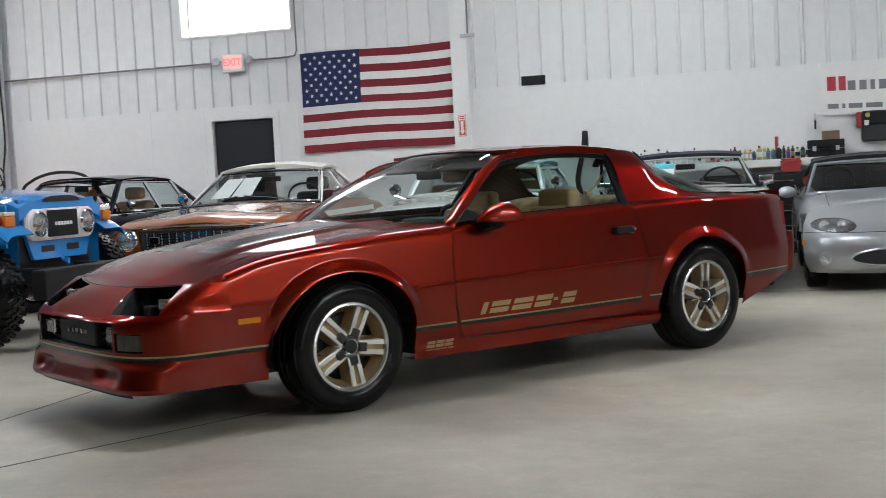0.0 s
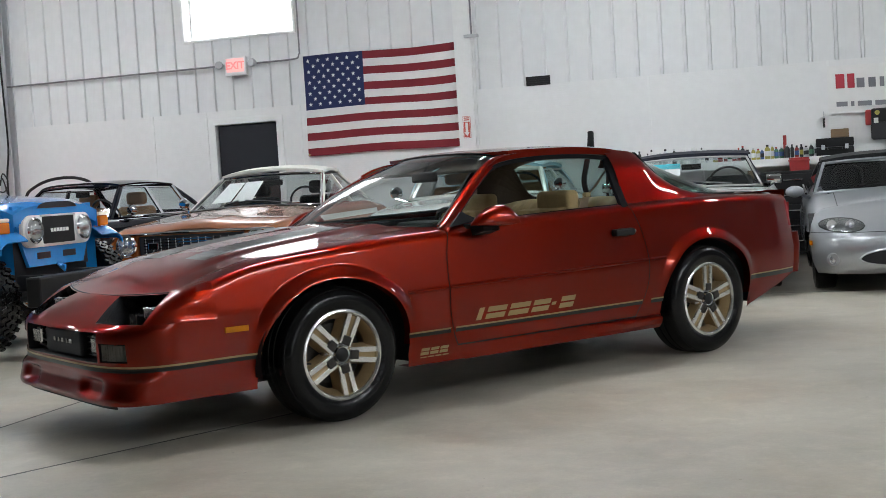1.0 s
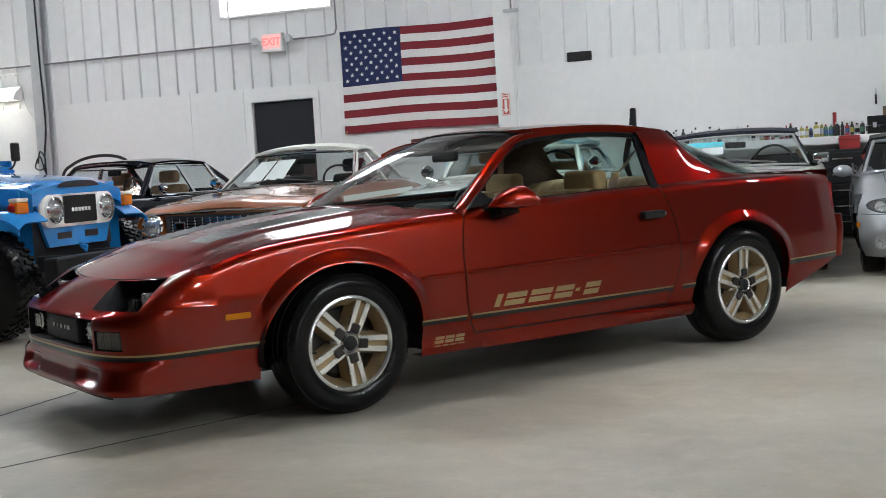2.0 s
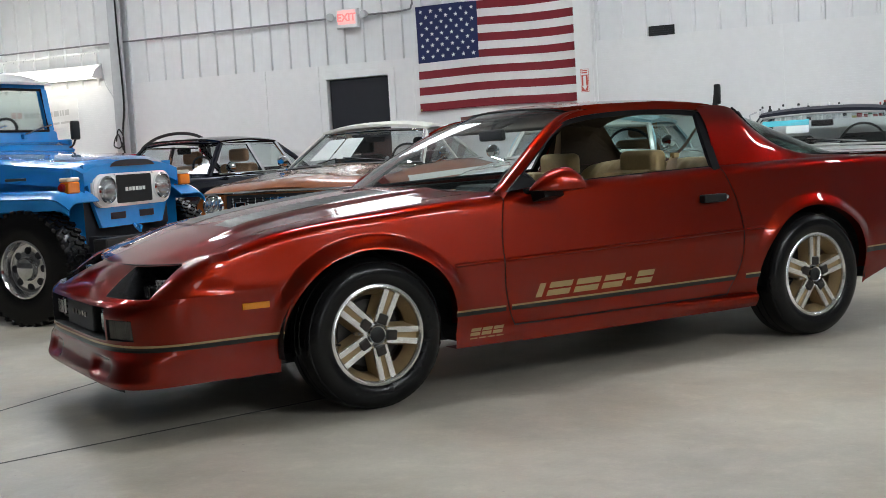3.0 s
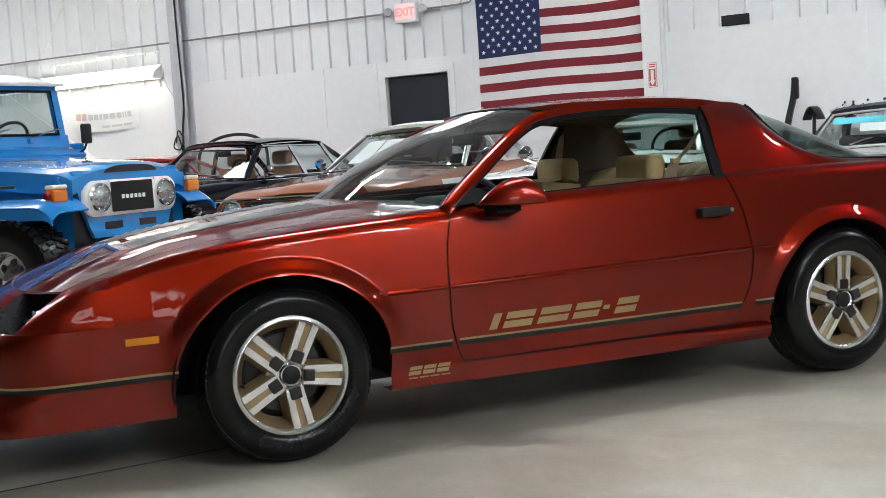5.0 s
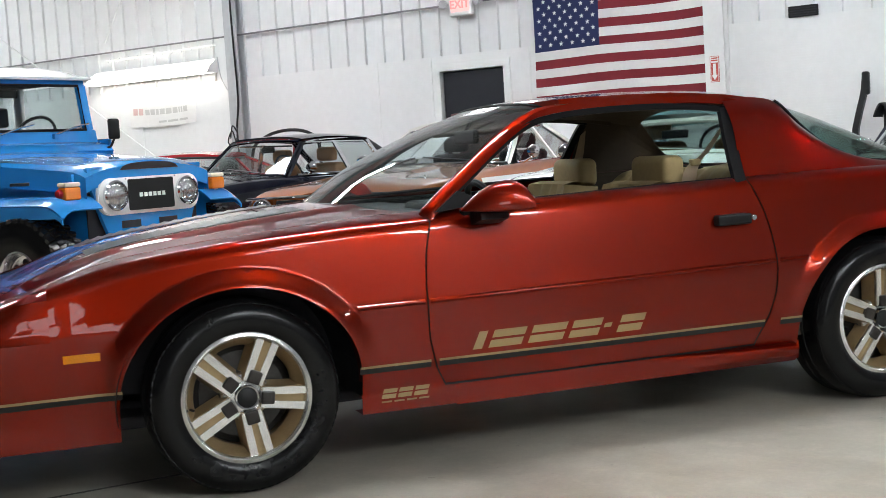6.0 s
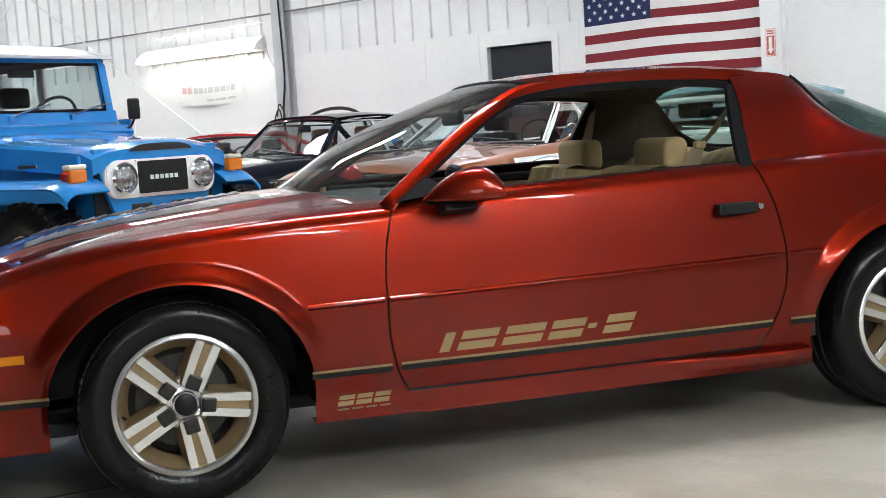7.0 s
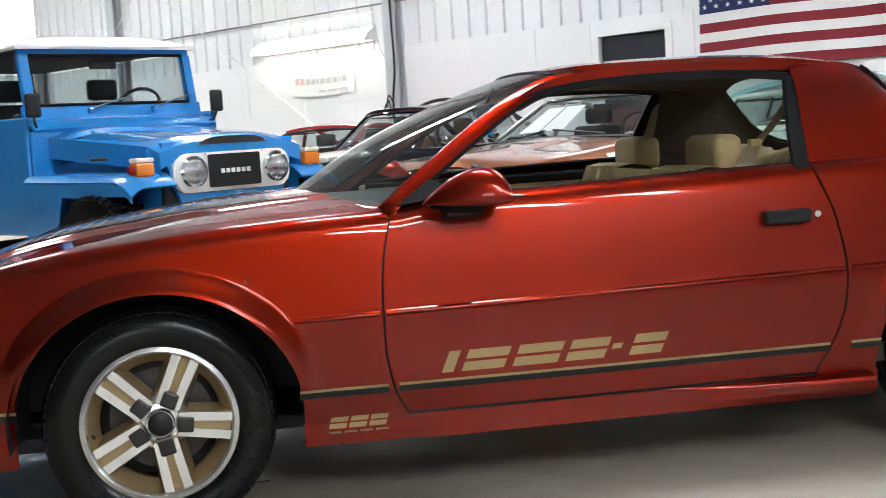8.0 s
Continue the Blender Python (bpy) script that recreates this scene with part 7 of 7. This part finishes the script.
ZT = top(RX) + RB
skin = sheet(lambda u, v: road_nose(nose_angle(u), 0.16 + (0.50 - 0.16) * v), 160, 34)
for v in [v for v in skin.verts if abs(v.co.y) > 0.55]:
    # the skin stops at the wheel opening
    gap_ = math.hypot(v.co.x - 0.72, v.co.z - 0.30)
    if gap_ < 0.335:
        v.tag = True
bmesh.ops.delete(skin, geom=[f for f in skin.faces if all(v.tag for v in f.verts)], context="FACES")
for v in skin.verts:
    if v.tag and v.is_valid and v.link_faces:
        k_ = 0.335 / max(math.hypot(v.co.x - 0.72, v.co.z - 0.30), 0.2)
        v.co.z = 0.30 + (v.co.z - 0.30) * min(k_, 1.15)
bmp = part("bumper", skin, SILVER, car, "rounded silver bumper", True, 70)
part("nose_panel", sheet(lambda u, v: road_nose(nose_angle(u), 0.503 + (ZT - 0.503) * v), 64, 24), SILVER, car, "", True, 70)
part("shut_line", tube([road_nose(-0.93 + 1.86 * k / 40, 0.502, -0.001) for k in range(41)], 0.003, 5), DARK, bmp)
def mouth(u, v):
    q = 2 * u - 1
    return road_nose(q * 0.52, 0.285 + (0.085 if v > 0.5 else 0.06) * (2 * v - 1) * (1 - abs(q) ** 3.0) ** 0.6, 0.004)
part("mouth", sheet(mouth, 32, 6), DARK, bmp, "dark oval air intake", True)
part("mouth_lip", tube([mouth(k / 32, 0.0) for k in range(33)] + [mouth(1 - k / 32, 1.0) for k in range(33)], 0.008, 6, closed=True), SILVER, bmp, "", True)
for s in (-1, 1):
    def eye(u, v, out=0.004):
        q = 2 * u - 1
        mid, tall = 0.560 + 0.012 * q, 0.052 * (1 - abs(q) ** 2.4) ** 0.55
        return road_nose(s * (0.68 + 0.22 * q), mid + tall * (2 * v - 1), out)
    bk = part("headlight", sheet(lambda u, v: eye(u, v, 0.002), 28, 8), LENS_BRIGHT, car, "clear oval headlight", True)
    part("lamp_cover", sheet(lambda u, v: eye(u, v, 0.012), 28, 8), LENS_CLEAR, bk, "", True).visible_shadow = False
    part("lamp_edge", tube([eye(k / 28, 0.0) for k in range(29)] + [eye(1 - k / 28, 1.0) for k in range(29)], 0.004, 5, closed=True), DARK, bk)
    for q, r_ in ((0.60, 0.036), (0.77, 0.042)):
        c = road_nose(s * q, 0.560, 0.004)
        part("lamp_bowl", turn([(0.0, 0.006), (r_ * 0.7, -0.002), (r_, -0.008), (r_, 0.0), (r_ * 0.95, -0.010), (r_ * 0.5, -0.004), (0.0, -0.012)], 20, axis="x", cap=False), LENS_BOWL, bk, "", True).matrix_basis = Matrix.Translation(c)
    c = road_nose(s * 0.76, 0.285, 0.004)
    rot = Matrix.Rotation(-s * radians(28), 4, "Z")
    fl = part("fog_lamp", turn([(0.036, -0.004), (0.052, -0.008), (0.056, 0.0), (0.05, 0.02), (0.036, 0.012)], 28, axis="x", close=True), SILVER, car, "", True)
    fl.matrix_basis = Matrix.Translation(c) @ rot
    part("lens", turn([(0.0, 0.002), (0.030, 0.004), (0.037, 0.008)], 20, axis="x", cap=False), LENS, fl, "", True)
    part("marker", sheet(lambda u, v: road_nose(s * (0.935 + 0.022 * u), 0.395 + 0.04 * v, 0.006), 4, 2, thick=0.006), AMBER, car, "amber side marker")
    mo = bmesh.new()
    bmesh.ops.create_uvsphere(mo, u_segments=20, v_segments=12, radius=1)
    mm = part("mirror", mo, SILVER, car, "", True)
    mm.matrix_basis = pose(1.72, s * 0.90, 0.822) @ Matrix.Diagonal((0.075, 0.085, 0.055, 1))
    part("mirror_arm", tube([(1.74, s * 0.76, 0.76), (1.73, s * 0.87, 0.81)], 0.022, 8), SILVER, car)
    part("headrest_hoop", tube(spline([(2.55, s * 0.52, 0.84), (2.56, s * 0.50, 0.98), (2.56, s * 0.38, 1.03), (2.56, s * 0.26, 0.98), (2.55, s * 0.24, 0.84)], 5), 0.022, 8), BLACK, car)
for s in (-1, 1):
    part("hood_seam", tube([(RX + 0.1 * k, s * (edge(RX + 0.1 * k) - 0.07), top(RX + 0.1 * k) + 0.05 * (1 - ((edge(RX + 0.1 * k) - 0.07) / edge(RX + 0.1 * k)) ** 2) + 0.001) for k in range(8)], 0.003, 5), DARK, car)

# sky-blue off-roader, side on to the wall, its nose towards +s
rover4 = thing("off_roader", "sky-blue square off-roader with white hardtop and white grille surround", "car", BM @ pose(-2.90, -6.965, 0.055, 0, 0, 180))
# bezel: a rounded slab with lamps
def pill(hw_, hh, r, n=8):
    out = []
    for cx, cz, a0 in ((hw_ - r, hh - r, 0), (-hw_ + r, hh - r, 90), (-hw_ + r, -hh + r, 180), (hw_ - r, -hh + r, 270)):
        out += [(cx + r * math.cos(radians(a0 + 90 * k / n)), cz + r * math.sin(radians(a0 + 90 * k / n))) for k in range(n + 1)]
    return out
ROTX = Matrix(((0, 1, 0, 0), (-1, 0, 0, 0), (0, 0, 1, 0), (0, 0, 0, 1)))   # outline's x to -y, depth to +x
bez = part("grille_surround", prism(pill(0.462, 0.128, 0.10), 0.035, m=pose(-0.03, 0, 0.875) @ ROTX, bevel=0.008), OFFWHITE, rover4, "white rounded grille surround", True, 40)
part("grille", prism(pill(0.205, 0.105, 0.012, 3), 0.02, m=pose(-0.040, 0, 0.875) @ ROTX), BLACK, bez, "black mesh grille")
WHITE_SHAPE = mat("white_badge", (0.75, 0.75, 0.72), 0.4, vary=0.03)
for k in range(6):
    part("badge_shape", box(-0.048, -0.043, -0.115 + 0.041 * k, -0.088 + 0.041 * k, 0.858, 0.886), WHITE_SHAPE, bez)
for s in (-1, 1):
    round_lamp(rover4, (-0.035, s * 0.328, 0.878), 0.088)
    part("grille_screw", turn([(0.0, -0.004), (0.007, -0.003), (0.007, 0.003), (0.0, 0.003)], 10, axis="x", m=pose(-0.036, s * 0.225, 0.985)), CHROME, bez)
# apron and radiator panel
b = sheet(lambda u, v: (0.0, (2 * u - 1) * (0.52 - 0.16 * (1 - v) ** 1.4), 0.60 + 0.47 * v), 10, 10, thick=-0.03)
apron = part("front_panel", b, BLUE, rover4, "", True)
for s in (-1, 1):
    part("slot", box(-0.004, 0.0, s * 0.17 - 0.085, s * 0.17 + 0.085, 0.655, 0.705, 0.0), DARK, apron)
part("tow_eye", tube([(-0.01, 0.0, 0.60), (-0.05, 0.03, 0.58), (-0.06, 0.0, 0.55), (-0.05, -0.03, 0.58), (-0.01, 0.0, 0.60)], 0.014, 8), BLUE, apron)
# hood
def jh(u, v, lift=0.0):
    q = 2 * v - 1
    x = -0.03 + 1.20 * u
    w = 0.56 + 0.08 * u
    z = 1.04 + 0.115 * u + 0.07 * (1 - abs(q) ** 3.2) - 0.035 * max(1 - u / 0.12, 0) ** 2
    return Vector((x, q * w, z + lift))
bonnet = part("hood", sheet(jh, 20, 28), BLUE, rover4, "", True, 60)
for s in (0, 1):
    part("hood_side", sheet(lambda u, v: Vector((jh(u, s).x, jh(u, s).y, jh(u, s).z - 0.14 * v)), 12, 2), BLUE, rover4, "", True)
b = sheet(lambda u, v: Vector((-0.03 + 0.01 * v, (2 * u - 1) * 0.56, jh(0, u).z - 0.10 * v)), 28, 2)
part("hood_front", b, BLUE, rover4, "", True)
def scoop(u, v):
    q = 2 * u - 1
    return Vector((-0.036, q * 0.27, 1.045 + 0.048 * v * (1 - abs(q) ** 4) ** 0.7))
part("scoop", sheet(scoop, 20, 3), DARK, bonnet, "dark arched air slot under the hood lip")
for s in (-1, 1):
    part("hood_latch", box(0.06, 0.10, s * 0.585 - 0.012, s * 0.585 + 0.012, 0.96, 1.035, 0.004), BLUE, rover4)
    # wing with rolled lip and wheel opening
    AX = 0.30
    def wing(u, v):
        x = -0.10 + 1.28 * u
        y = 0.50 + 0.32 * v
        z = 0.885 + 0.02 * u - 0.085 * max(1 - u / 0.16, 0) ** 2.2 - 0.05 * max((v - 0.7) / 0.3, 0) ** 2.2
        return Vector((x, s * y, z))
    part("wing_top", sheet(wing, 40, 20, thick=-0.012), BLUE, rover4, "", True, 80)
    def skirt(u, v):
        x = -0.10 + 1.28 * u
        top_ = wing(u, 1).z
        low_ = max(0.76 - 0.0 * u, 0)
        if u > 0.62:
            low_ = 0.76 - 0.36 * smooth_step(0.62, 0.74, u)
        return Vector((x, s * 0.82, top_ + (min(low_, top_ - 0.03) - top_) * v))
    part("wing_side", sheet(skirt, 40, 6, thick=-0.012), BLUE, rover4, "", True, 50)
    part("inner_wing", sheet(lambda u, v: (0.0 + 1.15 * u, s * 0.55, 0.5 + 0.48 * v), 2, 2), BLUE if s < 0 else BLUE, rover4)
    lampb = part("turn_lamp", box(-0.03, 0.05, s * 0.665 - 0.065, s * 0.665 + 0.065, 0.87, 0.955, 0.012), ORANGE, rover4, "amber turn lamp on the wing")
    part("lamp_top", box(-0.03, 0.05, s * 0.665 - 0.066, s * 0.665 + 0.066, 0.956, 0.985, 0.01), mat("frosted_lens", (0.75, 0.68, 0.52), 0.35, vary=0.05), lampb)
    part("side_lens", turn([(0.0, 0.03), (0.022, 0.026), (0.030, 0.012), (0.030, 0.0), (0.0, 0.0)], 16, m=pose(0.02, s * 0.73, 0.915) if s > 0 else pose(0.02, -0.73, 0.915, 0, 0, 180)), RED_LENS, lampb, "round red side lens", True)
    part("lamp_foot", box(-0.005, 0.03, s * 0.665 - 0.02, s * 0.665 + 0.02, 0.82, 0.871), CHROME, lampb)
    part("side_badge", box(0.42, 0.62, s * 0.646 - 0.004, s * 0.646 + 0.004, 0.975, 1.0, 0.004), CHROME, rover4, "chrome wing badge")
    part("door_side", box(1.18, 2.15, s * 0.76 - 0.02, s * 0.76 + 0.02, 0.50, 1.30, 0.015), BLUE, rover4)
    part("rear_side", box(2.16, 3.55, s * 0.76 - 0.02, s * 0.76 + 0.02, 0.50, 1.30, 0.015), BLUE, rover4)
    part("door_handle", box(1.98, 2.08, s * 0.79 - 0.012, s * 0.79 + 0.012, 1.05, 1.075, 0.006), CHROME, rover4)
    for k in range(6):
        part("vent_slat", box(0.92, 1.04, s * 0.832 - 0.006, s * 0.832 + 0.006, 0.66 + 0.022 * k, 0.672 + 0.022 * k, 0.002), BLUE, rover4)
    # side windows in the hardtop
    for x0, x1 in ((1.42, 2.10), (2.25, 3.45)):
        o = part("side_window", box(x0, x1, s * 0.70 - 0.003, s * 0.70 + 0.003, 1.30, 1.74), CAR_GLASS, rover4)
        o.visible_shadow = False
    for x in (2.17, 3.48):
        part("window_post", box(x - 0.045, x + 0.045, s * 0.70 - 0.02, s * 0.70 + 0.02, 1.29, 1.765, 0.01), BLUE if x < 2 else OFFWHITE, rover4)
    make_tyre(rover4, pose(AX, s * 0.76, 0.355) @ (Matrix.Rotation(math.pi, 4, "Z") if s < 0 else Matrix()), 0.41, 0.27, 0.205, RIM_STEEL, 8, 38)
    make_tyre(rover4, pose(AX + 2.285, s * 0.76, 0.355) @ (Matrix.Rotation(math.pi, 4, "Z") if s < 0 else Matrix()), 0.41, 0.27, 0.205, RIM_STEEL, 8, 38)
    # door mirror on its stalk
    mm = part("mirror", box(1.10, 1.13, s * 0.745 - 0.055, s * 0.745 + 0.055, 1.29, 1.45, 0.02, seg=3), BLACK, rover4, "black mirror on a stalk", True)
    part("mirror_arm", tube(spline([(1.20, s * 0.66, 1.22), (1.14, s * 0.72, 1.235), (1.115, s * 0.745, 1.30)], 4), 0.010, 6), BLACK, mm)
part("bumper", box(-0.40, -0.28, -0.82, 0.82, 0.33, 0.55, 0.015), BLACK, rover4, "black steel channel bumper")
for s in (-1, 1):
    part("frame_horn", box(-0.26, 0.5, s * 0.36 - 0.04, s * 0.36 + 0.04, 0.42, 0.54, 0.01), DARK, rover4)
    part("damper", tube([(0.22, s * 0.52, 0.45), (0.20, s * 0.50, 0.86)], 0.030, 10), mat("yellow_damper", (0.5, 0.35, 0.03), 0.4, vary=0.1), rover4)
part("axle", tube([(0.30, -0.7, 0.355), (0.30, 0.7, 0.355)], 0.05), DARK, rover4)
part("axle", tube([(2.585, -0.7, 0.355), (2.585, 0.7, 0.355)], 0.05), DARK, rover4)
part("underbody", box(0.1, 3.5, -0.62, 0.62, 0.50, 0.60), DARK, rover4)
part("radiator", box(0.05, 0.10, -0.5, 0.5, 0.58, 1.03), DARK, rover4)
# scuttle and screen
part("scuttle", sheet(lambda u, v: Vector((1.14 + 0.20 * u, (2 * v - 1) * 0.74, 1.19 + 0.085 * u ** 0.6 + 0.01 * (1 - (2 * v - 1) ** 2))), 6, 10, thick=-0.02), BLUE, rover4, "", True)
part("bulkhead", box(1.15, 1.22, -0.76, 0.76, 0.5, 1.20, 0.01), BLUE, rover4)
fx = lambda z: 1.27 + 0.09 * (z - 1.26) / 0.54
def bar(z0, z1, y0, y1):
    own = bmesh.new()
    pts = [(fx(z), y, z) for z in (z0, z1) for y in (y0, y1)]
    vv = [own.verts.new(q) for q in pts] + [own.verts.new((q[0] + 0.05, q[1], q[2])) for q in pts]
    for f in ((0, 1, 3, 2), (4, 6, 7, 5), (0, 2, 6, 4), (1, 5, 7, 3), (0, 4, 5, 1), (2, 3, 7, 6)):
        own.faces.new([vv[i] for i in f])
    bmesh.ops.recalc_face_normals(own, faces=own.faces)
    bmesh.ops.bevel(own, geom=own.edges[:], offset=0.008, segments=2, affect="EDGES")
    return own
scr = part("screen_frame", join(join(bar(1.25, 1.375, -0.72, 0.72), bar(1.725, 1.79, -0.69, 0.69)), join(bar(1.37, 1.73, -0.70, -0.62), bar(1.37, 1.73, 0.62, 0.70))), BLUE, rover4)
o = part("windscreen", sheet(lambda u, v: (fx(1.37 + 0.36 * u) + 0.02, (2 * v - 1) * 0.63, 1.37 + 0.36 * u), 2, 2), CAR_GLASS, rover4)
o.visible_shadow = False
part("screen_seal", tube([(fx(z) - 0.002, y, z) for y, z in ((-0.618, 1.378), (0.618, 1.378), (0.618, 1.722), (-0.618, 1.722))], 0.012, 6, closed=True), SEAL, rover4)
for y in (-0.30, 0.22):
    w_ = part("wiper", tube([(1.26, y, 1.345), (1.265, y - 0.20, 1.40), (1.275, y - 0.34, 1.425)], 0.007, 6), CHROME, rover4)
    part("wiper_box", box(1.25, 1.29, y - 0.02, y + 0.02, 1.31, 1.35, 0.006), BLUE, w_)
part("cabin_mirror", box(1.42, 1.44, -0.11, 0.11, 1.63, 1.69, 0.012), BLACK, rover4)
def jr(u, v):
    q = 2 * v - 1
    e = 2 * u - 1
    return Vector((1.31 + 2.26 * u, q * 0.72, 1.775 + 0.10 * (1 - abs(q) ** 5) ** 0.8 * (1 - abs(e) ** 16)))
part("hardtop", sheet(jr, 24, 24), OFFWHITE, rover4, "white hardtop roof", True, 60)
part("roof_gutter", tube([jr(0, k / 16) for k in range(17)] + [jr(1, 1 - k / 16) for k in range(17)], 0.016, 6, closed=True), OFFWHITE, rover4, "", True)
part("roof_lining", box(1.36, 3.52, -0.68, 0.68, 1.752, 1.762), DARK, rover4)
part("tail_panel", box(3.52, 3.58, -0.76, 0.76, 0.5, 1.30, 0.01), BLUE, rover4)
o = part("rear_window", box(3.52, 3.526, -0.6, 0.6, 1.34, 1.74), CAR_GLASS, rover4)
o.visible_shadow = False
for y in (-0.70, 0.70):
    part("rear_post", box(3.49, 3.55, y - 0.08, y + 0.08, 1.30, 1.80, 0.01), OFFWHITE, rover4)
for y in (-0.38, 0.38):
    st = part("front_seat", box(2.0, 2.14, y - 0.24, y + 0.24, 0.8, 1.42, 0.05, seg=3), BLACK, rover4, "", True)
    part("headrest", box(2.04, 2.13, y - 0.12, y + 0.12, 1.44, 1.60, 0.03, seg=3), BLACK, st, "", True)
ring = [Vector((0, 0.20 * math.cos(a), 0.20 * math.sin(a))) for a in [2 * math.pi * i / 28 for i in range(28)]]
sw = part("steering_wheel", tube(ring, 0.013, 6, closed=True), BLACK, rover4)
sw.matrix_basis = pose(1.62, -0.38, 1.32, 0, -30, 0)
part("dashboard", box(1.34, 1.46, -0.72, 0.72, 1.12, 1.33, 0.02), DASH, rover4)
part("cabin_floor", box(1.22, 3.5, -0.76, 0.76, 0.60, 0.64), DASH, rover4)
